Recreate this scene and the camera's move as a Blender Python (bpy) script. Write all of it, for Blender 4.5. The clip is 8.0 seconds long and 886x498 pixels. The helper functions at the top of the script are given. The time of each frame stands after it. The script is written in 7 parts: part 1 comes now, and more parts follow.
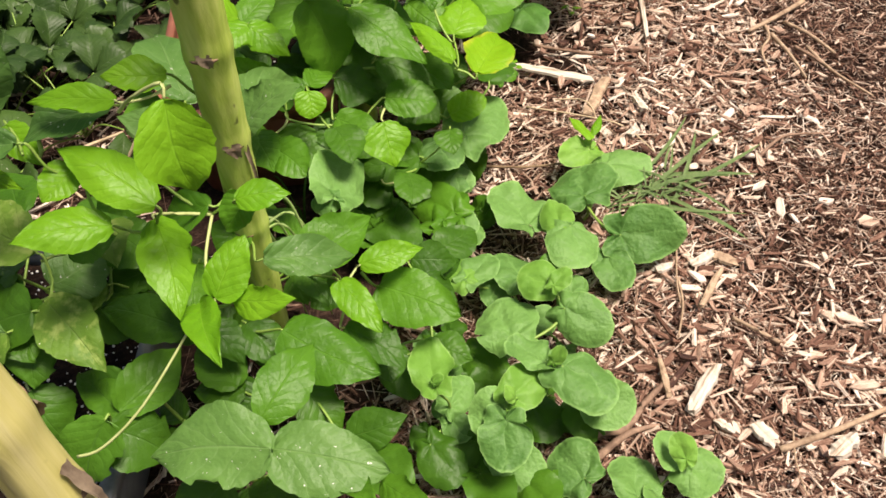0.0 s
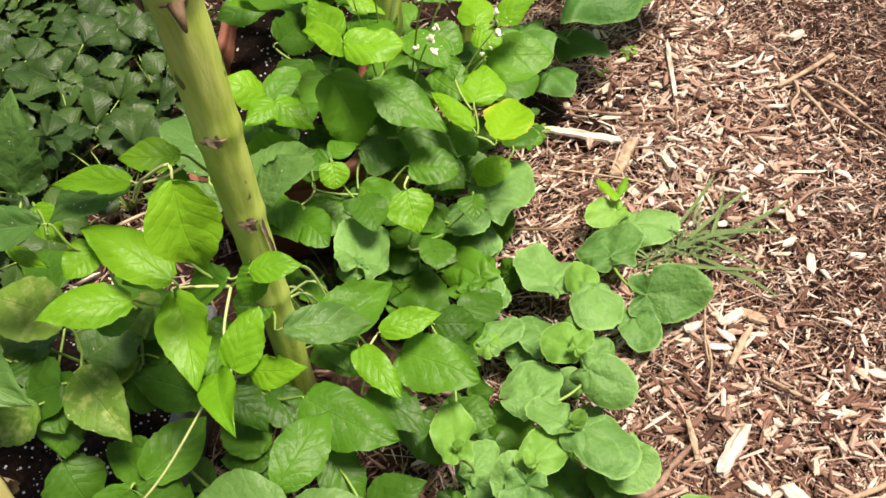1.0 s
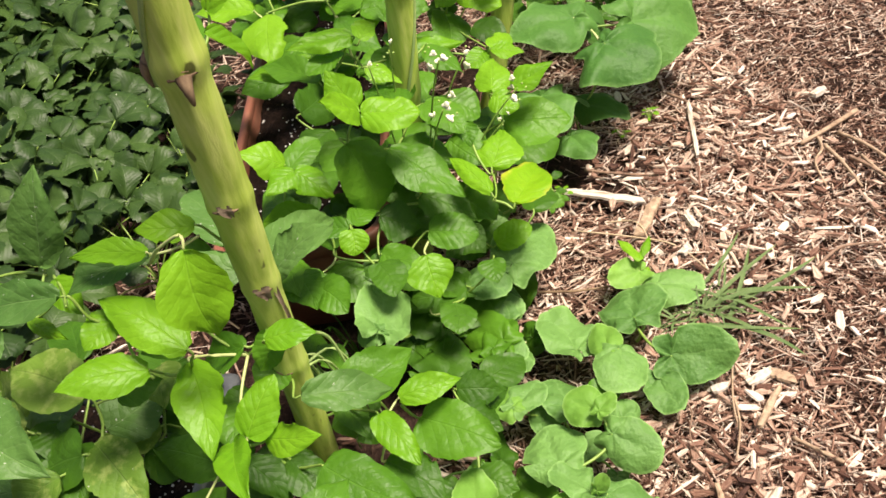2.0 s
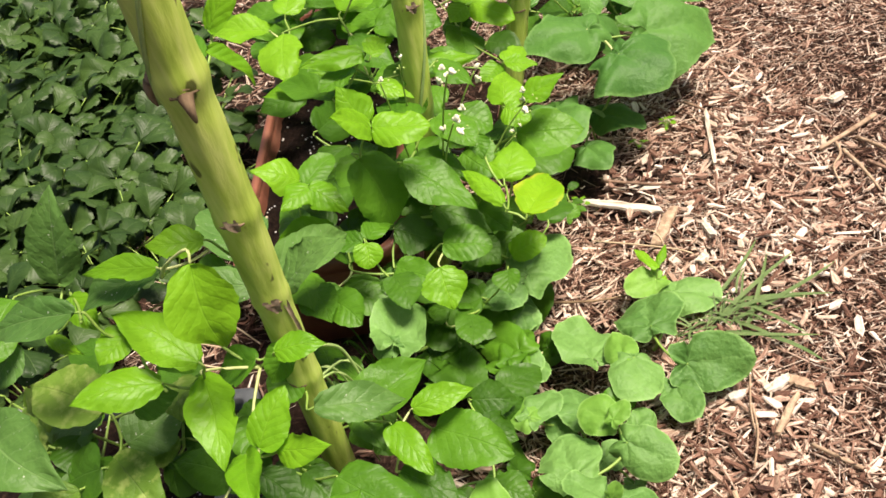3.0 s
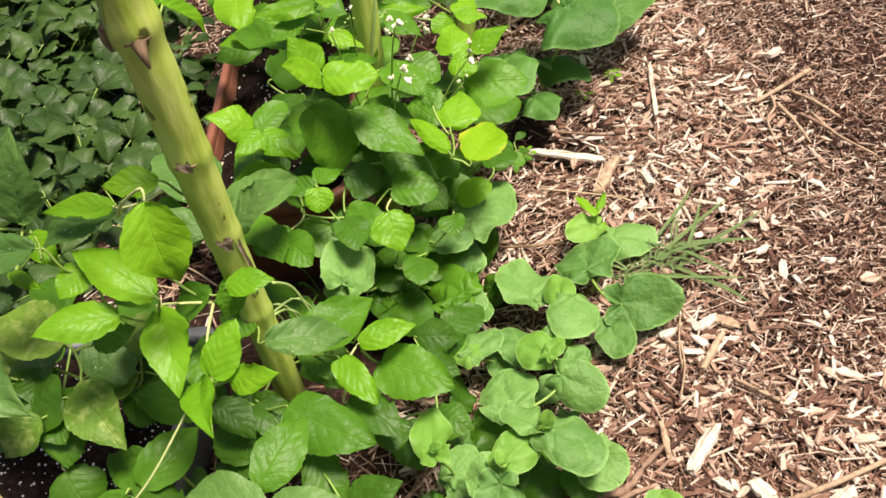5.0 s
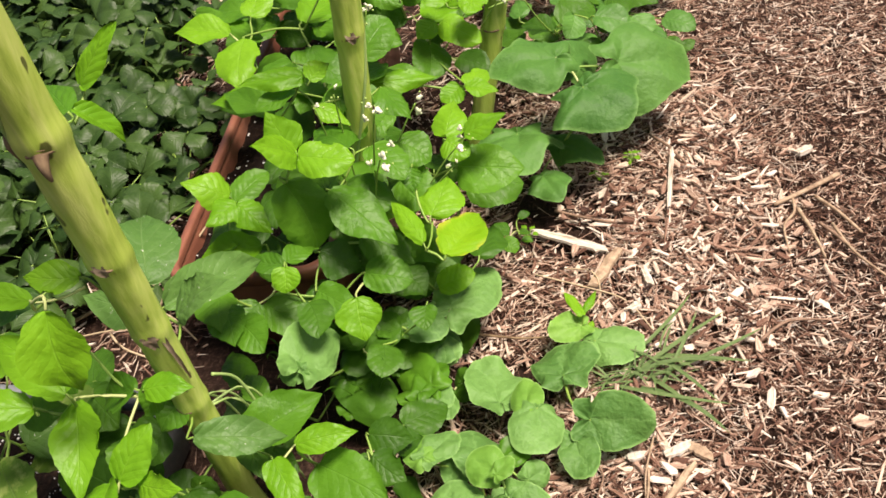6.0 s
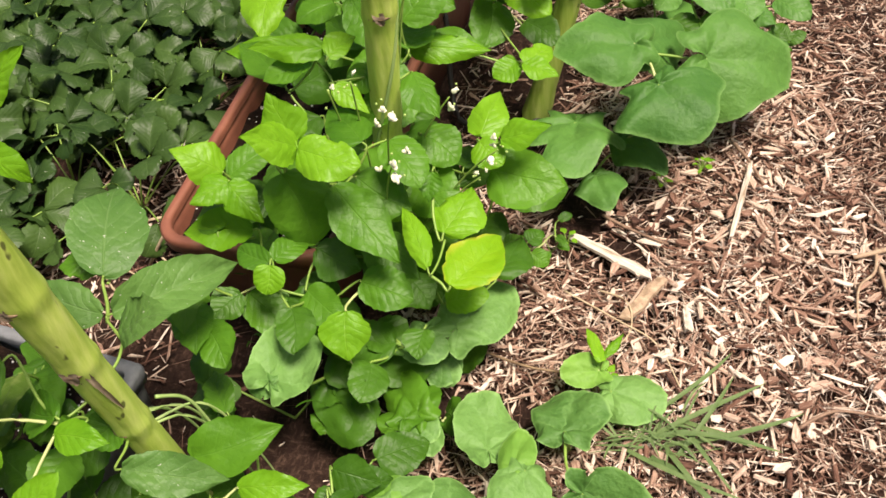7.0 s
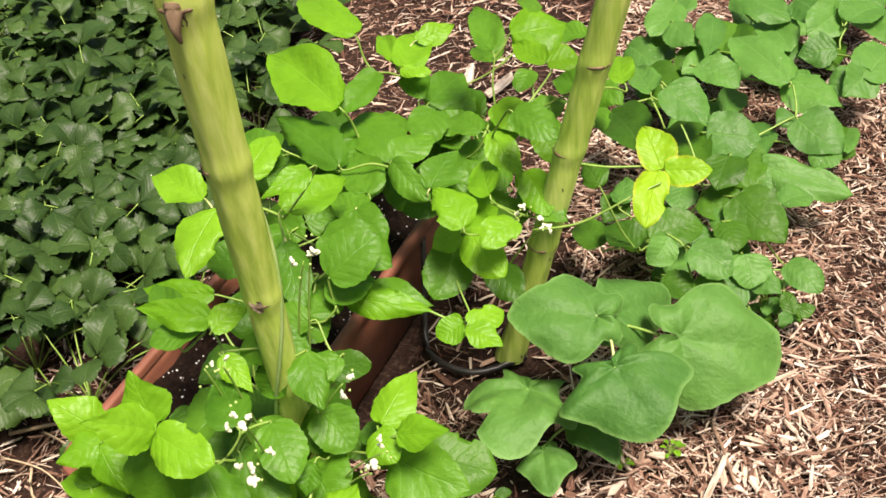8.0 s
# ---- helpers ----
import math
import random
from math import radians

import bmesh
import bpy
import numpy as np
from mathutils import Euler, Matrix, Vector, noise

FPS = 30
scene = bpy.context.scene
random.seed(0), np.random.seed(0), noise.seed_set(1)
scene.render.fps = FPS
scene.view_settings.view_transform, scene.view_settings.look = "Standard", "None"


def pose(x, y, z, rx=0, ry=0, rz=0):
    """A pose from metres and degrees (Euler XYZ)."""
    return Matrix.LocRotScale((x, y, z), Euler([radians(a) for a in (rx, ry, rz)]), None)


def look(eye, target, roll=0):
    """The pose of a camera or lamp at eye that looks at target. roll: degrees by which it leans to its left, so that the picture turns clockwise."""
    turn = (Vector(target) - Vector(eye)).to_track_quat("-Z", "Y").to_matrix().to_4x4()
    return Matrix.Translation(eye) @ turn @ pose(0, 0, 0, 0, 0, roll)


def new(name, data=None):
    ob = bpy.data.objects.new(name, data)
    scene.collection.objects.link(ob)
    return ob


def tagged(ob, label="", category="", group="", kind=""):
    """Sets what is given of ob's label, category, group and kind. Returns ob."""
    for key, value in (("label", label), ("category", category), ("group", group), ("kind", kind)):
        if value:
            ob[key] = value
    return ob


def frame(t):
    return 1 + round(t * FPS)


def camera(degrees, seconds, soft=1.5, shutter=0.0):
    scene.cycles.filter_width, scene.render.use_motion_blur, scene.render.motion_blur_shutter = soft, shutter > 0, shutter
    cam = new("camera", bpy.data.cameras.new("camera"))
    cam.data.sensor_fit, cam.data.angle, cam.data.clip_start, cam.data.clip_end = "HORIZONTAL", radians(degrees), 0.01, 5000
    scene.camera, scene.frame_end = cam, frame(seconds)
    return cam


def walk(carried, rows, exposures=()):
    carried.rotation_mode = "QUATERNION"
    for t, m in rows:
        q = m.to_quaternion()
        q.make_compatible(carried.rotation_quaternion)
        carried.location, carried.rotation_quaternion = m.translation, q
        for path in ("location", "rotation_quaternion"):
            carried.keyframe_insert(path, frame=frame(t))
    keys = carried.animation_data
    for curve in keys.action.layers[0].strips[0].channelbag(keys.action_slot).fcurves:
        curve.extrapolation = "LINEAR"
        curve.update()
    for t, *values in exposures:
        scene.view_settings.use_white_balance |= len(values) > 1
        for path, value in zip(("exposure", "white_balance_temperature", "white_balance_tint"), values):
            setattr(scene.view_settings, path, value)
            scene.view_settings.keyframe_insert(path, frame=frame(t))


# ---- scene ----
cam = camera(48, 8.0, 1.6)
PATH = [
    (0, look((0.133, -0.039, 0.974), (0.123, 1.28, -0.53), -7.8)),
    (0.5, look((0.153, -0.041, 0.979), (0.093, 1.322, -0.484), -9.8)),
    (1, look((0.184, -0.047, 0.985), (0.059, 1.366, -0.425), -12.5)),
    (1.5, look((0.201, -0.047, 0.982), (0.039, 1.418, -0.369), -14.1)),
    (2.8, look((0.227, -0.06, 0.979), (-0.002, 1.476, -0.28), -16.8)),
    (3, look((0.234, -0.062, 0.977), (-0.013, 1.47, -0.285), -17.5)),
    (3.5, look((0.235, -0.076, 0.979), (-0.026, 1.442, -0.297), -18.1)),
    (4, look((0.221, -0.085, 0.999), (-0.054, 1.398, -0.314), -18.2)),
    (4.5, look((0.222, -0.103, 1.006), (-0.013, 1.357, -0.34), -17.4)),
    (5, look((0.259, -0.114, 1.002), (0.064, 1.352, -0.344), -16.1)),
    (5.2, look((0.304, -0.13, 0.986), (0.081, 1.376, -0.312), -16.9)),
    (6.3, look((0.408, 0.082, 1.034), (0.009, 1.497, -0.321), -12.6)),
    (6.5, look((0.416, 0.131, 1.033), (-0.016, 1.479, -0.379), -12.2)),
    (7, look((0.439, 0.254, 1.029), (-0.058, 1.5, -0.455), -10.7)),
    (7.3, look((0.501, 0.34, 1.049), (-0.1, 1.571, -0.407), -11.2)),
    (7.5, look((0.55, 0.398, 1.052), (-0.127, 1.644, -0.358), -12.2)),
    (8, look((0.597, 0.532, 1.07), (-0.154, 1.839, -0.244), -9.5)),
]
walk(cam, PATH, ((0.0, 0.86, 7100, 17), (1.0, 1.00, 7100, 17), (2.0, 1.05, 7100, 17), (4.5, 1.08, 7100, 17), (5.0, 1.01, 7100, 17), (6.5, 0.89, 7100, 18), (7.5, 0.91, 7100, 17), (8.0, 1.11, 7100, 17)))

# ---- world and light: bright overcast sky with a soft, high sun ----
world = bpy.data.worlds.new("sky")
scene.world = world
world.use_nodes = True
wn = world.node_tree
sky = wn.nodes.new("ShaderNodeTexSky")
sky.sky_type = 'NISHITA'
sky.sun_disc = False
sky.sun_elevation = radians(68)
sky.sun_rotation = radians(112)
sky.air_density = 1.0
sky.dust_density = 4.0
wn.links.new(sky.outputs[0], wn.nodes["Background"].inputs[0])
wn.nodes["Background"].inputs[1].default_value = 0.050
sun = new("sun", bpy.data.lights.new("sun", 'SUN'))
sun.data.energy = 3.9
sun.data.angle = radians(17)
sun.data.color = (1.0, 0.95, 0.86)
sun.matrix_world = look((0.69, -0.28, 1.82), (0, 0, 0))

# ---- materials ----
def nodes_of(name):
    m = bpy.data.materials.new(name)
    m.use_nodes = True
    nt = m.node_tree
    return m, nt, nt.nodes["Principled BSDF"], nt.nodes["Material Output"]


def mathn(nt, op, a, b=None, clamp=False):
    n = nt.nodes.new("ShaderNodeMath")
    n.operation, n.use_clamp = op, clamp
    for i, v in enumerate((a, b)):
        if v is None:
            continue
        if isinstance(v, (int, float)):
            n.inputs[i].default_value = v
        else:
            nt.links.new(v, n.inputs[i])
    return n.outputs[0]


def noisen(nt, scale, detail=4.0, rough=0.55, vec=None):
    n = nt.nodes.new("ShaderNodeTexNoise")
    n.inputs["Scale"].default_value = scale
    n.inputs["Detail"].default_value = detail
    n.inputs["Roughness"].default_value = rough
    if vec is not None:
        nt.links.new(vec, n.inputs["Vector"])
    return n.outputs["Fac"]


def objco(nt, scale=(1, 1, 1)):
    tc = nt.nodes.new("ShaderNodeTexCoord")
    mp = nt.nodes.new("ShaderNodeMapping")
    mp.inputs["Scale"].default_value = scale
    nt.links.new(tc.outputs["Object"], mp.inputs["Vector"])
    return mp.outputs["Vector"]


def worldco(nt, scale=(1, 1, 1)):
    g = nt.nodes.new("ShaderNodeNewGeometry")
    mp = nt.nodes.new("ShaderNodeMapping")
    mp.inputs["Scale"].default_value = scale
    nt.links.new(g.outputs["Position"], mp.inputs["Vector"])
    return mp.outputs["Vector"]


def rampn(nt, fac, stops):
    r = nt.nodes.new("ShaderNodeValToRGB")
    el = r.color_ramp.elements
    while len(el) < len(stops):
        el.new(0.5)
    for e, (p, c) in zip(el, stops):
        e.position, e.color = p, (*c, 1)
    nt.links.new(fac, r.inputs["Fac"])
    return r.outputs["Color"]


def mixn(nt, fac, a, b, blend='MIX'):
    n = nt.nodes.new("ShaderNodeMix")
    n.data_type, n.blend_type = 'RGBA', blend
    ins = [s for s in n.inputs if s.enabled]
    for s, v in zip(ins, (fac, a, b)):
        if isinstance(v, (int, float)):
            s.default_value = v
        elif isinstance(v, tuple):
            s.default_value = (*v, 1)
        else:
            nt.links.new(v, s)
    return [o for o in n.outputs if o.enabled][0]


def bumpn(nt, height, bsdf, strength=0.4, distance=0.01):
    b = nt.nodes.new("ShaderNodeBump")
    b.inputs["Strength"].default_value = strength
    b.inputs["Distance"].default_value = distance
    nt.links.new(height, b.inputs["Height"])
    nt.links.new(b.outputs["Normal"], bsdf.inputs["Normal"])
    return b.outputs["Normal"]


def leaf_material(name, dark, light, vein, rough=0.42, specks=0.0, thin=0.35, edge=None, veins=0.15, relief=0.0024, rim=None, blotch=None):
    """A leaf blade: veins from the UV map (u counts the side veins, v is the way from the midrib), mottling, and light through it."""
    m, nt, b, out = nodes_of(name)
    uv = nt.nodes.new("ShaderNodeUVMap")
    sep = nt.nodes.new("ShaderNodeSeparateXYZ")
    nt.links.new(uv.outputs["UV"], sep.inputs[0])
    fr = mathn(nt, 'FRACT', mathn(nt, 'ADD', sep.outputs["X"], mathn(nt, 'MULTIPLY', noisen(nt, 34, 3, 0.6, worldco(nt)), 0.9)))
    tri = mathn(nt, 'ABSOLUTE', mathn(nt, 'SUBTRACT', fr, 0.5))
    side = mathn(nt, 'MULTIPLY', mathn(nt, 'SUBTRACT', tri, 0.43), 14.0, clamp=True)
    rib = mathn(nt, 'SUBTRACT', 1.0, mathn(nt, 'MULTIPLY', sep.outputs["Y"], 22.0), clamp=True)
    veinmask = mathn(nt, 'MAXIMUM', mathn(nt, 'MULTIPLY', side, veins), mathn(nt, 'MULTIPLY', rib, 0.8))
    inf = nt.nodes.new("ShaderNodeObjectInfo")
    rnd = inf.outputs["Random"]
    big = noisen(nt, 22, 3, 0.6, worldco(nt))
    fine = noisen(nt, 160, 4, 0.6, worldco(nt))
    quilt = noisen(nt, 75, 2, 0.5, worldco(nt))
    f = mathn(nt, 'ADD', mathn(nt, 'MULTIPLY', rnd, 0.5), mathn(nt, 'ADD', mathn(nt, 'MULTIPLY', big, 0.60), mathn(nt, 'MULTIPLY', mathn(nt, 'ADD', fine, quilt), 0.26)))
    f = mathn(nt, 'SUBTRACT', f, 0.34, clamp=True)
    col = rampn(nt, f, [(0.1, dark), (0.85, light)])
    if edge:
        e = mathn(nt, 'MULTIPLY', mathn(nt, 'SUBTRACT', mathn(nt, 'ADD', sep.outputs["Y"], mathn(nt, 'MULTIPLY', big, 0.9)), 1.28), 3.0, clamp=True)
        col = mixn(nt, e, col, edge)
    col = mixn(nt, mathn(nt, 'MULTIPLY', veinmask, 0.55), col, vein)
    if rim:
        col = mixn(nt, mathn(nt, 'MULTIPLY', mathn(nt, 'SUBTRACT', sep.outputs["Y"], 1.03), 12.0, clamp=True), col, rim)
    if blotch:
        bl = mathn(nt, 'MULTIPLY', mathn(nt, 'SUBTRACT', noisen(nt, 62, 3, 0.6, worldco(nt)), 0.50), 7.0, clamp=True)
        col = mixn(nt, mathn(nt, 'MULTIPLY', bl, 0.8), col, blotch)
    if specks:
        sp = mathn(nt, 'MULTIPLY', mathn(nt, 'SUBTRACT', noisen(nt, 210, 2, 0.7, worldco(nt)), 0.755 - 0.045 * specks), 40, clamp=True)
        col = mixn(nt, sp, col, (0.62, 0.66, 0.55))
    nt.links.new(col, b.inputs["Base Color"])
    b.inputs["Roughness"].default_value = rough + 0.05
    b.inputs["Specular IOR Level"].default_value = 0.28
    pucker = mathn(nt, 'SUBTRACT', 0.5, tri)
    h = mathn(nt, 'ADD', mathn(nt, 'MULTIPLY', mathn(nt, 'POWER', pucker, 0.6), 0.8), mathn(nt, 'MULTIPLY', fine, 0.7))
    h = mathn(nt, 'SUBTRACT', h, mathn(nt, 'MULTIPLY', rib, 0.6))
    h = mathn(nt, 'ADD', h, mathn(nt, 'MULTIPLY', quilt, 1.6))
    nrm = bumpn(nt, h, b, 0.45, relief)
    tr = nt.nodes.new("ShaderNodeBsdfTranslucent")
    nt.links.new(mixn(nt, 0.7, col, light), tr.inputs["Color"])
    nt.links.new(nrm, tr.inputs["Normal"])
    mx = nt.nodes.new("ShaderNodeMixShader")
    mx.inputs[0].default_value = thin
    nt.links.new(b.outputs[0], mx.inputs[1])
    nt.links.new(tr.outputs[0], mx.inputs[2])
    nt.links.new(mx.outputs[0], out.inputs["Surface"])
    return m


LEAF = {
    # tone 0 also colours low inner bean leaves darker, in place of shade
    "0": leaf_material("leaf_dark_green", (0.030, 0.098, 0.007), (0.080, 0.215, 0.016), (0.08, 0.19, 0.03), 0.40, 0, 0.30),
    "1": leaf_material("leaf_mid_green", (0.050, 0.160, 0.010), (0.112, 0.290, 0.020), (0.13, 0.31, 0.04), 0.38, 0, 0.35),
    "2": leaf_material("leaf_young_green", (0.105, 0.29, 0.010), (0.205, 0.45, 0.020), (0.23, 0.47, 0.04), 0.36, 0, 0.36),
    "3": leaf_material("leaf_yellowing", (0.18, 0.41, 0.010), (0.30, 0.52, 0.020), (0.22, 0.46, 0.02), 0.40, 0, 0.38, (0.52, 0.50, 0.05)),
    "4": leaf_material("leaf_old_dusty", (0.052, 0.138, 0.026), (0.115, 0.240, 0.052), (0.19, 0.32, 0.11), 0.42, 1.2, 0.22, None, 0.4, 0.003),
    "5": leaf_material("leaf_fading_brown", (0.085, 0.185, 0.020), (0.170, 0.300, 0.040), (0.12, 0.18, 0.05), 0.50, 0.3, 0.25, blotch=(0.30, 0.40, 0.10)),
    "6": leaf_material("leaf_blue_green", (0.050, 0.155, 0.024), (0.112, 0.280, 0.048), (0.18, 0.38, 0.09), 0.42, 0.6, 0.28),
    "m": leaf_material("leaf_melon", (0.062, 0.168, 0.032), (0.172, 0.350, 0.085), (0.21, 0.41, 0.12), 0.48, 0, 0.22, None, 0.7, 0.0055, (0.24, 0.44, 0.13)),
    "n": leaf_material("leaf_melon_young", (0.100, 0.255, 0.032), (0.205, 0.415, 0.066), (0.28, 0.50, 0.11), 0.48, 0, 0.28, None, 0.35, 0.003, (0.30, 0.52, 0.14)),
    "s": leaf_material("leaf_squash", (0.040, 0.134, 0.022), (0.098, 0.240, 0.043), (0.11, 0.25, 0.06), 0.50, 0.0, 0.22, None, 0.30, 0.0035, (0.15, 0.30, 0.08)),
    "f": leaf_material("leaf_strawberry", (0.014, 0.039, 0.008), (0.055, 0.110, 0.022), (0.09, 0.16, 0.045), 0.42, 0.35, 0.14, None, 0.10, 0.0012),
    "g": leaf_material("grass_blade", (0.09, 0.16, 0.05), (0.17, 0.25, 0.09), (0.22, 0.28, 0.14), 0.5, 0, 0.25),
}


def stem_material(name, a, b_, rough=0.5):
    m, nt, b, out = nodes_of(name)
    f = noisen(nt, 90, 5, 0.65, worldco(nt, (1, 1, 0.4)))
    nt.links.new(rampn(nt, f, [(0.3, a), (0.7, b_)]), b.inputs["Base Color"])
    b.inputs["Roughness"].default_value = rough
    return m


STEM = stem_material("green_stem", (0.13, 0.26, 0.03), (0.26, 0.38, 0.08))
PALE_STEM = stem_material("pale_stem", (0.35, 0.42, 0.14), (0.50, 0.55, 0.24))
DRY_STEM = stem_material("dry_straw", (0.40, 0.30, 0.18), (0.60, 0.48, 0.32), 0.7)
ROOT = stem_material("dry_root", (0.20, 0.125, 0.075), (0.50, 0.37, 0.25), 0.8)
PETAL = stem_material("white_petal", (0.60, 0.62, 0.40), (0.76, 0.76, 0.60), 0.5)
BARK = stem_material("brown_bark", (0.10, 0.055, 0.035), (0.34, 0.22, 0.15), 0.8)
TENDRIL = stem_material("pale_green_tendril", (0.24, 0.38, 0.10), (0.36, 0.48, 0.18))
SEPAL = stem_material("green_bud", (0.25, 0.40, 0.08), (0.40, 0.52, 0.16), 0.5)


def stalk_material(name, c0, c1, c2):
    m, nt, b, out = nodes_of(name)
    streak = noisen(nt, 1.0, 4, 0.6, objco(nt, (120, 120, 5)))
    blot = noisen(nt, 14, 4, 0.6, objco(nt, (1, 1, 0.6)))
    f = mathn(nt, 'ADD', mathn(nt, 'MULTIPLY', streak, 0.65), mathn(nt, 'MULTIPLY', blot, 0.35))
    col = rampn(nt, f, [(0.30, c0), (0.48, c1), (0.68, c2)])
    sp = mathn(nt, 'MULTIPLY', mathn(nt, 'SUBTRACT', noisen(nt, 60, 2, 0.5, objco(nt, (1, 1, 0.45))), 0.690), 30, clamp=True)
    col = mixn(nt, mathn(nt, 'MULTIPLY', sp, 0.85), col, (0.05, 0.05, 0.015))
    nt.links.new(col, b.inputs["Base Color"])
    b.inputs["Roughness"].default_value = 0.42
    h = mathn(nt, 'ADD', streak, mathn(nt, 'MULTIPLY', noisen(nt, 300, 3, 0.6, objco(nt)), 0.12))
    bumpn(nt, h, b, 0.3, 0.003)
    return m


STALK = stalk_material("stalk_skin", (0.27, 0.41, 0.045), (0.45, 0.59, 0.105), (0.62, 0.71, 0.21))
STALK_PALE = stalk_material("pale_stalk_skin", (0.42, 0.40, 0.10), (0.60, 0.55, 0.20), (0.70, 0.64, 0.32))
SCAR = stem_material("brown_leaf_scar", (0.09, 0.05, 0.025), (0.30, 0.21, 0.12), 0.8)
STALK_GREEN = stalk_material("green_stalk_skin", (0.20, 0.33, 0.036), (0.34, 0.48, 0.080), (0.54, 0.63, 0.18))


def soil_material():
    m, nt, b, out = nodes_of("potting_soil")
    f = noisen(nt, 120, 6, 0.7, worldco(nt))
    # base colour lowered to hold the leaves' shade as well as damp
    nt.links.new(rampn(nt, f, [(0.35, (0.006, 0.003, 0.002)), (0.56, (0.022, 0.012, 0.008)), (0.75, (0.075, 0.043, 0.027))]), b.inputs["Base Color"])
    b.inputs["Roughness"].default_value = 0.9
    b.inputs["Specular IOR Level"].default_value = 0.15
    bumpn(nt, f, b, 1.0, 0.012)
    return m


def mulch_material():
    m, nt, b, out = nodes_of("mulch_base")
    a = noisen(nt, 1.0, 6, 0.7, worldco(nt, (60, 140, 60)))
    c = noisen(nt, 1.0, 6, 0.7, worldco(nt, (150, 55, 60)))
    f = mathn(nt, 'MAXIMUM', a, c)
    big = noisen(nt, 2.5, 3, 0.6, worldco(nt))
    f = mathn(nt, 'ADD', mathn(nt, 'MULTIPLY', f, 0.8), mathn(nt, 'MULTIPLY', big, 0.2))
    nt.links.new(rampn(nt, f, [(0.36, (0.010, 0.005, 0.004)), (0.54, (0.045, 0.024, 0.017)), (0.68, (0.16, 0.095, 0.065)), (0.82, (0.40, 0.29, 0.21))]), b.inputs["Base Color"])
    b.inputs["Roughness"].default_value = 0.9
    b.inputs["Specular IOR Level"].default_value = 0.15
    bumpn(nt, f, b, 1.0, 0.02)
    return m


def chip_material(name, per_island):
    m, nt, b, out = nodes_of(name)
    if per_island:
        rnd = nt.nodes.new("ShaderNodeNewGeometry").outputs["Random Per Island"]
    else:
        rnd = nt.nodes.new("ShaderNodeObjectInfo").outputs["Random"]
    patch = noisen(nt, 3.0, 3, 0.6, worldco(nt))
    if per_island:
        along = nt.nodes.new("ShaderNodeAttribute")
        along.attribute_name = "grain"
        mp = nt.nodes.new("ShaderNodeMapping")
        mp.inputs["Scale"].default_value = (60, 900, 700)
        nt.links.new(along.outputs["Vector"], mp.inputs["Vector"])
        grain = noisen(nt, 1.0, 4, 0.65, mp.outputs["Vector"])
    else:
        grain = noisen(nt, 1.0, 4, 0.65, objco(nt, (60, 900, 700)))
    f = mathn(nt, 'ADD', mathn(nt, 'MULTIPLY', rnd, 0.80), mathn(nt, 'MULTIPLY', mathn(nt, 'SUBTRACT', patch, 0.5), 0.55))
    f = mathn(nt, 'ADD', f, mathn(nt, 'MULTIPLY', mathn(nt, 'SUBTRACT', grain, 0.5), 0.85))
    f = mathn(nt, 'ADD', f, 0.075, clamp=True)
    col = rampn(nt, f, [(0.0, (0.030, 0.013, 0.010)), (0.26, (0.165, 0.082, 0.055)), (0.50, (0.37, 0.238, 0.174)), (0.74, (0.62, 0.490, 0.385)), (0.97, (0.78, 0.70, 0.61))])
    nt.links.new(col, b.inputs["Base Color"])
    b.inputs["Roughness"].default_value = 0.75
    b.inputs["Specular IOR Level"].default_value = 0.25
    bumpn(nt, grain, b, 0.5, 0.003)
    return m


SOIL, MULCH = soil_material(), mulch_material()
CHIPS, CHIP = chip_material("wood_chips", True), chip_material("wood_chip", False)


def pale_wood():
    m, nt, b, out = nodes_of("bleached_wood")
    g = noisen(nt, 1.0, 5, 0.6, objco(nt, (20, 260, 120)))
    nt.links.new(rampn(nt, g, [(0.34, (0.24, 0.17, 0.11)), (0.46, (0.50, 0.42, 0.33)), (0.60, (0.60, 0.54, 0.46)), (0.8, (0.70, 0.66, 0.60))]), b.inputs["Base Color"])
    b.inputs["Roughness"].default_value = 0.75
    bumpn(nt, g, b, 0.6, 0.003)
    return m


PALE = pale_wood()
PAPERY = stem_material("papery_dry_sheath", (0.08, 0.05, 0.03), (0.36, 0.28, 0.19), 0.8)
PERLITE = stem_material("white_perlite", (0.68, 0.66, 0.62), (0.82, 0.80, 0.77), 0.8)


def terracotta():
    m, nt, b, out = nodes_of("terracotta_plastic")
    g = noisen(nt, 35, 5, 0.6, worldco(nt))
    s = noisen(nt, 6, 4, 0.65, worldco(nt, (1, 1, 2)))
    f = mathn(nt, 'ADD', mathn(nt, 'MULTIPLY', g, 0.4), mathn(nt, 'MULTIPLY', s, 0.6))
    nt.links.new(rampn(nt, f, [(0.3, (0.14, 0.048, 0.030)), (0.55, (0.245, 0.090, 0.054)), (0.78, (0.38, 0.19, 0.13))]), b.inputs["Base Color"])
    b.inputs["Roughness"].default_value = 0.5
    bumpn(nt, g, b, 0.2, 0.003)
    return m


TERRA = terracotta()


def grey_plastic():
    m, nt, b, out = nodes_of("grey_plastic")
    g = noisen(nt, 40, 5, 0.65, worldco(nt))
    nt.links.new(rampn(nt, g, [(0.3, (0.12, 0.13, 0.135)), (0.6, (0.20, 0.21, 0.22)), (0.8, (0.30, 0.30, 0.30))]), b.inputs["Base Color"])
    b.inputs["Roughness"].default_value = 0.45
    bumpn(nt, g, b, 0.2, 0.002)
    return m


GREY = grey_plastic()
RUBBER = stem_material("black_hose", (0.012, 0.012, 0.012), (0.03, 0.028, 0.026), 0.45)

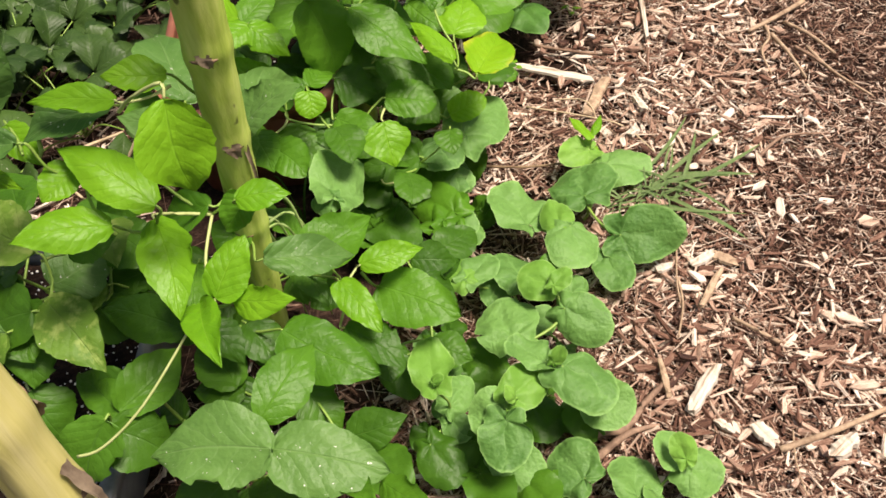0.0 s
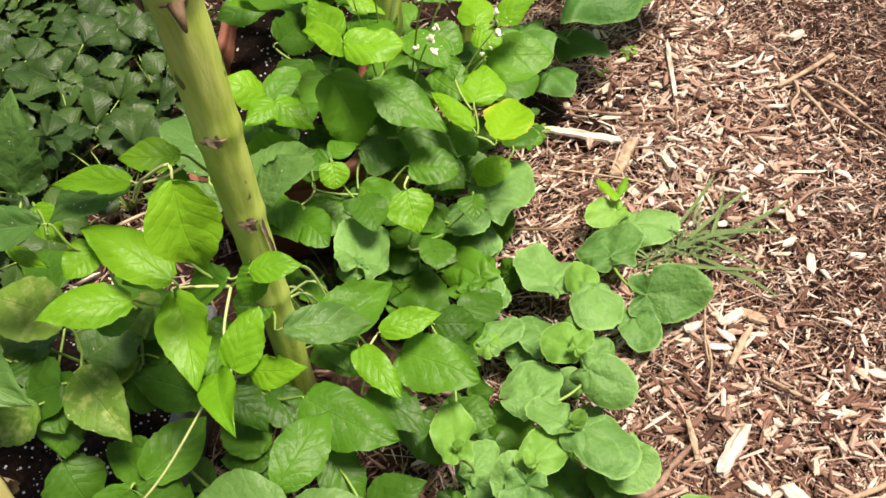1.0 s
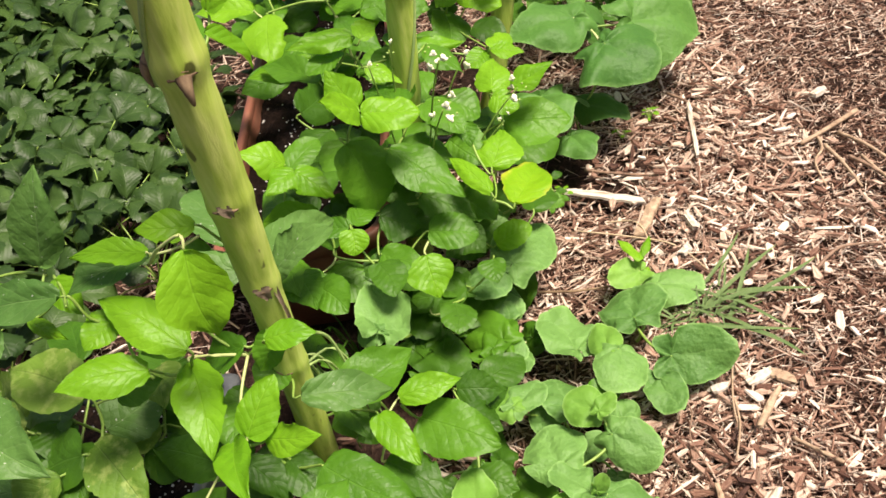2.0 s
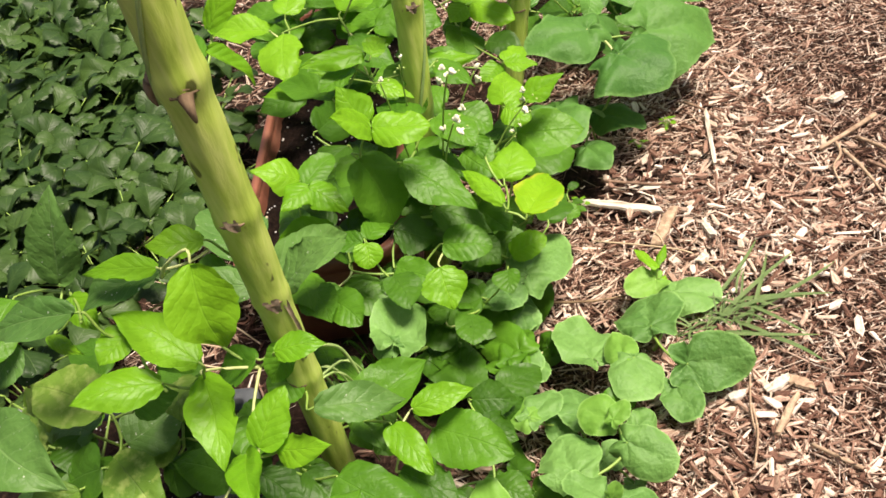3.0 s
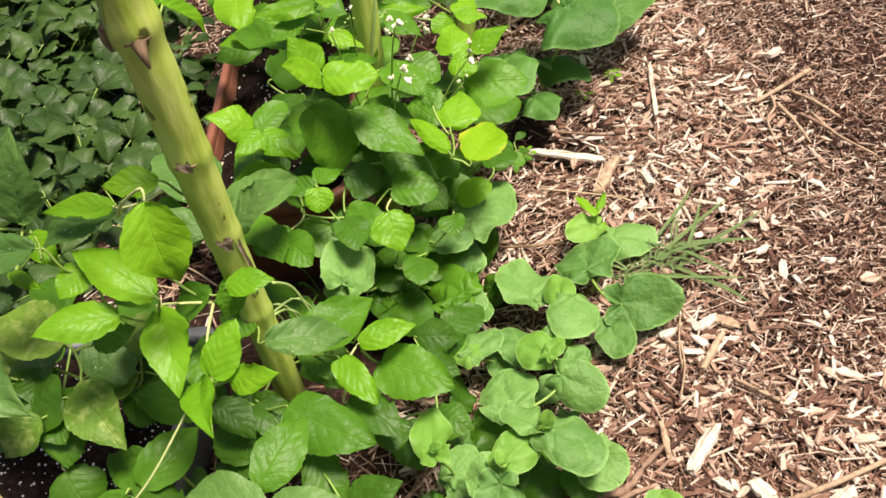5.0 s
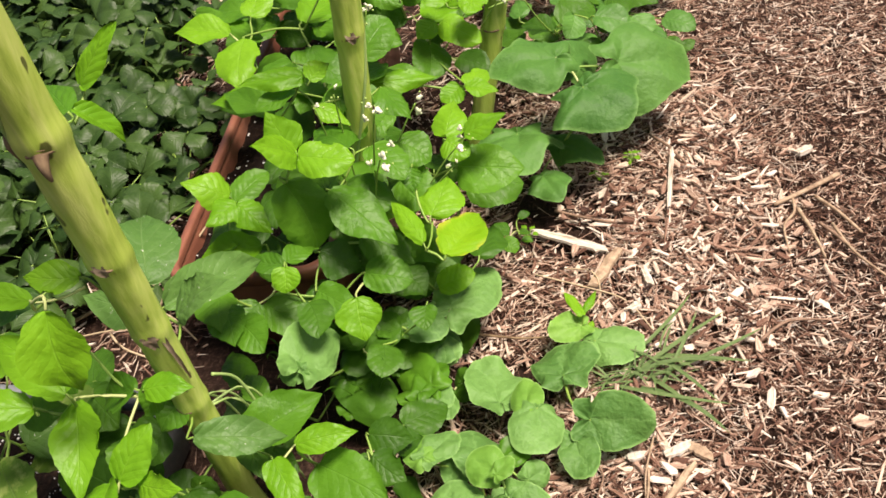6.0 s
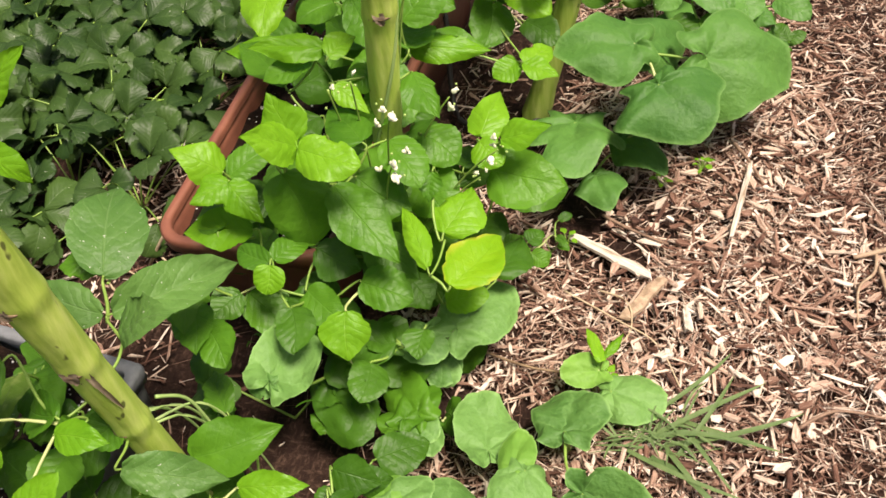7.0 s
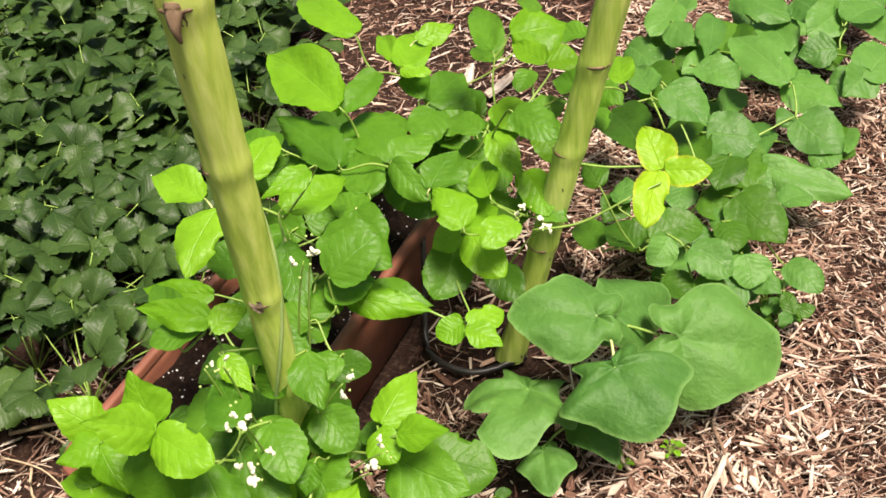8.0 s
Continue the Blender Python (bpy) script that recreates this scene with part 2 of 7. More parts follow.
# ---- builders ----
def part(name, bm, material, parent, label=""):
    me = bpy.data.meshes.new(name)
    bm.to_mesh(me)
    bm.free()
    return mesh_part(name, me, material, parent, label)


def mesh_part(name, me, material, parent, label=""):
    if material is not None and not me.materials:
        me.materials.append(material)
    for p in me.polygons:
        p.use_smooth = True
    ob = new(name, me)
    ob.parent = parent
    if label:
        tagged(ob, label=label)
    return ob


def thing(name, label, category, at=(0, 0, 0), group=""):
    ob = new(name)
    ob.empty_display_size = 0.03
    ob.location = at
    return tagged(ob, label, category, group)


def profile(pairs, u):
    """Half width of a leaflet at u, eased between (u, width) pairs."""
    for (u0, w0), (u1, w1) in zip(pairs, pairs[1:]):
        if u <= u1:
            f = (u - u0) / (u1 - u0)
            return w0 + (w1 - w0) * (0.5 * f + 0.5 * f * f * (3 - 2 * f))
    return 0.0


OVATE = ((0, 0.0), (0.02, 0.24), (0.10, 0.60), (0.22, 0.88), (0.38, 1.0), (0.56, 0.89), (0.74, 0.60), (0.89, 0.25), (0.96, 0.09), (1, 0.0))
DIAMOND = ((0, 0.0), (0.03, 0.28), (0.13, 0.62), (0.28, 0.92), (0.42, 1.0), (0.58, 0.86), (0.76, 0.54), (0.92, 0.20), (1, 0.0))
BROAD = ((0, 0.0), (0.015, 0.34), (0.07, 0.70), (0.18, 0.94), (0.34, 1.0), (0.56, 0.92), (0.76, 0.66), (0.90, 0.34), (0.97, 0.14), (1, 0.0))
ANGLED = ((0, 0.0), (0.02, 0.34), (0.10, 0.68), (0.24, 0.94), (0.34, 1.0), (0.46, 0.92), (0.66, 0.60), (0.84, 0.30), (0.95, 0.11), (1, 0.0))
ROUND = ((0, 0.0), (0.015, 0.30), (0.08, 0.66), (0.20, 0.90), (0.42, 1.0), (0.64, 0.94), (0.82, 0.68), (0.93, 0.38), (0.985, 0.15), (1, 0.0))


def bean_blade(seed, outline, notch=False):
    """A pointed leaflet one unit long and one wide: base at the origin, tip on +X, upper face +Z."""
    rng = random.Random(seed)
    n, c = 26, 12
    fold, arch, curl = rng.uniform(0.02, 0.30), rng.uniform(0.0, 0.16), rng.uniform(-0.05, 0.30)
    bend, ph = rng.uniform(-0.09, 0.09), rng.uniform(0, 6)
    skew, droop, twist = rng.uniform(-0.13, 0.13), rng.uniform(0.1, 0.55), rng.uniform(-0.16, 0.16)
    verts, uvs, faces = [], [], []
    for i in range(n + 1):
        u = (i / n) ** 1.1
        half = 0.5 * profile(outline, u)
        rag = [1 + rng.uniform(-0.035, 0.03) for _ in (0, 1)]
        for j in range(c + 1):
            v = -1 + 2 * j / c
            w = half * (1 + skew * (1 if v > 0 else -1))
            if abs(v) > 0.9:
                w *= rag[v > 0]
                if notch and 11 <= i <= 15 and v > 0:
                    w *= 0.80
            y = v * w + bend * math.sin(math.pi * u)
            x = u - (0.035 * abs(v) if 0 < i < 5 else 0)
            z = arch * 2.4 * u * (1 - u) + fold * abs(v) * half - curl * v * v * half
            z += 0.036 * math.sin(ph + 9 * u + 2.2 * v) * v * v + twist * v * half * (u - 0.4)
            z -= 0.034 * abs(v) * (1.15 - abs(v)) * abs(math.cos(math.pi * (6 * (u - 0.30 * abs(v) ** 0.8) + 0.10 * math.sin(5 * u + ph) + (0.3 if v > 0 else 0)))) ** 3
            z += 0.055 * noise.noise(Vector((u * 3.1 + seed * 7, v * 1.6, ph))) * (0.25 + abs(v)) * min(1, 4 * (1 - u))
            z -= droop * max(0, u - 0.6) ** 2
            verts.append((x, y, z))
            uvs.append((6 * (u - 0.30 * abs(v) ** 0.8) + 0.10 * math.sin(5 * u + ph) + (0.3 if v > 0 else 0), abs(v)))
    for i in range(n):
        for j in range(c):
            a = i * (c + 1) + j
            faces.append((a, a + c + 1, a + c + 2, a + 1))
    return blade_mesh("leaf", verts, uvs, faces)


def round_blade(seed, lobes=0.0, scallop=0.012, cup=0.0, bites=0, funnel=0.0):
    """A kidney-shaped leaf with its petiole at the origin, in the notch; tip on +X, one unit from there to the tip, 1.25 across."""
    rng = random.Random(seed)
    n, c = 60, 7
    ph, tilt = rng.uniform(0, 6), rng.uniform(-0.12, 0.12)
    bite = [(rng.uniform(0.2, 2.0) * rng.choice((-1, 1)), rng.uniform(0.07, 0.16), rng.uniform(0.12, 0.34)) for _ in range(bites)]
    verts, uvs, faces = [(0, 0, 0)], [(0.0, 0.0)], []
    for k in range(1, c + 1):
        s = k / c
        for i in range(n + 1):
            th = (-1 + 2 * i / n) * math.pi * 0.985
            a = abs(th)
            r = 0.40 * math.cos(th) + math.sqrt(0.36 - 0.16 * math.sin(th) ** 2)
            r += 0.20 * math.exp(-((a - 2.25) / 0.50) ** 2) + lobes * math.cos(5 * th) * (1 if a < 2.2 else 0.3)
            r *= 1 + 0.05 * math.sin(2 * th + ph) + 0.035 * math.sin(3 * th + 2 * ph) + scallop * math.cos(23 * th + ph) + rng.uniform(-0.01, 0.01) * (k == c)
            for bt, wd, dp in bite:
                r *= 1 - dp * math.exp(-((th - bt) / wd) ** 4)
            px, py = r * s * math.cos(th), r * s * math.sin(th)
            rib = abs(math.sin(2.5 * th))
            z = cup * s * s + 0.13 * s * rib * (1.15 - s) + 0.07 * s ** 3 * math.sin(5 * th + ph) + 0.03 * s ** 4 * math.sin(9 * th + 2 * ph)
            z += funnel * s * (1 - 0.75 * s) - 0.10 * s ** 4 + tilt * py
            z += 0.15 * s * noise.noise(Vector((px * 2.4 + seed, py * 2.1, ph)))
            verts.append((px, py, z))
            uvs.append((5 * th / (2 * math.pi) + 0.5 + 0.04 * math.sin(9 * s + ph), 0.10 + s))
    w = n + 1
    for i in range(n):
        faces.append((0, 1 + i, 2 + i))
        for k in range(c - 1):
            a = 1 + k * w + i
            faces.append((a, a + w, a + w + 1, a + 1))
    return blade_mesh("leaf", verts, uvs, faces)


def blade_mesh(name, verts, uvs, faces):
    me = bpy.data.meshes.new(name)
    me.from_pydata(verts, [], faces)
    lay = me.uv_layers.new(name="UVMap")
    for lp in me.loops:
        lay.data[lp.index].uv = uvs[lp.vertex_index]
    return me


BLADES = {
    "b": [bean_blade(s, (OVATE, DIAMOND, OVATE, BROAD)[s % 4], s in (4, 9)) for s in range(1, 11)],
    "d": [bean_blade(s, (BROAD, ROUND, DIAMOND, ROUND, OVATE)[s % 5], s in (44, 48)) for s in range(41, 51)],
    "e": [bean_blade(s, ANGLED, s in (63,)) for s in range(61, 68)],
    "m": [round_blade(11, 0.012, 0.012, 0.05), round_blade(12, 0.02, 0.014, 0.14, 1), round_blade(13, 0.01, 0.010, -0.12), round_blade(14, 0.02, 0.014, 0.18, 2),
          round_blade(15, 0.015, 0.012, -0.05), round_blade(16, 0.025, 0.014, 0.0, 1), round_blade(17, 0.01, 0.012, 0.10)],
    "s": [round_blade(21, 0.105, 0.006, -0.06, 0, 0.18), round_blade(22, 0.125, 0.006, -0.10, 0, 0.20), round_blade(23, 0.085, 0.008, 0.02, 0, 0.16), round_blade(24, 0.115, 0.006, -0.03, 1, 0.18)],
}
TINTED = {}


def blade(kind, variant, tone):
    key = (kind, variant, tone)
    if key not in TINTED:
        me = BLADES[kind][variant].copy()
        me.materials.append(LEAF[tone])
        for p in me.polygons:
            p.use_smooth = True
        TINTED[key] = me
    return TINTED[key]


def tube(points, r0, r1, sides=6):
    """A tapering round stem along a smooth line through the points."""
    pts = [Vector(p) for p in points]
    line = []
    for i in range(len(pts) - 1):
        p0, p1, p2, p3 = pts[max(i - 1, 0)], pts[i], pts[i + 1], pts[min(i + 2, len(pts) - 1)]
        for k in range(5):
            t = k / 5
            line.append(0.5 * ((2 * p1) + (p2 - p0) * t + (2 * p0 - 5 * p1 + 4 * p2 - p3) * t * t + (3 * p1 - p0 - 3 * p2 + p3) * t ** 3))
    line.append(pts[-1])
    verts, faces = [], []
    for i, p in enumerate(line):
        d = (line[min(i + 1, len(line) - 1)] - line[max(i - 1, 0)]).normalized()
        s = d.orthogonal().normalized()
        q = d.cross(s)
        r = r0 + (r1 - r0) * i / (len(line) - 1)
        for k in range(sides):
            a = 2 * math.pi * k / sides
            verts.append(p + (s * math.cos(a) + q * math.sin(a)) * r)
    for i in range(len(line) - 1):
        for k in range(sides):
            a, b = i * sides + k, i * sides + (k + 1) % sides
            faces.append((a, b, b + sides, a + sides))
    faces.append(tuple(range(sides - 1, -1, -1)))
    faces.append(tuple((len(line) - 1) * sides + k for k in range(sides)))
    me = bpy.data.meshes.new("stem")
    me.from_pydata(verts, [], faces)
    return me


FACING = Vector((0.16, -0.40, 0.88)).normalized()
leaf_rng = random.Random(7)
TREES = {}


def leaf(plant, kind, tone, base, tip, width, roll=0, variant=-1, sway=0.0):
    """A leaf from its base to its tip, that wide, which the plant's stems will join."""
    b, t = Vector(base), Vector(tip)
    x = t - b
    length = x.length
    x.normalize()
    sway = sway or {"s": 0.42, "m": 0.38}.get(kind, 0.27)
    hint = FACING + Vector([leaf_rng.uniform(-sway, sway) for _ in range(3)])
    z = (hint - x * hint.dot(x)).normalized()
    z = Matrix.Rotation(radians(roll), 3, x) @ z
    y = z.cross(x)
    across = width if kind in "bde" else width / 1.25
    m = Matrix((x, y, z)).transposed().to_4x4() @ Matrix.Diagonal((length, across, 0.5 * (length + across), 1))
    m.translation = b
    pick = leaf_rng.randrange(len(BLADES[kind]))
    ob = new("leaf", blade(kind, pick if variant < 0 else variant, tone))
    ob.parent = plant
    ob.matrix_basis = Matrix.Translation(-plant.location) @ m
    TREES.setdefault(plant.name, (plant, []))[1].append((b, x, z, width))
    return ob


def grow(plant, found, anchors=()):
    """Stems: each leaf joins the nearest leaf or foot that is already joined, so that a branching plant results."""
    foot = plant.location
    joined = [(foot.copy(), None)] + [(Vector(q), None) for q in anchors]
    rest = list(found)
    while rest:
        best = None
        for k, (b, x, z, w) in enumerate(rest):
            for q, _ in joined:
                d = b - q
                cost = d.length + (0.35 * max(0.0, -d.z))
                if best is None or cost < best[0]:
                    best = (cost, k, q)
        _, k, q = best
        b, x, z, w = rest.pop(k)
        reach = b - q
        if reach.length > 0.012:
            start = q - Vector((0, 0, 0.012)) if q != foot and q not in anchors else q
            low = b - x * min(0.010, 0.12 * reach.length) - z * 0.006
            mid = start.lerp(low, 0.5) + Vector((leaf_rng.uniform(-0.1, 0.1), leaf_rng.uniform(-0.1, 0.1), leaf_rng.uniform(-0.08, 0.06))) * reach.length
            r = 0.0010 + 0.009 * min(w, 0.1)
            me = tube([start - foot, mid - foot, low - foot, b - foot], r * 1.2, r * 0.75)
            mesh_part("stem", me, STEM if leaf_rng.random() < 0.9 else PALE_STEM, plant)
        joined.append((b, None))


def stems(plant, material, r0, r1, *points):
    return mesh_part("stem", tube([Vector(p) - plant.location for p in points], r0, r1), material, plant)


def flower_mesh(seed):
    """A small pea-like blossom: a standard petal, two wings and a keel on a short stalk."""
    rng = random.Random(seed)
    bm = bmesh.new()
    for cx, cy, cz, sx, sy, sz in ((0, 0, 0.004, 0.0065, 0.003, 0.0065), (0.004, 0.003, 0, 0.0055, 0.003, 0.004), (-0.004, 0.003, 0, 0.0055, 0.003, 0.004), (0, 0.006, -0.001, 0.003, 0.005, 0.003)):
        m = Matrix.Translation((cx, cy, cz)) @ Euler((rng.uniform(-.5, .5), rng.uniform(-.5, .5), rng.uniform(-1, 1))).to_matrix().to_4x4() @ Matrix.Diagonal((sx, sy, sz, 1))
        bmesh.ops.create_icosphere(bm, subdivisions=2, radius=1, matrix=m)
    me = bpy.data.meshes.new("flower")
    bm.to_mesh(me)
    bm.free()
    me.materials.append(PETAL)
    return me


bud_bm = bmesh.new()
bmesh.ops.create_icosphere(bud_bm, subdivisions=1, radius=0.0016)
BUD = bpy.data.meshes.new("bud")
bud_bm.to_mesh(BUD)
bud_bm.free()
BUD.materials.append(SEPAL)
FLOWERS = [flower_mesh(s) for s in range(3)]
fl_rng = random.Random(31)


def blossoms(plant, at, count, foot, size=1.0):
    """A spray of white flowers and green buds at the end of a thin stalk."""
    c = Vector(at)
    spray = stems(plant, STEM, 0.0013, 0.0009, foot, Vector(foot).lerp(c, 0.6) + Vector((0, 0, 0.01)), c)
    for i in range(count):
        d = Vector((fl_rng.uniform(-1, 1), fl_rng.uniform(-1, 1), fl_rng.uniform(-0.8, 1))) * 0.012 * size
        ob = new("flower", FLOWERS[i % 3])
        ob.parent = spray
        s = 0.52 * size * fl_rng.uniform(0.8, 1.25)
        ob.matrix_basis = Matrix.LocRotScale(c + d - plant.location, Euler([fl_rng.uniform(-1.2, 1.2) for _ in range(3)]), (s, s, s))
    for i in range(3):
        d = Vector((fl_rng.uniform(-1, 1), fl_rng.uniform(-1, 1), fl_rng.uniform(-1, 1))) * 0.014 * size
        ob = new("bud", BUD)
        ob.parent = spray
        ob.location = c + d - plant.location


def ease(f):
    f = min(1.0, max(0.0, f))
    return f * f * (3 - 2 * f)


def stalk(base, lean, height, radius, widen, scars, seed, label, skin):
    """A thick ribbed stalk with swollen nodes, dry leaf scars and cut stubs."""
    rng = random.Random(seed)
    root = thing("plant_stalk", label, "stalk", base, "thick green stalks")
    n, c = int(height / 0.006), 44
    verts, faces = [], []
    ph = rng.uniform(0, 6)
    for i in range(n + 1):
        z = height * i / n
        swell = sum(0.075 * math.exp(-((z - s[0]) / 0.010) ** 2) - 0.03 * math.exp(-((z - s[0] + 0.022) / 0.012) ** 2) for s in scars)
        r = radius * (1.0 + widen * ease((z - 0.34) / 0.22)) * (1 + swell)
        if z < 0.05:
            r *= 1 + 0.25 * (1 - z / 0.05)
        ox = lean[0] * z + 0.0015 * math.sin(4.5 * z + ph)
        oy = lean[1] * z + 0.0015 * math.cos(5.2 * z + ph)
        for k in range(c):
            a = 2 * math.pi * k / c
            groove = 1 + 0.030 * math.sin(7 * a + 1.2 * math.sin(6 * z)) + 0.016 * math.sin(4 * a + 8 * z + ph) + 0.008 * math.sin(17 * a + ph)
            verts.append((ox + r * groove * math.cos(a), oy + r * groove * math.sin(a), z))
    for i in range(n):
        for k in range(c):
            a, b = i * c + k, i * c + (k + 1) % c
            faces.append((a, b, b + c, a + c))
    faces.append(tuple(n * c + k for k in range(c)))
    me = bpy.data.meshes.new("stem")
    me.from_pydata(verts, [], faces)
    stem = mesh_part("stem", me, skin, root)
    for z, turn, kind in scars:
        a0 = radians(turn)
        ox, oy = lean[0] * z + 0.0015 * math.sin(4.5 * z + ph), lean[1] * z + 0.0015 * math.cos(5.2 * z + ph)
        bm = bmesh.new()
        r = radius * (1.0 + widen * ease((z - 0.34) / 0.22)) * 1.065
        ring = []
        for k in range(13):
            f = -1 + 2 * k / 12
            a = a0 + f * (0.50 + 0.08 * (seed % 4))
            h = 0.0014 * (1 - f * f) + 0.0003 + rng.uniform(0, 0.0016)
            d = 0.0009 * (1 - 0.6 * f * f)
            ring.append([bm.verts.new((ox + (r + e) * math.cos(a), oy + (r + e) * math.sin(a), z + zz)) for e, zz in ((-0.003, h), (d, h * 0.6), (d, -h * 0.6), (-0.003, -h))])
        for p, q in zip(ring, ring[1:]):
            for k in range(4):
                bm.faces.new((p[k], q[k], q[(k + 1) % 4], p[(k + 1) % 4]))
        bmesh.ops.recalc_face_normals(bm, faces=bm.faces)
        part("leaf_scar", bm, SCAR, stem, "dry brown leaf scar")
        if kind:
            d = Vector((math.cos(a0), math.sin(a0), 0))
            p0 = Vector((ox, oy, z)) + d * (r - 0.004)
            me = tube([p0 + Vector((0, 0, 0.003)), p0 + d * 0.006 + Vector((0, 0, -0.003)), p0 + d * 0.009 + Vector((0, 0, -0.011)), p0 + d * 0.0075 + Vector((0, 0, -0.021))], 0.0078, 0.0012, 9)
            mesh_part("stub", me, SCAR, stem, "withered brown leaf stub")
    return root


def peel(root, radius, z, turn, length, width, flare, lean=(0, 0)):
    """A dry papery strip of leaf sheath that hangs loose from a stalk."""
    rng = random.Random(int(turn * 7 + z * 1000))
    n, c = 12, 4
    verts, faces = [], []
    for i in range(n + 1):
        u = i / n
        out = radius * 1.03 + flare * math.sin(math.pi * u) ** 2 * rng.uniform(0.7, 1.2) + flare * 0.5 * u
        half = 0.5 * width * (1 - 0.75 * u ** 1.5) / radius * rng.uniform(0.8, 1.15)
        for j in range(c + 1):
            v = -1 + 2 * j / c
            a = radians(turn) + v * half + 0.25 * u
            r = out + 0.0012 * abs(v) * (1 + u) + rng.uniform(-0.0004, 0.0004)
            h = z - length * u
            verts.append((lean[0] * h + r * math.cos(a), lean[1] * h + r * math.sin(a), h))
    for i in range(n):
        for j in range(c):
            a = i * (c + 1) + j
            faces.append((a, a + c + 1, a + c + 2, a + 1))
    me = bpy.data.meshes.new("peeling_sheath")
    me.from_pydata(verts, [], faces)
    return mesh_part("peeling_sheath", me, PAPERY, root, "papery grey-brown peeling sheath")


def rounded(w, h, r, seg=6):
    pts = []
    for cx, cy, a0 in ((w / 2 - r, h / 2 - r, 0), (-w / 2 + r, h / 2 - r, 90), (-w / 2 + r, -h / 2 + r, 180), (w / 2 - r, -h / 2 + r, 270)):
        for k in range(seg + 1):
            a = radians(a0 + 90 * k / seg)
            pts.append((cx + r * math.cos(a), cy + r * math.sin(a)))
    return pts


def ring_mesh(rings, close_top=False, close_bottom=True):
    """A skin over rings of (width, depth, corner radius, z)."""
    bm = bmesh.new()
    loops = [[bm.verts.new((x, y, z)) for x, y in rounded(w, h, r)] for w, h, r, z in rings]
    for p, q in zip(loops, loops[1:]):
        for k in range(len(p)):
            bm.faces.new((p[k], p[(k + 1) % len(p)], q[(k + 1) % len(p)], q[k]))
    if close_bottom:
        bm.faces.new(list(reversed(loops[0])))
    if close_top:
        bm.faces.new(loops[-1])
    bmesh.ops.recalc_face_normals(bm, faces=bm.faces)
    return bm


def planter(name, label, centre, w, h, top, rim, material, soil_z, r=0.04, taper=0.05, grains=110):
    root = thing(name, label, "planter", (*centre, 0))
    tw, tr = 0.004, rim
    part("body", ring_mesh([(w - taper, h - taper, r, 0.0), (w - 0.012, h - 0.012, r, top - 0.03), (w - 0.012, h - 0.012, r, top - 0.004), (w - 0.02, h - 0.02, r, top - 0.004),
                            (w - 0.02, h - 0.02, r, top - 0.03), (w - taper - 0.01, h - taper - 0.01, r, 0.008)]), material, root)
    part("rim", ring_mesh([(w - 0.014, h - 0.014, r, top - 0.022), (w, h, r, top - 0.022), (w + 0.002, h + 0.002, r, top - 0.004), (w - 0.003, h - 0.003, r, top),
                           (w - 2 * tr + 0.003, h - 2 * tr + 0.003, r * 0.85, top), (w - 2 * tr, h - 2 * tr, r * 0.85, top - 0.004), (w - 2 * tr, h - 2 * tr, r * 0.85, top - 0.012)], False, False), material, root)
    sw, sh = w - 2 * tr - 0.002, h - 2 * tr - 0.002
    bm = bmesh.new()
    bmesh.ops.create_grid(bm, x_segments=36, y_segments=60, size=0.5)
    for v in bm.verts:
        v.co.x, v.co.y = v.co.x * sw, v.co.y * sh
        v.co.z = soil_z + 0.012 * noise.noise(Vector((v.co.x * 22, v.co.y * 22, centre[0]))) + 0.005 * noise.noise(Vector((v.co.x * 90, v.co.y * 90, 3)))
    soil = part("soil", bm, SOIL, root, "dark potting soil")
    rng = random.Random(name)
    bm = bmesh.new()
    for _ in range(grains):
        x, y = rng.uniform(-sw / 2, sw / 2) * 0.97, rng.uniform(-sh / 2, sh / 2) * 0.97
        z = soil_z + 0.012 * noise.noise(Vector((x * 22, y * 22, centre[0]))) + 0.002
        s = rng.uniform(0.0006, 0.0021)
        bmesh.ops.create_icosphere(bm, subdivisions=1, radius=s, matrix=Matrix.Translation((x, y, z)) @ Matrix.Diagonal((1, rng.uniform(.7, 1.2), 0.8, 1)))
    tagged(part("perlite", bm, PERLITE, soil, "white perlite grains"), kind="stuff")
    return root

# ---- ground ----
bm = bmesh.new()
bmesh.ops.create_grid(bm, x_segments=8, y_segments=8, size=60)
for v in bm.verts:
    v.co.z = -0.014
me = bpy.data.meshes.new("ground")
bm.to_mesh(me)
bm.free()
me.materials.append(MULCH)
ground = tagged(new("ground", me), "brown wood chip mulch over garden soil", "ground", kind="structure")

# ---- planters ----
long_box = planter("terracotta_planter", "long terracotta plastic planter filled with dark soil", (-0.092, 1.330), 0.240, 0.770, 0.166, 0.012, TERRA, 0.128, grains=420)
long_box.rotation_euler = (0, 0, -0.026)
square_box = planter("grey_planter", "grey plastic planter box with perlite-flecked black soil", (-0.467, 0.5925), 0.500, 0.500, 0.100, 0.016, GREY, 0.070, 0.012, 0.02, 1500)
square_box.rotation_euler = (0, 0, -0.13)

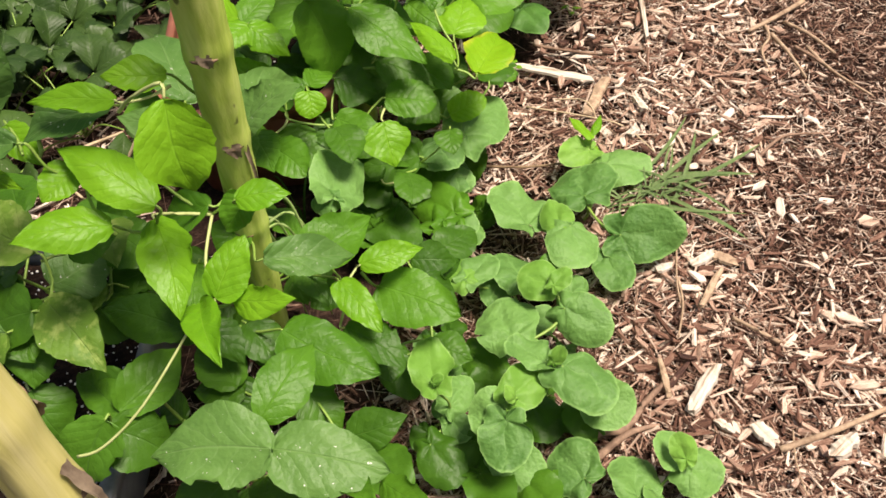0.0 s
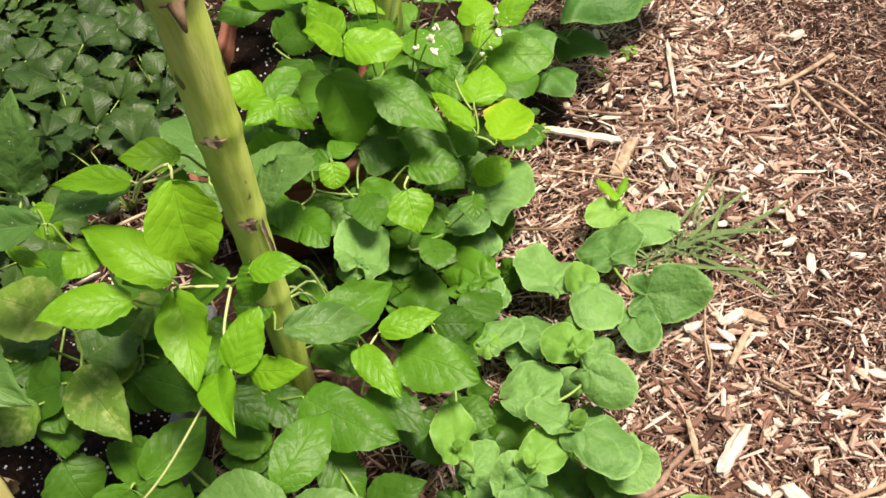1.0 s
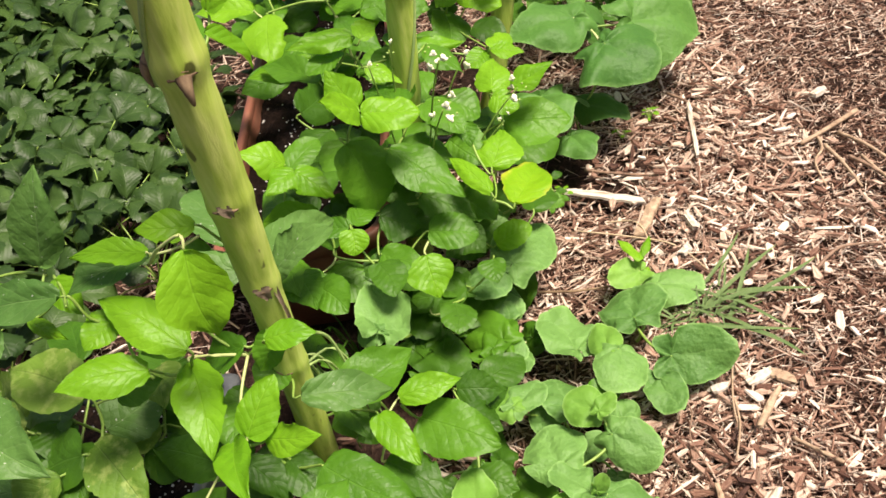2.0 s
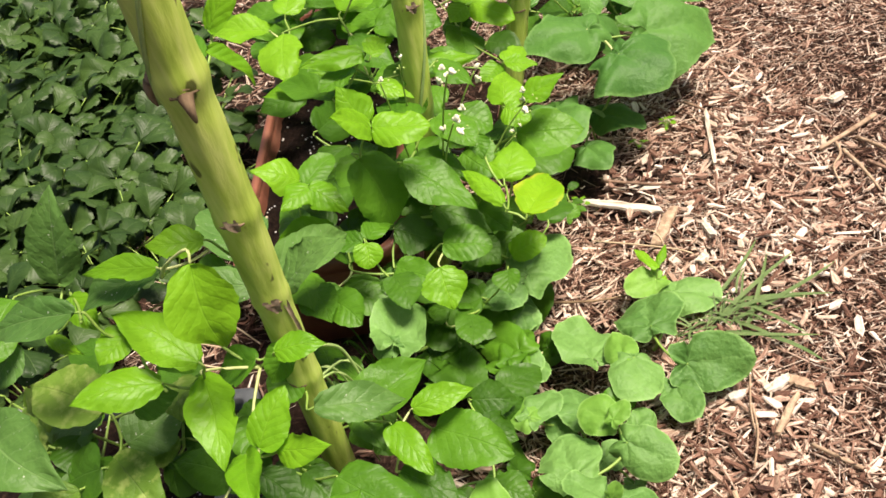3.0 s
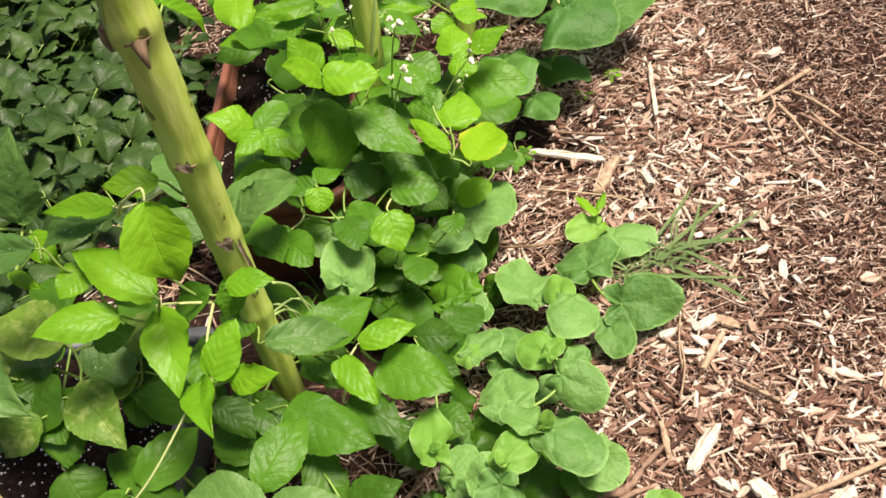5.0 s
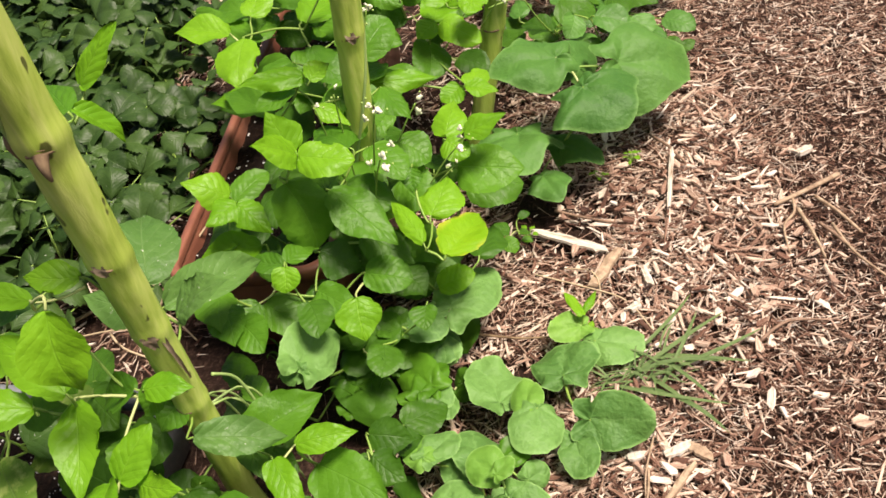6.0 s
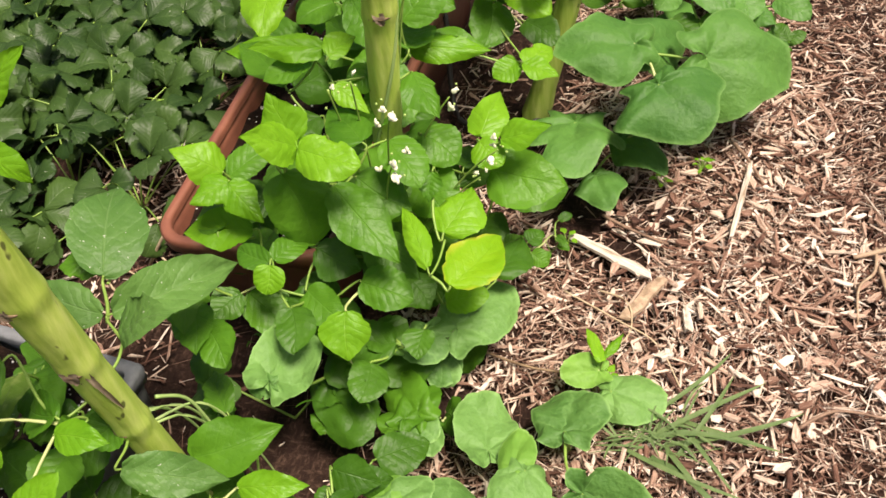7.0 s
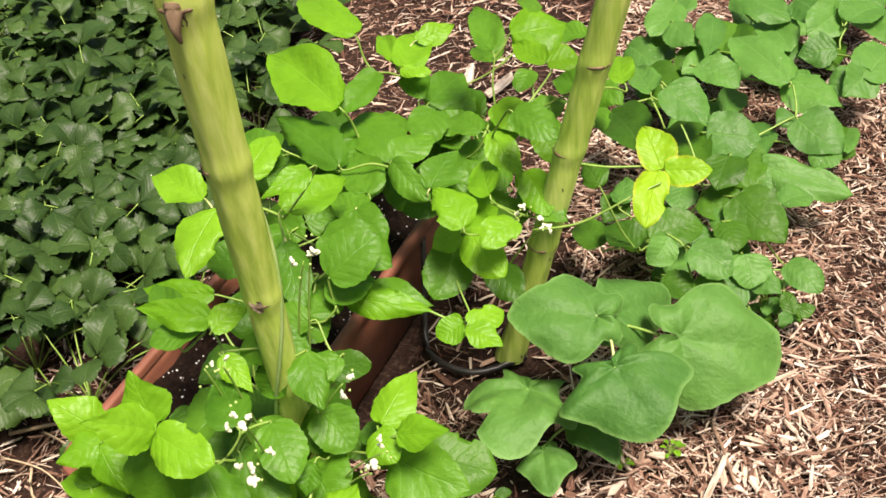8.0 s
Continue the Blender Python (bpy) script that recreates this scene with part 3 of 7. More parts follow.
# ---- thick stalks: (height of scar, turn round the stalk, withered stub or not) ----
FIRST, SECOND, THIRD = ((-0.088, 0.690), (0.109, -0.163)), ((0.034, 1.085), (0.152, -0.090)), ((0.172, 1.413), (0.270, 0.060))
first = stalk((*FIRST[0], 0.0), FIRST[1], 1.15, 0.0172, 0.13, [(0.27, 250, 0), (0.403, 290, 0), (0.512, 265, 0), (0.650, 285, 1), (0.660, 185, 1), (0.84, 250, 0), (0.97, 300, 1)], 1,
      "thick ribbed yellow-green stalk with brown leaf scars among bean leaves", STALK)
second = stalk((*SECOND[0], 0.0), SECOND[1], 1.15, 0.0172, 0.08, [(0.30, 240, 0), (0.452, 290, 0), (0.62, 215, 0), (0.774, 285, 1), (0.95, 250, 0)], 2,
      "thick yellow-green stalk rising through a flowering bean plant", STALK)
stalk((*THIRD[0], 0.0), THIRD[1], 1.10, 0.0185, 0.0, [(0.22, 260, 0), (0.37, 230, 0), (0.49, 300, 0), (0.62, 300, 0), (0.80, 220, 1)], 3,
      "thick green stalk with dark blotches behind squash leaves", STALK_GREEN)
pale = stalk((-0.048, 0.181, 0.0), (0.0, 0.0), 0.95, 0.0140, 0.0, [(0.55, 20, 0), (0.60, 10, 0), (0.66, 60, 0), (0.72, 330, 0)], 4,
      "pale yellow stalk with peeling brown leaf scars", STALK_PALE)
peel(pale, 0.0135, 0.625, 345, 0.055, 0.006, 0.003)
peel(pale, 0.0135, 0.655, 60, 0.020, 0.012, 0.002)
for z, turn, length, width in ((0.400, 318, 0.075, 0.005), (0.410, 280, 0.018, 0.014), (0.520, 265, 0.014, 0.012), (0.850, 255, 0.018, 0.012)):
    peel(first, (0.0190 if z < 0.45 else 0.0204), z, turn, length, width, 0.0012, FIRST[1])
for z, turn, length, width in ((0.460, 285, 0.016, 0.012), (0.630, 220, 0.014, 0.010), (0.782, 285, 0.020, 0.012)):
    peel(second, 0.0180, z, turn, length, width, 0.0012, SECOND[1])

# ---- plants: one call a leaf ----
a_plant = thing("bean_plant", "leafy bean plant with young and dusty old leaves, grey planter", "plant", (-0.286, 0.650, 0.050), "bean plants")
leaf(a_plant, "b", "2", (-0.054, 0.528, 0.528), (-0.051, 0.507, 0.450), 0.060, 0, -1, 0.12)
leaf(a_plant, "b", "2", (-0.071, 0.607, 0.490), (-0.121, 0.604, 0.500), 0.034, 0, -1, 0.12)
leaf(a_plant, "b", "2", (-0.110, 0.583, 0.490), (-0.183, 0.596, 0.490), 0.026, 0, -1, 0.12)
leaf(a_plant, "b", "4", (-0.125, 0.615, 0.460), (-0.204, 0.593, 0.450), 0.038, 0, -1, 0.12)
leaf(a_plant, "b", "2", (-0.098, 0.543, 0.410), (-0.174, 0.589, 0.447), 0.048, 0, -1, 0.12)
leaf(a_plant, "b", "2", (-0.141, 0.546, 0.391), (-0.216, 0.523, 0.409), 0.044, 0, -1, 0.12)
leaf(a_plant, "b", "2", (-0.111, 0.561, 0.377), (-0.092, 0.475, 0.345), 0.050, 0, -1, 0.12)
leaf(a_plant, "b", "2", (-0.068, 0.504, 0.330), (-0.037, 0.542, 0.363), 0.039, 0, -1, 0.12)
leaf(a_plant, "b", "2", (-0.085, 0.511, 0.318), (-0.060, 0.434, 0.330), 0.034, 0, -1, 0.12)
leaf(a_plant, "b", "2", (-0.056, 0.508, 0.320), (0.002, 0.480, 0.346), 0.032, 0, -1, 0.12)
leaf(a_plant, "b", "2", (-0.040, 0.563, 0.385), (0.008, 0.563, 0.385), 0.030, 0, -1, 0.12)
leaf(a_plant, "b", "1", (-0.034, 0.581, 0.370), (-0.060, 0.571, 0.340), 0.033, 0, -1, 0.12)
leaf(a_plant, "b", "1", (-0.074, 0.596, 0.350), (-0.129, 0.616, 0.320), 0.045, 0, -1, 0.12)
leaf(a_plant, "b", "4", (-0.263, 0.682, 0.420), (-0.230, 0.699, 0.520), 0.056, 0, -1, 0.12)
leaf(a_plant, "b", "4", (-0.199, 0.582, 0.460), (-0.302, 0.600, 0.440), 0.043, 0, -1, 0.12)
leaf(a_plant, "b", "4", (-0.326, 0.552, 0.370), (-0.239, 0.483, 0.350), 0.074, 0, -1, 0.12)
leaf(a_plant, "b", "5", (-0.247, 0.604, 0.310), (-0.343, 0.656, 0.320), 0.070, 0, -1, 0.12)
leaf(a_plant, "b", "5", (-0.245, 0.571, 0.280), (-0.191, 0.503, 0.250), 0.059, 0, -1, 0.12)
leaf(a_plant, "b", "5", (-0.280, 0.546, 0.270), (-0.326, 0.519, 0.250), 0.052, 0, -1, 0.12)
leaf(a_plant, "b", "5", (-0.224, 0.650, 0.200), (-0.281, 0.627, 0.190), 0.041, 0, -1, 0.12)
leaf(a_plant, "b", "0", (-0.245, 0.635, 0.180), (-0.184, 0.612, 0.170), 0.054, 0, -1, 0.12)
leaf(a_plant, "b", "1", (-0.048, 0.436, 0.240), (0.002, 0.506, 0.250), 0.051, 0, -1, 0.12)
leaf(a_plant, "b", "4", (-0.036, 0.400, 0.250), (-0.150, 0.420, 0.230), 0.077, 0, -1, 0.12)
leaf(a_plant, "b", "4", (-0.037, 0.406, 0.240), (0.060, 0.381, 0.220), 0.065, 0, -1, 0.12)
leaf(a_plant, "b", "1", (-0.039, 0.562, 0.200), (0.054, 0.510, 0.180), 0.063, 0, -1, 0.12)
leaf(a_plant, "b", "4", (-0.043, 0.596, 0.270), (0.042, 0.622, 0.230), 0.043, 0, -1, 0.12)
leaf(a_plant, "b", "1", (-0.026, 0.656, 0.190), (0.056, 0.702, 0.200), 0.061, 0, -1, 0.12)
leaf(a_plant, "b", "2", (0.042, 0.624, 0.210), (0.109, 0.638, 0.210), 0.033, 0, -1, 0.12)
leaf(a_plant, "b", "2", (0.020, 0.607, 0.210), (0.059, 0.551, 0.190), 0.033, 0, -1, 0.12)
leaf(a_plant, "b", "1", (0.056, 0.627, 0.170), (0.138, 0.582, 0.160), 0.064, 0, -1, 0.12)
leaf(a_plant, "b", "0", (-0.137, 0.578, 0.200), (-0.230, 0.623, 0.200), 0.056, 0, -1, 0.12)
leaf(a_plant, "b", "4", (-0.049, 0.679, 0.360), (0.019, 0.676, 0.410), 0.051, 0, -1, 0.12)
leaf(a_plant, "b", "1", (-0.329, 0.699, 0.400), (-0.349, 0.611, 0.380), 0.059, 0, -1, 0.12)
leaf(a_plant, "b", "2", (-0.168, 0.587, 0.422), (-0.192, 0.558, 0.415), 0.035)
leaf(a_plant, "b", "2", (-0.224, 0.629, 0.443), (-0.197, 0.596, 0.423), 0.030)
leaf(a_plant, "b", "2", (-0.264, 0.621, 0.407), (-0.206, 0.567, 0.425), 0.017)
leaf(a_plant, "b", "1", (-0.141, 0.633, 0.364), (-0.179, 0.612, 0.348), 0.051)
leaf(a_plant, "b", "4", (-0.077, 0.709, 0.347), (-0.004, 0.819, 0.307), 0.054)
leaf(a_plant, "b", "4", (-0.108, 0.751, 0.347), (-0.148, 0.867, 0.355), 0.080)
leaf(a_plant, "b", "4", (-0.085, 0.706, 0.348), (-0.170, 0.724, 0.361), 0.048)
leaf(a_plant, "b", "1", (-0.141, 0.782, 0.321), (-0.183, 0.773, 0.322), 0.039)
leaf(a_plant, "b", "0", (0.019, 0.577, 0.172), (0.077, 0.533, 0.151), 0.053)
leaf(a_plant, "b", "0", (-0.194, 0.493, 0.197), (-0.139, 0.559, 0.199), 0.053)
leaf(a_plant, "b", "0", (-0.194, 0.495, 0.197), (-0.246, 0.555, 0.184), 0.038)
leaf(a_plant, "b", "0", (-0.207, 0.480, 0.192), (-0.154, 0.466, 0.146), 0.070)
leaf(a_plant, "b", "0", (-0.197, 0.471, 0.219), (-0.232, 0.436, 0.160), 0.063)
leaf(a_plant, "b", "0", (-0.262, 0.554, 0.245), (-0.271, 0.517, 0.217), 0.052)
leaf(a_plant, "b", "0", (-0.093, 0.416, 0.180), (-0.133, 0.371, 0.157), 0.065)
leaf(a_plant, "b", "0", (-0.094, 0.533, 0.153), (-0.138, 0.599, 0.156), 0.053)
leaf(a_plant, "b", "0", (-0.081, 0.593, 0.179), (-0.048, 0.553, 0.154), 0.048)
leaf(a_plant, "b", "0", (-0.026, 0.528, 0.152), (0.007, 0.489, 0.115), 0.053)
leaf(a_plant, "b", "0", (0.013, 0.471, 0.136), (0.073, 0.476, 0.154), 0.044)
leaf(a_plant, "b", "1", (0.016, 0.391, 0.200), (0.050, 0.344, 0.231), 0.029)
leaf(a_plant, "b", "1", (0.049, 0.385, 0.200), (0.096, 0.335, 0.229), 0.033)
leaf(a_plant, "b", "0", (-0.021, 0.465, 0.126), (-0.034, 0.396, 0.138), 0.057)
leaf(a_plant, "b", "0", (0.032, 0.457, 0.126), (0.072, 0.395, 0.136), 0.056)
leaf(a_plant, "b", "0", (-0.065, 0.431, 0.150), (-0.025, 0.380, 0.170), 0.046)
leaf(a_plant, "b", "4", (-0.329, 0.663, 0.372), (-0.367, 0.630, 0.340), 0.043)
leaf(a_plant, "b", "1", (-0.222, 0.608, 0.302), (-0.177, 0.622, 0.301), 0.040)
leaf(a_plant, "b", "2", (-0.001, 0.635, 0.662), (0.041, 0.650, 0.704), 0.022)
leaf(a_plant, "b", "2", (-0.001, 0.610, 0.658), (0.023, 0.623, 0.615), 0.024)
leaf(a_plant, "b", "1", (-0.007, 0.613, 0.654), (-0.052, 0.660, 0.656), 0.029)
leaf(a_plant, "b", "0", (-0.119, 0.575, 0.213), (-0.081, 0.544, 0.176), 0.040)
leaf(a_plant, "b", "0", (-0.175, 0.687, 0.187), (-0.234, 0.660, 0.186), 0.059)
leaf(a_plant, "b", "0", (-0.090, 0.628, 0.143), (-0.067, 0.585, 0.122), 0.042)
leaf(a_plant, "b", "0", (-0.030, 0.646, 0.195), (0.005, 0.603, 0.179), 0.034)
leaf(a_plant, "b", "0", (-0.032, 0.733, 0.152), (-0.072, 0.787, 0.147), 0.037)
leaf(a_plant, "b", "0", (-0.216, 0.702, 0.227), (-0.168, 0.659, 0.216), 0.060)
leaf(a_plant, "b", "0", (-0.106, 0.645, 0.220), (-0.147, 0.618, 0.208), 0.058)
leaf(a_plant, "b", "1", (-0.109, 0.609, 0.260), (-0.112, 0.554, 0.251), 0.055)
leaf(a_plant, "b", "1", (-0.063, 0.643, 0.272), (-0.090, 0.615, 0.258), 0.042)
leaf(a_plant, "b", "0", (-0.280, 0.524, 0.206), (-0.259, 0.495, 0.155), 0.070)
leaf(a_plant, "b", "0", (-0.176, 0.515, 0.186), (-0.228, 0.517, 0.164), 0.070)
leaf(a_plant, "b", "5", (-0.250, 0.513, 0.145), (-0.196, 0.491, 0.125), 0.063)
leaf(a_plant, "b", "5", (-0.202, 0.678, 0.265), (-0.190, 0.617, 0.267), 0.051)
leaf(a_plant, "b", "5", (-0.324, 0.602, 0.281), (-0.438, 0.675, 0.256), 0.069)
leaf(a_plant, "b", "5", (-0.290, 0.566, 0.200), (-0.314, 0.639, 0.190), 0.058)
leaf(a_plant, "b", "5", (-0.427, 0.735, 0.212), (-0.343, 0.633, 0.225), 0.077)
leaf(a_plant, "b", "4", (-0.317, 0.629, 0.206), (-0.319, 0.584, 0.195), 0.053)
leaf(a_plant, "b", "4", (-0.275, 0.642, 0.219), (-0.219, 0.685, 0.219), 0.076)
leaf(a_plant, "b", "0", (-0.321, 0.708, 0.219), (-0.365, 0.688, 0.199), 0.054)
leaf(a_plant, "b", "0", (-0.288, 0.587, 0.259), (-0.260, 0.527, 0.247), 0.065)
leaf(a_plant, "b", "0", (-0.256, 0.559, 0.280), (-0.342, 0.568, 0.235), 0.067)
leaf(a_plant, "b", "1", (-0.300, 0.703, 0.266), (-0.342, 0.792, 0.253), 0.055)
leaf(a_plant, "b", "0", (-0.227, 0.732, 0.212), (-0.222, 0.675, 0.206), 0.055)
leaf(a_plant, "b", "0", (-0.227, 0.721, 0.200), (-0.263, 0.824, 0.182), 0.062)
leaf(a_plant, "b", "4", (-0.324, 0.554, 0.246), (-0.384, 0.561, 0.235), 0.044)
leaf(a_plant, "b", "5", (-0.515, 0.807, 0.174), (-0.615, 0.835, 0.162), 0.069)
leaf(a_plant, "b", "0", (-0.298, 0.618, 0.270), (-0.299, 0.574, 0.262), 0.049)
leaf(a_plant, "b", "4", (-0.283, 0.615, 0.274), (-0.388, 0.689, 0.226), 0.052)
# low fill leaves, all in the dark tone to deepen the shaded gaps
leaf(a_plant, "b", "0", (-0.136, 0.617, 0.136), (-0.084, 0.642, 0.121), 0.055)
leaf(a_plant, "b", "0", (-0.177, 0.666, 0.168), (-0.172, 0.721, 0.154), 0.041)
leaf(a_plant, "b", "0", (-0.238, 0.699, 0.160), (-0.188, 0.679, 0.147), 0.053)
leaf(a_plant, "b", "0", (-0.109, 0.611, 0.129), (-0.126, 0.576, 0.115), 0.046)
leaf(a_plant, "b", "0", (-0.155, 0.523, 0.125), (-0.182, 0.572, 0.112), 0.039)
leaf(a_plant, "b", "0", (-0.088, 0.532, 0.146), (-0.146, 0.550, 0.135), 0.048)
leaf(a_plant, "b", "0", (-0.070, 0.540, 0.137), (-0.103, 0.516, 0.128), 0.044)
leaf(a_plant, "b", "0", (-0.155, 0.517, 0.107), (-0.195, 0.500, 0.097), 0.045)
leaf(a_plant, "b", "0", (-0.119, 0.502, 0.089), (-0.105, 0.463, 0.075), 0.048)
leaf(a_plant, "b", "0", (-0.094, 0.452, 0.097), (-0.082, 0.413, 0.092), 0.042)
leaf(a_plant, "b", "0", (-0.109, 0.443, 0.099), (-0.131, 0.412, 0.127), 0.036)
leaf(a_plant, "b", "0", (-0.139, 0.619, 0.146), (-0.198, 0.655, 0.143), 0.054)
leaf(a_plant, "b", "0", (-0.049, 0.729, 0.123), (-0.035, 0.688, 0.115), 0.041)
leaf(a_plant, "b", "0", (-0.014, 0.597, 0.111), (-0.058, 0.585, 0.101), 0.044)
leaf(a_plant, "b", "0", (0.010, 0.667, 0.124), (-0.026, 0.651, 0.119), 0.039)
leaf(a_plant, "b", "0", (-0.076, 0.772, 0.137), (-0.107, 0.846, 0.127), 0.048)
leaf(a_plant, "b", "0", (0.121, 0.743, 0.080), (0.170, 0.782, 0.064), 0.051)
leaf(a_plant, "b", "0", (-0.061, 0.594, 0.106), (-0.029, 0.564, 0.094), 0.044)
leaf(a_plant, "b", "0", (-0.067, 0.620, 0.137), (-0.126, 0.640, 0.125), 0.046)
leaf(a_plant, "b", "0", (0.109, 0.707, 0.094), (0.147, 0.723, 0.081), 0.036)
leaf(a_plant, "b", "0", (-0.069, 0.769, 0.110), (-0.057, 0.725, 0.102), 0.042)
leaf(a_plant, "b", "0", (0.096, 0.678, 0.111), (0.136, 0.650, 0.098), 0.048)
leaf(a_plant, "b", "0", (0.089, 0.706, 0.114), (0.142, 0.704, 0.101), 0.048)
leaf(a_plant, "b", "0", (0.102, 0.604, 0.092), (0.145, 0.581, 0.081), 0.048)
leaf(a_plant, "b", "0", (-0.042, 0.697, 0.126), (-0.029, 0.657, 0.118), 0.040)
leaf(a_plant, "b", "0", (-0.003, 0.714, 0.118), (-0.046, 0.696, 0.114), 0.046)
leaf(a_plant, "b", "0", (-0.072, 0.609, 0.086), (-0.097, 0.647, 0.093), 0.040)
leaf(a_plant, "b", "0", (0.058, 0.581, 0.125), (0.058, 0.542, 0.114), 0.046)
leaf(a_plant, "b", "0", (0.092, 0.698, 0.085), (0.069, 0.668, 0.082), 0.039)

m1_plant = thing("melon_plant", "low melon vine with round scalloped grey-green leaves on mulch", "plant", (-0.023, 0.822, 0.000), "melon vines")
leaf(m1_plant, "m", "m", (0.010, 0.770, 0.171), (0.026, 0.846, 0.162), 0.079)
leaf(m1_plant, "m", "m", (0.013, 0.763, 0.171), (-0.014, 0.758, 0.164), 0.032)
leaf(m1_plant, "m", "4", (-0.114, 0.820, 0.062), (-0.093, 0.784, 0.063), 0.057)
leaf(m1_plant, "m", "4", (0.039, 0.863, 0.076), (0.072, 0.875, 0.073), 0.037)

m2_plant = thing("melon_plant", "low melon vine with round scalloped grey-green leaves on mulch", "plant", (0.151, 0.919, 0.000), "melon vines")
leaf(m2_plant, "m", "m", (0.176, 0.915, 0.102), (0.219, 0.994, 0.097), 0.088)
leaf(m2_plant, "m", "m", (0.139, 0.906, 0.105), (0.151, 0.865, 0.096), 0.065)
leaf(m2_plant, "m", "m", (0.152, 0.917, 0.057), (0.154, 0.863, 0.052), 0.050)
leaf(m2_plant, "m", "0", (0.166, 0.939, 0.037), (0.200, 0.925, 0.035), 0.067)
leaf(m2_plant, "m", "m", (0.137, 0.895, 0.050), (0.179, 0.881, 0.050), 0.043)

m3_plant = thing("melon_plant", "low melon vine with round scalloped grey-green leaves on mulch", "plant", (0.313, 0.832, 0.000), "melon vines")
leaf(m3_plant, "m", "m", (0.356, 0.902, 0.029), (0.422, 0.895, 0.026), 0.072)
leaf(m3_plant, "m", "m", (0.314, 0.827, 0.053), (0.317, 0.888, 0.051), 0.094)
leaf(m3_plant, "m", "n", (0.338, 0.923, 0.039), (0.294, 0.911, 0.042), 0.044)
leaf(m3_plant, "b", "2", (0.342, 0.923, 0.058), (0.318, 0.965, 0.064), 0.017)
leaf(m3_plant, "b", "2", (0.343, 0.928, 0.057), (0.362, 0.964, 0.062), 0.013)
leaf(m3_plant, "m", "m", (0.235, 0.786, 0.059), (0.207, 0.856, 0.058), 0.076)
leaf(m3_plant, "m", "n", (0.269, 0.760, 0.077), (0.276, 0.815, 0.074), 0.042)
leaf(m3_plant, "m", "m", (0.283, 0.758, 0.076), (0.285, 0.700, 0.078), 0.072)
leaf(m3_plant, "m", "m", (0.345, 0.755, 0.052), (0.416, 0.747, 0.048), 0.079)
leaf(m3_plant, "m", "m", (0.324, 0.739, 0.036), (0.334, 0.690, 0.026), 0.054)

m4_plant = thing("melon_plant", "low melon vine with round scalloped grey-green leaves on mulch", "plant", (0.212, 0.680, 0.000), "melon vines")
leaf(m4_plant, "m", "m", (0.215, 0.696, 0.064), (0.201, 0.745, 0.064), 0.074)
leaf(m4_plant, "m", "1", (0.239, 0.700, 0.062), (0.276, 0.724, 0.058), 0.041)
leaf(m4_plant, "m", "n", (0.240, 0.649, 0.109), (0.209, 0.668, 0.113), 0.054)
leaf(m4_plant, "m", "n", (0.243, 0.637, 0.119), (0.262, 0.652, 0.129), 0.025)
leaf(m4_plant, "m", "n", (0.148, 0.694, 0.079), (0.127, 0.732, 0.079), 0.047)
leaf(m4_plant, "m", "m", (0.153, 0.698, 0.078), (0.186, 0.734, 0.074), 0.045)
leaf(m4_plant, "m", "m", (0.187, 0.702, 0.057), (0.172, 0.686, 0.038), 0.043)
leaf(m4_plant, "m", "m", (0.192, 0.604, 0.080), (0.175, 0.657, 0.079), 0.079)
leaf(m4_plant, "m", "m", (0.253, 0.626, 0.089), (0.297, 0.594, 0.079), 0.061)
leaf(m4_plant, "m", "m", (0.269, 0.678, 0.047), (0.292, 0.695, 0.047), 0.038)

m5_plant = thing("melon_plant", "low melon vine with round scalloped grey-green leaves on mulch", "plant", (0.209, 0.526, 0.000), "melon vines")
leaf(m5_plant, "m", "m", (0.217, 0.538, 0.122), (0.181, 0.569, 0.122), 0.044)
leaf(m5_plant, "m", "m", (0.234, 0.529, 0.122), (0.283, 0.496, 0.112), 0.069)
leaf(m5_plant, "m", "m", (0.273, 0.528, 0.071), (0.288, 0.486, 0.063), 0.062)
leaf(m5_plant, "m", "n", (0.177, 0.506, 0.114), (0.215, 0.539, 0.112), 0.049)
leaf(m5_plant, "m", "n", (0.224, 0.528, 0.133), (0.234, 0.532, 0.152), 0.018)
leaf(m5_plant, "m", "m", (0.169, 0.496, 0.105), (0.130, 0.494, 0.105), 0.057)
leaf(m5_plant, "m", "m", (0.168, 0.485, 0.105), (0.158, 0.447, 0.080), 0.061)
leaf(m5_plant, "m", "n", (0.180, 0.496, 0.125), (0.173, 0.501, 0.144), 0.016)
leaf(m5_plant, "m", "0", (0.263, 0.519, 0.042), (0.240, 0.493, 0.046), 0.053)
leaf(m5_plant, "m", "0", (0.203, 0.536, 0.041), (0.220, 0.497, 0.031), 0.053)

m6_plant = thing("melon_plant", "low melon vine with round scalloped grey-green leaves on mulch", "plant", (0.147, 0.560, 0.000), "melon vines")
leaf(m6_plant, "m", "n", (0.102, 0.533, 0.113), (0.095, 0.591, 0.112), 0.050)
leaf(m6_plant, "m", "n", (0.100, 0.528, 0.124), (0.109, 0.530, 0.134), 0.012)
leaf(m6_plant, "m", "m", (0.113, 0.537, 0.063), (0.136, 0.574, 0.061), 0.042)
leaf(m6_plant, "m", "m", (0.112, 0.528, 0.053), (0.129, 0.506, 0.041), 0.034)
leaf(m6_plant, "m", "m", (0.107, 0.532, 0.053), (0.095, 0.552, 0.052), 0.021)
leaf(m6_plant, "m", "m", (0.161, 0.483, 0.041), (0.201, 0.453, 0.030), 0.055)
leaf(m6_plant, "m", "m", (0.241, 0.445, 0.040), (0.213, 0.481, 0.041), 0.067)
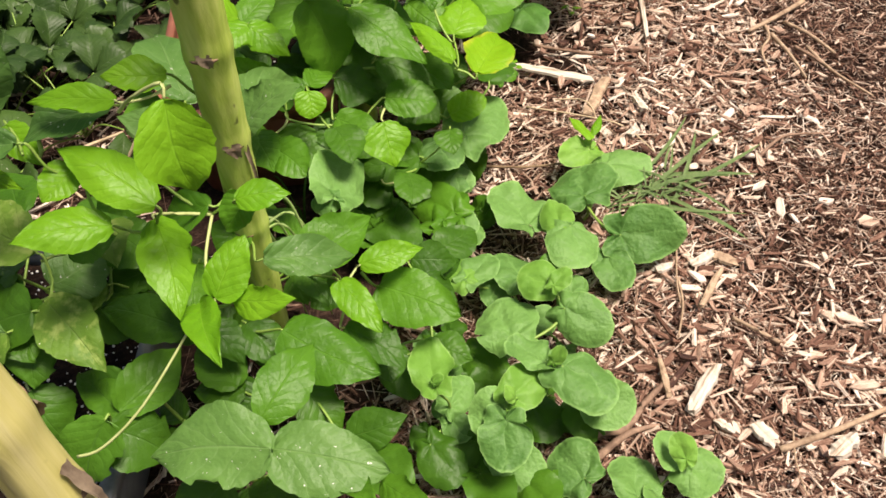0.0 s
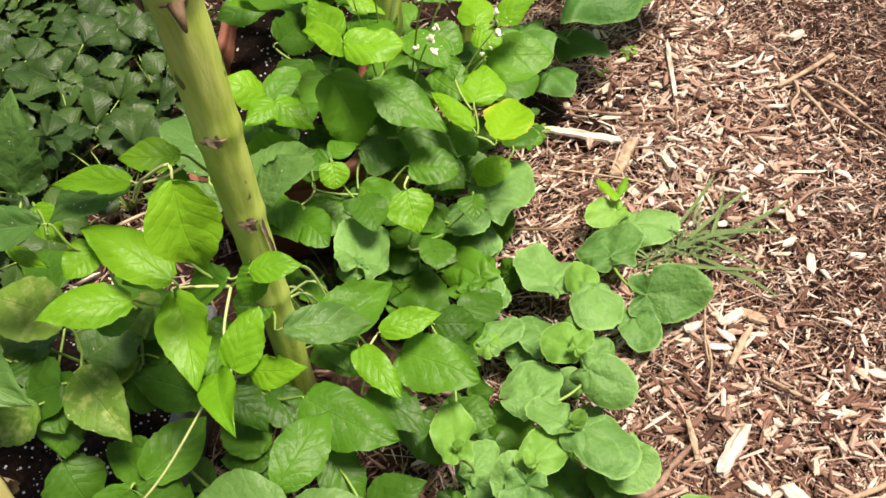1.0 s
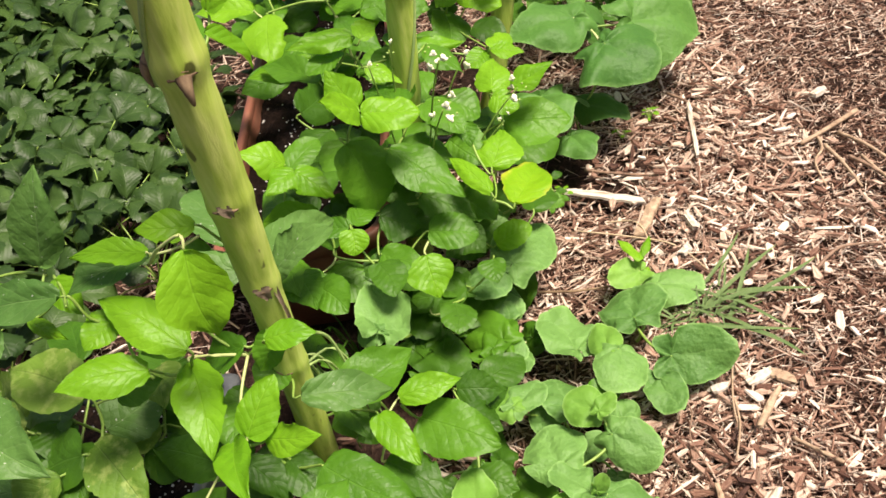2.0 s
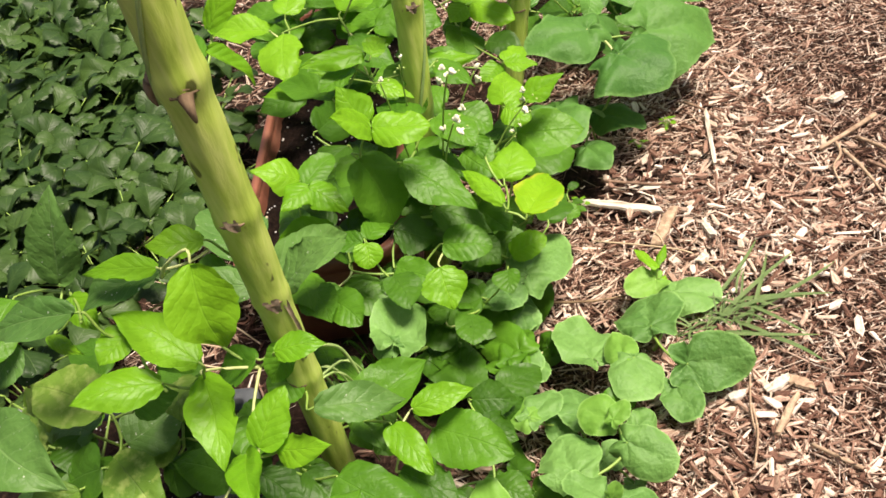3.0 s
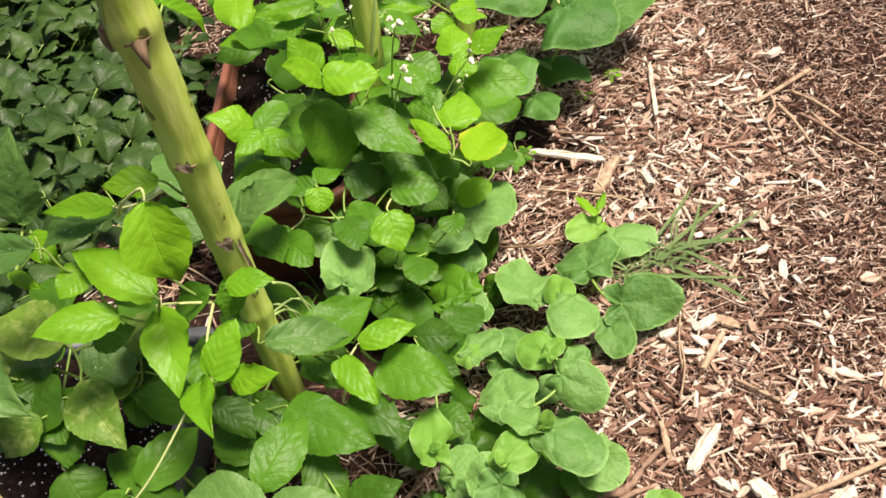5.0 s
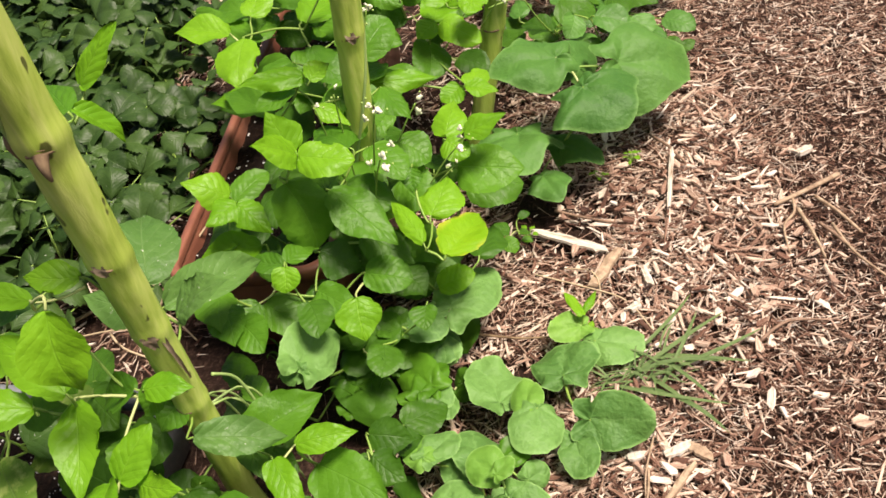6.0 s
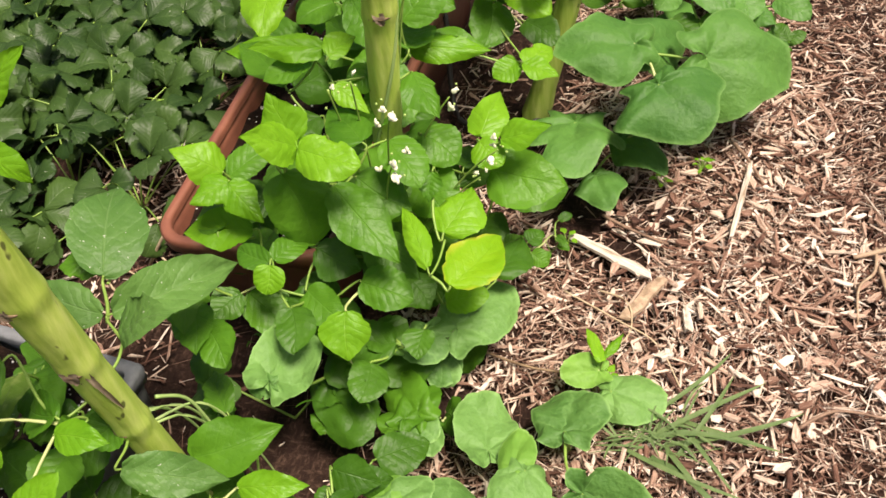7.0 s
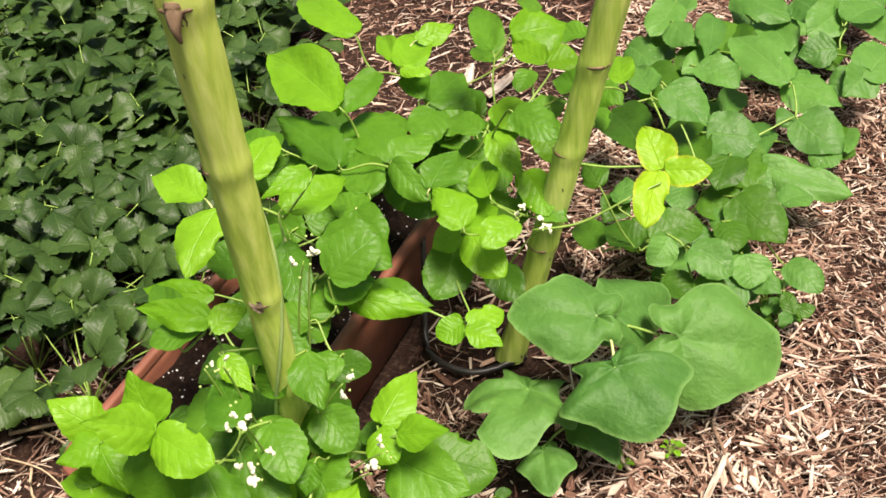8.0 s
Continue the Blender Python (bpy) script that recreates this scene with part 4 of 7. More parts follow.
leaf(m6_plant, "m", "0", (0.142, 0.619, 0.040), (0.175, 0.573, 0.040), 0.054)
leaf(m6_plant, "m", "0", (0.088, 0.500, 0.051), (0.114, 0.457, 0.040), 0.053)
leaf(m6_plant, "m", "0", (0.136, 0.470, 0.030), (0.157, 0.420, 0.045), 0.057)
leaf(m6_plant, "m", "0", (0.182, 0.456, 0.030), (0.202, 0.413, 0.045), 0.057)
leaf(m6_plant, "m", "0", (0.054, 0.612, 0.051), (0.076, 0.563, 0.052), 0.047)
leaf(m6_plant, "m", "0", (0.134, 0.510, 0.031), (0.106, 0.481, 0.030), 0.046)
leaf(m6_plant, "m", "0", (0.196, 0.656, 0.023), (0.170, 0.678, 0.013), 0.048)
leaf(m6_plant, "m", "0", (0.221, 0.556, 0.027), (0.194, 0.564, 0.017), 0.043)
leaf(m6_plant, "m", "0", (0.124, 0.482, 0.019), (0.137, 0.500, 0.010), 0.033)
leaf(m6_plant, "m", "0", (0.135, 0.582, 0.036), (0.158, 0.584, 0.026), 0.036)
leaf(m6_plant, "m", "0", (0.171, 0.537, 0.033), (0.187, 0.534, 0.023), 0.029)
leaf(m6_plant, "m", "m", (0.251, 0.617, 0.025), (0.246, 0.597, 0.016), 0.045)
leaf(m6_plant, "m", "0", (0.055, 0.628, 0.037), (0.077, 0.630, 0.027), 0.036)
leaf(m6_plant, "m", "0", (0.085, 0.530, 0.026), (0.068, 0.521, 0.016), 0.037)
leaf(m6_plant, "m", "0", (0.237, 0.527, 0.028), (0.255, 0.543, 0.017), 0.031)
leaf(m6_plant, "m", "0", (0.102, 0.648, 0.041), (0.089, 0.640, 0.031), 0.032)
leaf(m6_plant, "m", "m", (0.223, 0.657, 0.027), (0.249, 0.670, 0.016), 0.041)
leaf(m6_plant, "m", "m", (0.120, 0.592, 0.040), (0.141, 0.618, 0.029), 0.047)
leaf(m6_plant, "m", "m", (0.188, 0.633, 0.034), (0.160, 0.634, 0.024), 0.046)
leaf(m6_plant, "m", "0", (0.149, 0.517, 0.041), (0.138, 0.507, 0.019), 0.044)
leaf(m6_plant, "m", "m", (0.107, 0.638, 0.033), (0.079, 0.638, 0.023), 0.047)
leaf(m6_plant, "m", "0", (0.243, 0.521, 0.042), (0.229, 0.512, 0.032), 0.034)
leaf(m6_plant, "m", "0", (0.124, 0.656, 0.036), (0.123, 0.696, 0.025), 0.048)
leaf(m6_plant, "m", "0", (0.214, 0.449, 0.030), (0.239, 0.449, 0.020), 0.038)

m7_plant = thing("melon_plant", "low melon vine with round scalloped grey-green leaves on mulch", "plant", (0.324, 0.433, 0.000), "melon vines")
leaf(m7_plant, "m", "m", (0.291, 0.418, 0.040), (0.292, 0.465, 0.041), 0.062)
leaf(m7_plant, "m", "m", (0.343, 0.444, 0.051), (0.318, 0.466, 0.067), 0.048)
leaf(m7_plant, "m", "m", (0.343, 0.437, 0.050), (0.382, 0.421, 0.040), 0.057)
leaf(m7_plant, "m", "n", (0.341, 0.435, 0.071), (0.334, 0.454, 0.093), 0.029)
leaf(m7_plant, "m", "m", (0.310, 0.426, 0.030), (0.311, 0.396, 0.043), 0.036)

m8_plant = thing("melon_plant", "low melon vine with round scalloped grey-green leaves on mulch", "plant", (0.105, 0.850, 0.000), "melon vines")
leaf(m8_plant, "m", "m", (0.146, 0.816, 0.055), (0.174, 0.773, 0.055), 0.041)
leaf(m8_plant, "m", "1", (0.146, 0.817, 0.064), (0.093, 0.861, 0.065), 0.061)
leaf(m8_plant, "m", "1", (0.134, 0.807, 0.065), (0.158, 0.860, 0.061), 0.044)
leaf(m8_plant, "m", "0", (0.035, 0.831, 0.071), (0.099, 0.789, 0.068), 0.070)
leaf(m8_plant, "m", "0", (0.048, 0.818, 0.070), (0.097, 0.769, 0.069), 0.063)
leaf(m8_plant, "m", "0", (0.134, 0.892, 0.068), (0.091, 0.848, 0.076), 0.060)
leaf(m8_plant, "m", "0", (0.062, 0.870, 0.093), (0.045, 0.824, 0.089), 0.051)
leaf(m8_plant, "m", "m", (0.137, 0.830, 0.054), (0.171, 0.789, 0.054), 0.043)
leaf(m8_plant, "m", "1", (0.124, 0.837, 0.055), (0.159, 0.831, 0.053), 0.034)
leaf(m8_plant, "m", "0", (0.190, 0.828, 0.049), (0.169, 0.847, 0.040), 0.037)
leaf(m8_plant, "m", "0", (0.125, 0.792, 0.062), (0.113, 0.822, 0.052), 0.043)
leaf(m8_plant, "m", "0", (0.043, 0.785, 0.055), (0.035, 0.816, 0.045), 0.045)
leaf(m8_plant, "m", "0", (0.044, 0.843, 0.057), (0.018, 0.850, 0.049), 0.033)
leaf(m8_plant, "m", "0", (0.115, 0.870, 0.046), (0.137, 0.863, 0.035), 0.043)
leaf(m8_plant, "m", "0", (0.166, 0.821, 0.048), (0.148, 0.814, 0.040), 0.029)
leaf(m8_plant, "m", "0", (0.182, 0.830, 0.046), (0.197, 0.816, 0.036), 0.043)
leaf(m8_plant, "m", "0", (0.095, 0.854, 0.062), (0.113, 0.861, 0.051), 0.034)
leaf(m8_plant, "m", "0", (0.051, 0.895, 0.040), (0.063, 0.888, 0.030), 0.032)
leaf(m8_plant, "m", "0", (0.104, 0.873, 0.038), (0.075, 0.895, 0.028), 0.044)

b_plant = thing("bean_plant", "flowering bean plant with white blossoms spilling from a terracotta planter", "plant", (-0.008, 1.030, 0.120), "bean plants")
# leaves low in this plant are toned darker to stand in for shade
leaf(b_plant, "d", "3", (0.193, 0.872, 0.235), (0.230, 0.961, 0.225), 0.063, 0, -1, 0.12)
leaf(b_plant, "d", "1", (0.073, 1.078, 0.360), (0.115, 1.064, 0.340), 0.036, 0, -1, 0.12)
leaf(b_plant, "d", "1", (0.078, 1.065, 0.360), (0.046, 1.038, 0.340), 0.037, 0, -1, 0.12)
leaf(b_plant, "d", "1", (0.082, 1.058, 0.330), (0.061, 1.037, 0.300), 0.040, 0, -1, 0.12)
leaf(b_plant, "d", "1", (0.069, 1.189, 0.330), (0.110, 1.241, 0.360), 0.067, 0, -1, 0.12)
leaf(b_plant, "d", "1", (0.010, 0.921, 0.330), (0.029, 0.910, 0.230), 0.073, 0, -1, 0.12)
leaf(b_plant, "d", "1", (0.056, 0.938, 0.300), (0.138, 0.883, 0.250), 0.062, 0, -1, 0.12)
leaf(b_plant, "d", "1", (0.026, 1.249, 0.330), (0.122, 1.237, 0.320), 0.058, 0, -1, 0.12)
leaf(b_plant, "d", "1", (-0.005, 1.220, 0.340), (0.053, 1.150, 0.300), 0.048, 0, -1, 0.12)
leaf(b_plant, "d", "2", (-0.013, 1.240, 0.370), (0.024, 1.329, 0.360), 0.057, 0, -1, 0.12)
leaf(b_plant, "d", "2", (-0.105, 1.296, 0.360), (-0.096, 1.362, 0.380), 0.050, 0, -1, 0.12)
leaf(b_plant, "d", "2", (-0.101, 1.233, 0.360), (-0.096, 1.140, 0.330), 0.067, 0, -1, 0.12)
leaf(b_plant, "d", "2", (-0.119, 1.234, 0.370), (-0.207, 1.248, 0.380), 0.055, 0, -1, 0.12)
leaf(b_plant, "b", "2", (-0.038, 1.119, 0.340), (-0.127, 1.104, 0.340), 0.041, 0, -1, 0.12)
leaf(b_plant, "d", "1", (0.039, 1.169, 0.280), (0.048, 1.230, 0.280), 0.047, 0, -1, 0.12)
leaf(b_plant, "e", "2", (0.031, 0.929, 0.370), (0.009, 0.943, 0.420), 0.051, 0, -1, 0.12)
leaf(b_plant, "e", "2", (0.037, 0.921, 0.370), (0.006, 0.879, 0.420), 0.049, 0, -1, 0.12)
leaf(b_plant, "d", "2", (0.039, 0.919, 0.370), (0.107, 0.909, 0.365), 0.049, 0, -1, 0.12)
leaf(b_plant, "e", "2", (-0.073, 0.940, 0.305), (-0.124, 0.934, 0.340), 0.050, 0, -1, 0.12)
leaf(b_plant, "e", "2", (-0.061, 0.927, 0.305), (-0.095, 0.893, 0.300), 0.043, 0, -1, 0.12)
leaf(b_plant, "e", "2", (-0.061, 0.924, 0.305), (-0.017, 0.898, 0.275), 0.041, 0, -1, 0.12)
leaf(b_plant, "d", "1", (-0.074, 0.949, 0.290), (-0.035, 0.992, 0.300), 0.040, 0, -1, 0.12)
leaf(b_plant, "b", "2", (0.168, 0.881, 0.250), (0.122, 0.954, 0.262), 0.029, 0, -1, 0.12)
leaf(b_plant, "d", "2", (0.173, 0.931, 0.250), (0.191, 0.994, 0.260), 0.060, 0, -1, 0.12)
leaf(b_plant, "d", "1", (0.197, 1.052, 0.230), (0.286, 1.046, 0.220), 0.073, 0, -1, 0.12)
leaf(b_plant, "e", "2", (0.189, 1.057, 0.276), (0.197, 1.129, 0.285), 0.050, 0, -1, 0.12)
leaf(b_plant, "e", "2", (0.216, 1.043, 0.286), (0.272, 1.052, 0.306), 0.039, 0, -1, 0.12)
leaf(b_plant, "d", "2", (0.189, 1.050, 0.275), (0.219, 1.025, 0.265), 0.039, 0, -1, 0.12)
leaf(b_plant, "d", "2", (0.077, 0.849, 0.200), (0.085, 0.810, 0.162), 0.060, 0, -1, 0.12)
leaf(b_plant, "d", "1", (0.082, 0.891, 0.200), (0.143, 0.882, 0.190), 0.051, 0, -1, 0.12)
leaf(b_plant, "d", "1", (0.020, 0.878, 0.190), (0.074, 0.846, 0.180), 0.047, 0, -1, 0.12)
leaf(b_plant, "d", "2", (-0.003, 0.861, 0.250), (-0.004, 0.836, 0.230), 0.037, 0, -1, 0.12)
leaf(b_plant, "d", "1", (-0.006, 0.865, 0.250), (-0.049, 0.880, 0.250), 0.030, 0, -1, 0.12)
leaf(b_plant, "d", "1", (-0.001, 0.868, 0.250), (0.022, 0.910, 0.240), 0.031, 0, -1, 0.12)
leaf(b_plant, "d", "2", (-0.047, 0.916, 0.240), (-0.130, 0.902, 0.240), 0.050, 0, -1, 0.12)
leaf(b_plant, "d", "1", (-0.053, 0.872, 0.180), (0.005, 0.846, 0.150), 0.055, 0, -1, 0.12)
leaf(b_plant, "d", "0", (0.025, 0.916, 0.220), (0.073, 0.914, 0.190), 0.055, 0, -1, 0.12)
leaf(b_plant, "d", "0", (0.078, 0.940, 0.220), (0.144, 0.911, 0.190), 0.053, 0, -1, 0.12)
leaf(b_plant, "d", "2", (0.158, 0.937, 0.120), (0.208, 0.949, 0.130), 0.040, 0, -1, 0.12)
leaf(b_plant, "d", "0", (0.064, 0.980, 0.273), (0.131, 0.959, 0.249), 0.072)
leaf(b_plant, "d", "0", (0.189, 1.126, 0.140), (0.272, 1.138, 0.125), 0.075)
leaf(b_plant, "d", "1", (0.151, 0.987, 0.284), (0.152, 0.959, 0.266), 0.029)
leaf(b_plant, "d", "1", (0.103, 0.997, 0.316), (0.149, 0.955, 0.294), 0.050)
leaf(b_plant, "d", "1", (0.086, 0.970, 0.337), (0.035, 1.014, 0.340), 0.047)
leaf(b_plant, "d", "1", (0.121, 1.059, 0.361), (0.161, 1.012, 0.339), 0.043)
leaf(b_plant, "d", "1", (0.125, 1.043, 0.285), (0.169, 1.025, 0.263), 0.052)
leaf(b_plant, "e", "2", (0.035, 1.036, 0.406), (-0.045, 1.021, 0.413), 0.037)
leaf(b_plant, "d", "1", (0.016, 1.038, 0.389), (-0.028, 1.004, 0.384), 0.033)
leaf(b_plant, "e", "2", (0.046, 1.022, 0.406), (0.065, 1.062, 0.405), 0.031)
leaf(b_plant, "e", "2", (0.038, 1.242, 0.438), (0.005, 1.191, 0.431), 0.035)
leaf(b_plant, "e", "2", (0.062, 1.219, 0.269), (0.162, 1.243, 0.252), 0.046)
leaf(b_plant, "d", "1", (0.023, 1.332, 0.304), (0.083, 1.293, 0.291), 0.044)
leaf(b_plant, "e", "2", (0.044, 1.024, 0.367), (0.085, 1.007, 0.345), 0.029)
leaf(b_plant, "d", "1", (0.109, 1.120, 0.285), (0.084, 1.059, 0.279), 0.039)
leaf(b_plant, "d", "0", (0.092, 1.082, 0.249), (0.142, 1.062, 0.236), 0.050)
leaf(b_plant, "d", "0", (0.027, 1.018, 0.238), (0.018, 0.958, 0.222), 0.070)
leaf(b_plant, "d", "0", (0.142, 1.030, 0.256), (0.089, 1.064, 0.250), 0.043)
leaf(b_plant, "d", "0", (0.111, 0.949, 0.143), (0.144, 0.921, 0.123), 0.054)
leaf(b_plant, "d", "0", (-0.017, 0.859, 0.138), (0.028, 0.837, 0.117), 0.054)
leaf(b_plant, "d", "0", (0.079, 0.900, 0.111), (0.127, 0.872, 0.099), 0.061)
leaf(b_plant, "d", "0", (0.019, 0.985, 0.221), (0.073, 0.973, 0.198), 0.060)
leaf(b_plant, "d", "0", (0.190, 1.117, 0.204), (0.159, 1.051, 0.199), 0.047)
leaf(b_plant, "d", "0", (0.124, 1.006, 0.159), (0.165, 0.954, 0.148), 0.054)
leaf(b_plant, "d", "1", (0.202, 1.052, 0.097), (0.224, 1.073, 0.095), 0.022)
leaf(b_plant, "d", "1", (0.229, 1.072, 0.085), (0.242, 1.095, 0.084), 0.026)
leaf(b_plant, "d", "1", (0.236, 1.055, 0.085), (0.259, 1.046, 0.075), 0.024)
leaf(b_plant, "d", "0", (0.252, 1.159, 0.036), (0.268, 1.173, 0.035), 0.014)
leaf(b_plant, "d", "0", (0.253, 1.128, 0.037), (0.270, 1.122, 0.036), 0.012)
leaf(b_plant, "d", "1", (-0.241, 1.425, 0.315), (-0.116, 1.340, 0.303), 0.037)
leaf(b_plant, "d", "1", (-0.020, 1.033, 0.354), (-0.103, 1.103, 0.359), 0.047)
leaf(b_plant, "d", "1", (0.043, 1.025, 0.255), (0.103, 0.982, 0.232), 0.074)
leaf(b_plant, "d", "1", (-0.013, 1.060, 0.240), (-0.035, 1.006, 0.225), 0.073)
leaf(b_plant, "d", "1", (0.123, 1.021, 0.239), (0.165, 0.980, 0.222), 0.067)
leaf(b_plant, "d", "0", (0.005, 1.051, 0.197), (-0.051, 1.067, 0.192), 0.040)
leaf(b_plant, "d", "1", (0.042, 1.074, 0.184), (0.007, 1.114, 0.177), 0.037)
leaf(b_plant, "d", "2", (0.084, 0.991, 0.225), (0.116, 0.979, 0.214), 0.035)
leaf(b_plant, "d", "0", (0.105, 1.071, 0.185), (0.084, 1.112, 0.177), 0.033)
leaf(b_plant, "d", "1", (0.027, 1.035, 0.214), (0.002, 0.991, 0.208), 0.049)
leaf(b_plant, "d", "0", (0.075, 1.004, 0.220), (0.099, 1.041, 0.208), 0.039)
leaf(b_plant, "d", "1", (0.008, 1.043, 0.175), (0.011, 1.102, 0.164), 0.049)
leaf(b_plant, "d", "0", (0.047, 1.099, 0.161), (0.069, 1.065, 0.150), 0.042)
leaf(b_plant, "d", "0", (0.062, 1.138, 0.222), (0.103, 1.181, 0.209), 0.049)
leaf(b_plant, "d", "0", (0.034, 1.180, 0.154), (-0.036, 1.189, 0.151), 0.053)
leaf(b_plant, "d", "0", (0.022, 1.090, 0.133), (0.012, 1.047, 0.126), 0.045)
leaf(b_plant, "d", "0", (-0.028, 1.166, 0.170), (-0.062, 1.229, 0.162), 0.049)
leaf(b_plant, "d", "0", (-0.060, 1.149, 0.143), (-0.026, 1.171, 0.131), 0.038)
leaf(b_plant, "d", "0", (-0.037, 1.129, 0.168), (0.005, 1.164, 0.154), 0.050)
leaf(b_plant, "d", "0", (0.019, 1.079, 0.192), (-0.037, 1.108, 0.186), 0.044)
leaf(b_plant, "d", "0", (0.020, 1.116, 0.159), (0.047, 1.074, 0.148), 0.049)
leaf(b_plant, "d", "0", (0.054, 1.076, 0.188), (0.028, 1.051, 0.181), 0.033)
leaf(b_plant, "d", "0", (0.015, 1.073, 0.164), (-0.034, 1.095, 0.158), 0.037)
leaf(b_plant, "d", "0", (0.027, 1.166, 0.127), (-0.012, 1.226, 0.120), 0.051)
leaf(b_plant, "d", "0", (0.008, 1.076, 0.147), (-0.048, 1.089, 0.142), 0.041)
leaf(b_plant, "d", "0", (-0.018, 1.107, 0.170), (-0.013, 1.061, 0.162), 0.047)
leaf(b_plant, "d", "0", (0.150, 1.082, 0.188), (0.109, 1.071, 0.182), 0.034)
leaf(b_plant, "d", "0", (-0.075, 1.156, 0.143), (-0.127, 1.204, 0.138), 0.047)
leaf(b_plant, "d", "0", (0.162, 1.061, 0.221), (0.155, 1.108, 0.212), 0.034)
leaf(b_plant, "d", "1", (-0.005, 1.252, 0.259), (-0.058, 1.213, 0.254), 0.056)
leaf(b_plant, "d", "2", (0.013, 1.302, 0.270), (0.015, 1.374, 0.266), 0.050)
leaf(b_plant, "d", "1", (-0.023, 1.308, 0.255), (0.004, 1.365, 0.247), 0.050)
leaf(b_plant, "d", "1", (0.002, 1.212, 0.274), (-0.068, 1.264, 0.270), 0.053)
leaf(b_plant, "d", "1", (0.074, 1.181, 0.295), (0.079, 1.253, 0.284), 0.051)
leaf(b_plant, "d", "1", (0.021, 1.368, 0.301), (-0.048, 1.446, 0.297), 0.058)
leaf(b_plant, "d", "1", (0.010, 1.358, 0.278), (-0.053, 1.413, 0.274), 0.048)
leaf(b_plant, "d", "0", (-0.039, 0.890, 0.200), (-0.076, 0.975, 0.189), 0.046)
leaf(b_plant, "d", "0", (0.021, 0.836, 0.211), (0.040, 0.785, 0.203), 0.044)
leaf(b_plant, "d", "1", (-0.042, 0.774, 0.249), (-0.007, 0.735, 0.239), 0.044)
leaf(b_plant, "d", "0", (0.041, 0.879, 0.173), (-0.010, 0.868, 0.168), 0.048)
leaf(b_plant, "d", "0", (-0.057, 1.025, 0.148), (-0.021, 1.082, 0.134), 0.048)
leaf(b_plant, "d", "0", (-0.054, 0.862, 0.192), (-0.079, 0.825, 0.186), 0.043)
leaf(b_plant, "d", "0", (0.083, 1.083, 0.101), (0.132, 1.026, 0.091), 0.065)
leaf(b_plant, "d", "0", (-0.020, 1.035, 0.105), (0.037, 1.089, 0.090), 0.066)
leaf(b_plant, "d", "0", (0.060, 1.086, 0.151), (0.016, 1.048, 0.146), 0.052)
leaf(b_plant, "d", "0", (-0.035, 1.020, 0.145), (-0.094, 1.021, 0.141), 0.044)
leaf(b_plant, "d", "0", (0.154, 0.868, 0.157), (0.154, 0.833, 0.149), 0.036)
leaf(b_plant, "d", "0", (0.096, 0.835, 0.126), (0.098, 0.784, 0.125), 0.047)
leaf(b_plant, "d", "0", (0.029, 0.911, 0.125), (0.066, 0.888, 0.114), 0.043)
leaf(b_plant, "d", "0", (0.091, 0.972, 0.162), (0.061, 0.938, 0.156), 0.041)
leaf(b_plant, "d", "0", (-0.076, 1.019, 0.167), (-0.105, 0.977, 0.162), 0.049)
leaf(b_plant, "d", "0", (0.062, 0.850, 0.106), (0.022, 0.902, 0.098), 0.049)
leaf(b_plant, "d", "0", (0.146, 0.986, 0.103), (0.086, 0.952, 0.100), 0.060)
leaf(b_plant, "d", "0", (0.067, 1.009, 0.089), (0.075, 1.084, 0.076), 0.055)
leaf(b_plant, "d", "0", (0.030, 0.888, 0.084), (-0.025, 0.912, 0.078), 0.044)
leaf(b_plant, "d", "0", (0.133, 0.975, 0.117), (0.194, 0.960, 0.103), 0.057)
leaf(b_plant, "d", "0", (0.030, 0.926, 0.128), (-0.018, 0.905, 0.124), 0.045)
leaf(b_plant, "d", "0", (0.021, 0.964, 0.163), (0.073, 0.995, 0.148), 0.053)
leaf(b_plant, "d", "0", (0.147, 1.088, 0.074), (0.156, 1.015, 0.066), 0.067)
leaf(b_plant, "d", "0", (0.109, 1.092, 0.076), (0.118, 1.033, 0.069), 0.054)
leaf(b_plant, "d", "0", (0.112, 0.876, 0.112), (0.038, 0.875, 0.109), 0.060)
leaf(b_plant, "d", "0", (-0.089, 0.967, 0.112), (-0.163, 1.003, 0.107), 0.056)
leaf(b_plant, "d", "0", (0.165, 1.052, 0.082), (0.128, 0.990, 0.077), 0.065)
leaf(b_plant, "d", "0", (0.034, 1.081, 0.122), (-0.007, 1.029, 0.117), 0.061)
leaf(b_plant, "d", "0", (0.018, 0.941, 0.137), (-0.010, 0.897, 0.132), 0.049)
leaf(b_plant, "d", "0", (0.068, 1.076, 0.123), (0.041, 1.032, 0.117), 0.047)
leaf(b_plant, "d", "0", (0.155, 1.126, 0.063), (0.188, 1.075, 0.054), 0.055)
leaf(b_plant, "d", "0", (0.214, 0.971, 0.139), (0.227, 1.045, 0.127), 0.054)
leaf(b_plant, "d", "1", (0.000, 1.232, 0.240), (0.009, 1.291, 0.230), 0.043)
leaf(b_plant, "d", "1", (-0.152, 1.370, 0.228), (-0.086, 1.349, 0.215), 0.058)
leaf(b_plant, "d", "1", (0.064, 1.142, 0.305), (0.012, 1.125, 0.300), 0.042)
leaf(b_plant, "d", "1", (-0.067, 1.300, 0.273), (-0.110, 1.261, 0.268), 0.052)
leaf(b_plant, "d", "1", (-0.151, 1.493, 0.223), (-0.236, 1.582, 0.223), 0.071)
leaf(b_plant, "d", "1", (0.029, 1.148, 0.268), (0.049, 1.200, 0.257), 0.043)
leaf(b_plant, "d", "1", (0.042, 1.330, 0.299), (-0.029, 1.353, 0.295), 0.048)
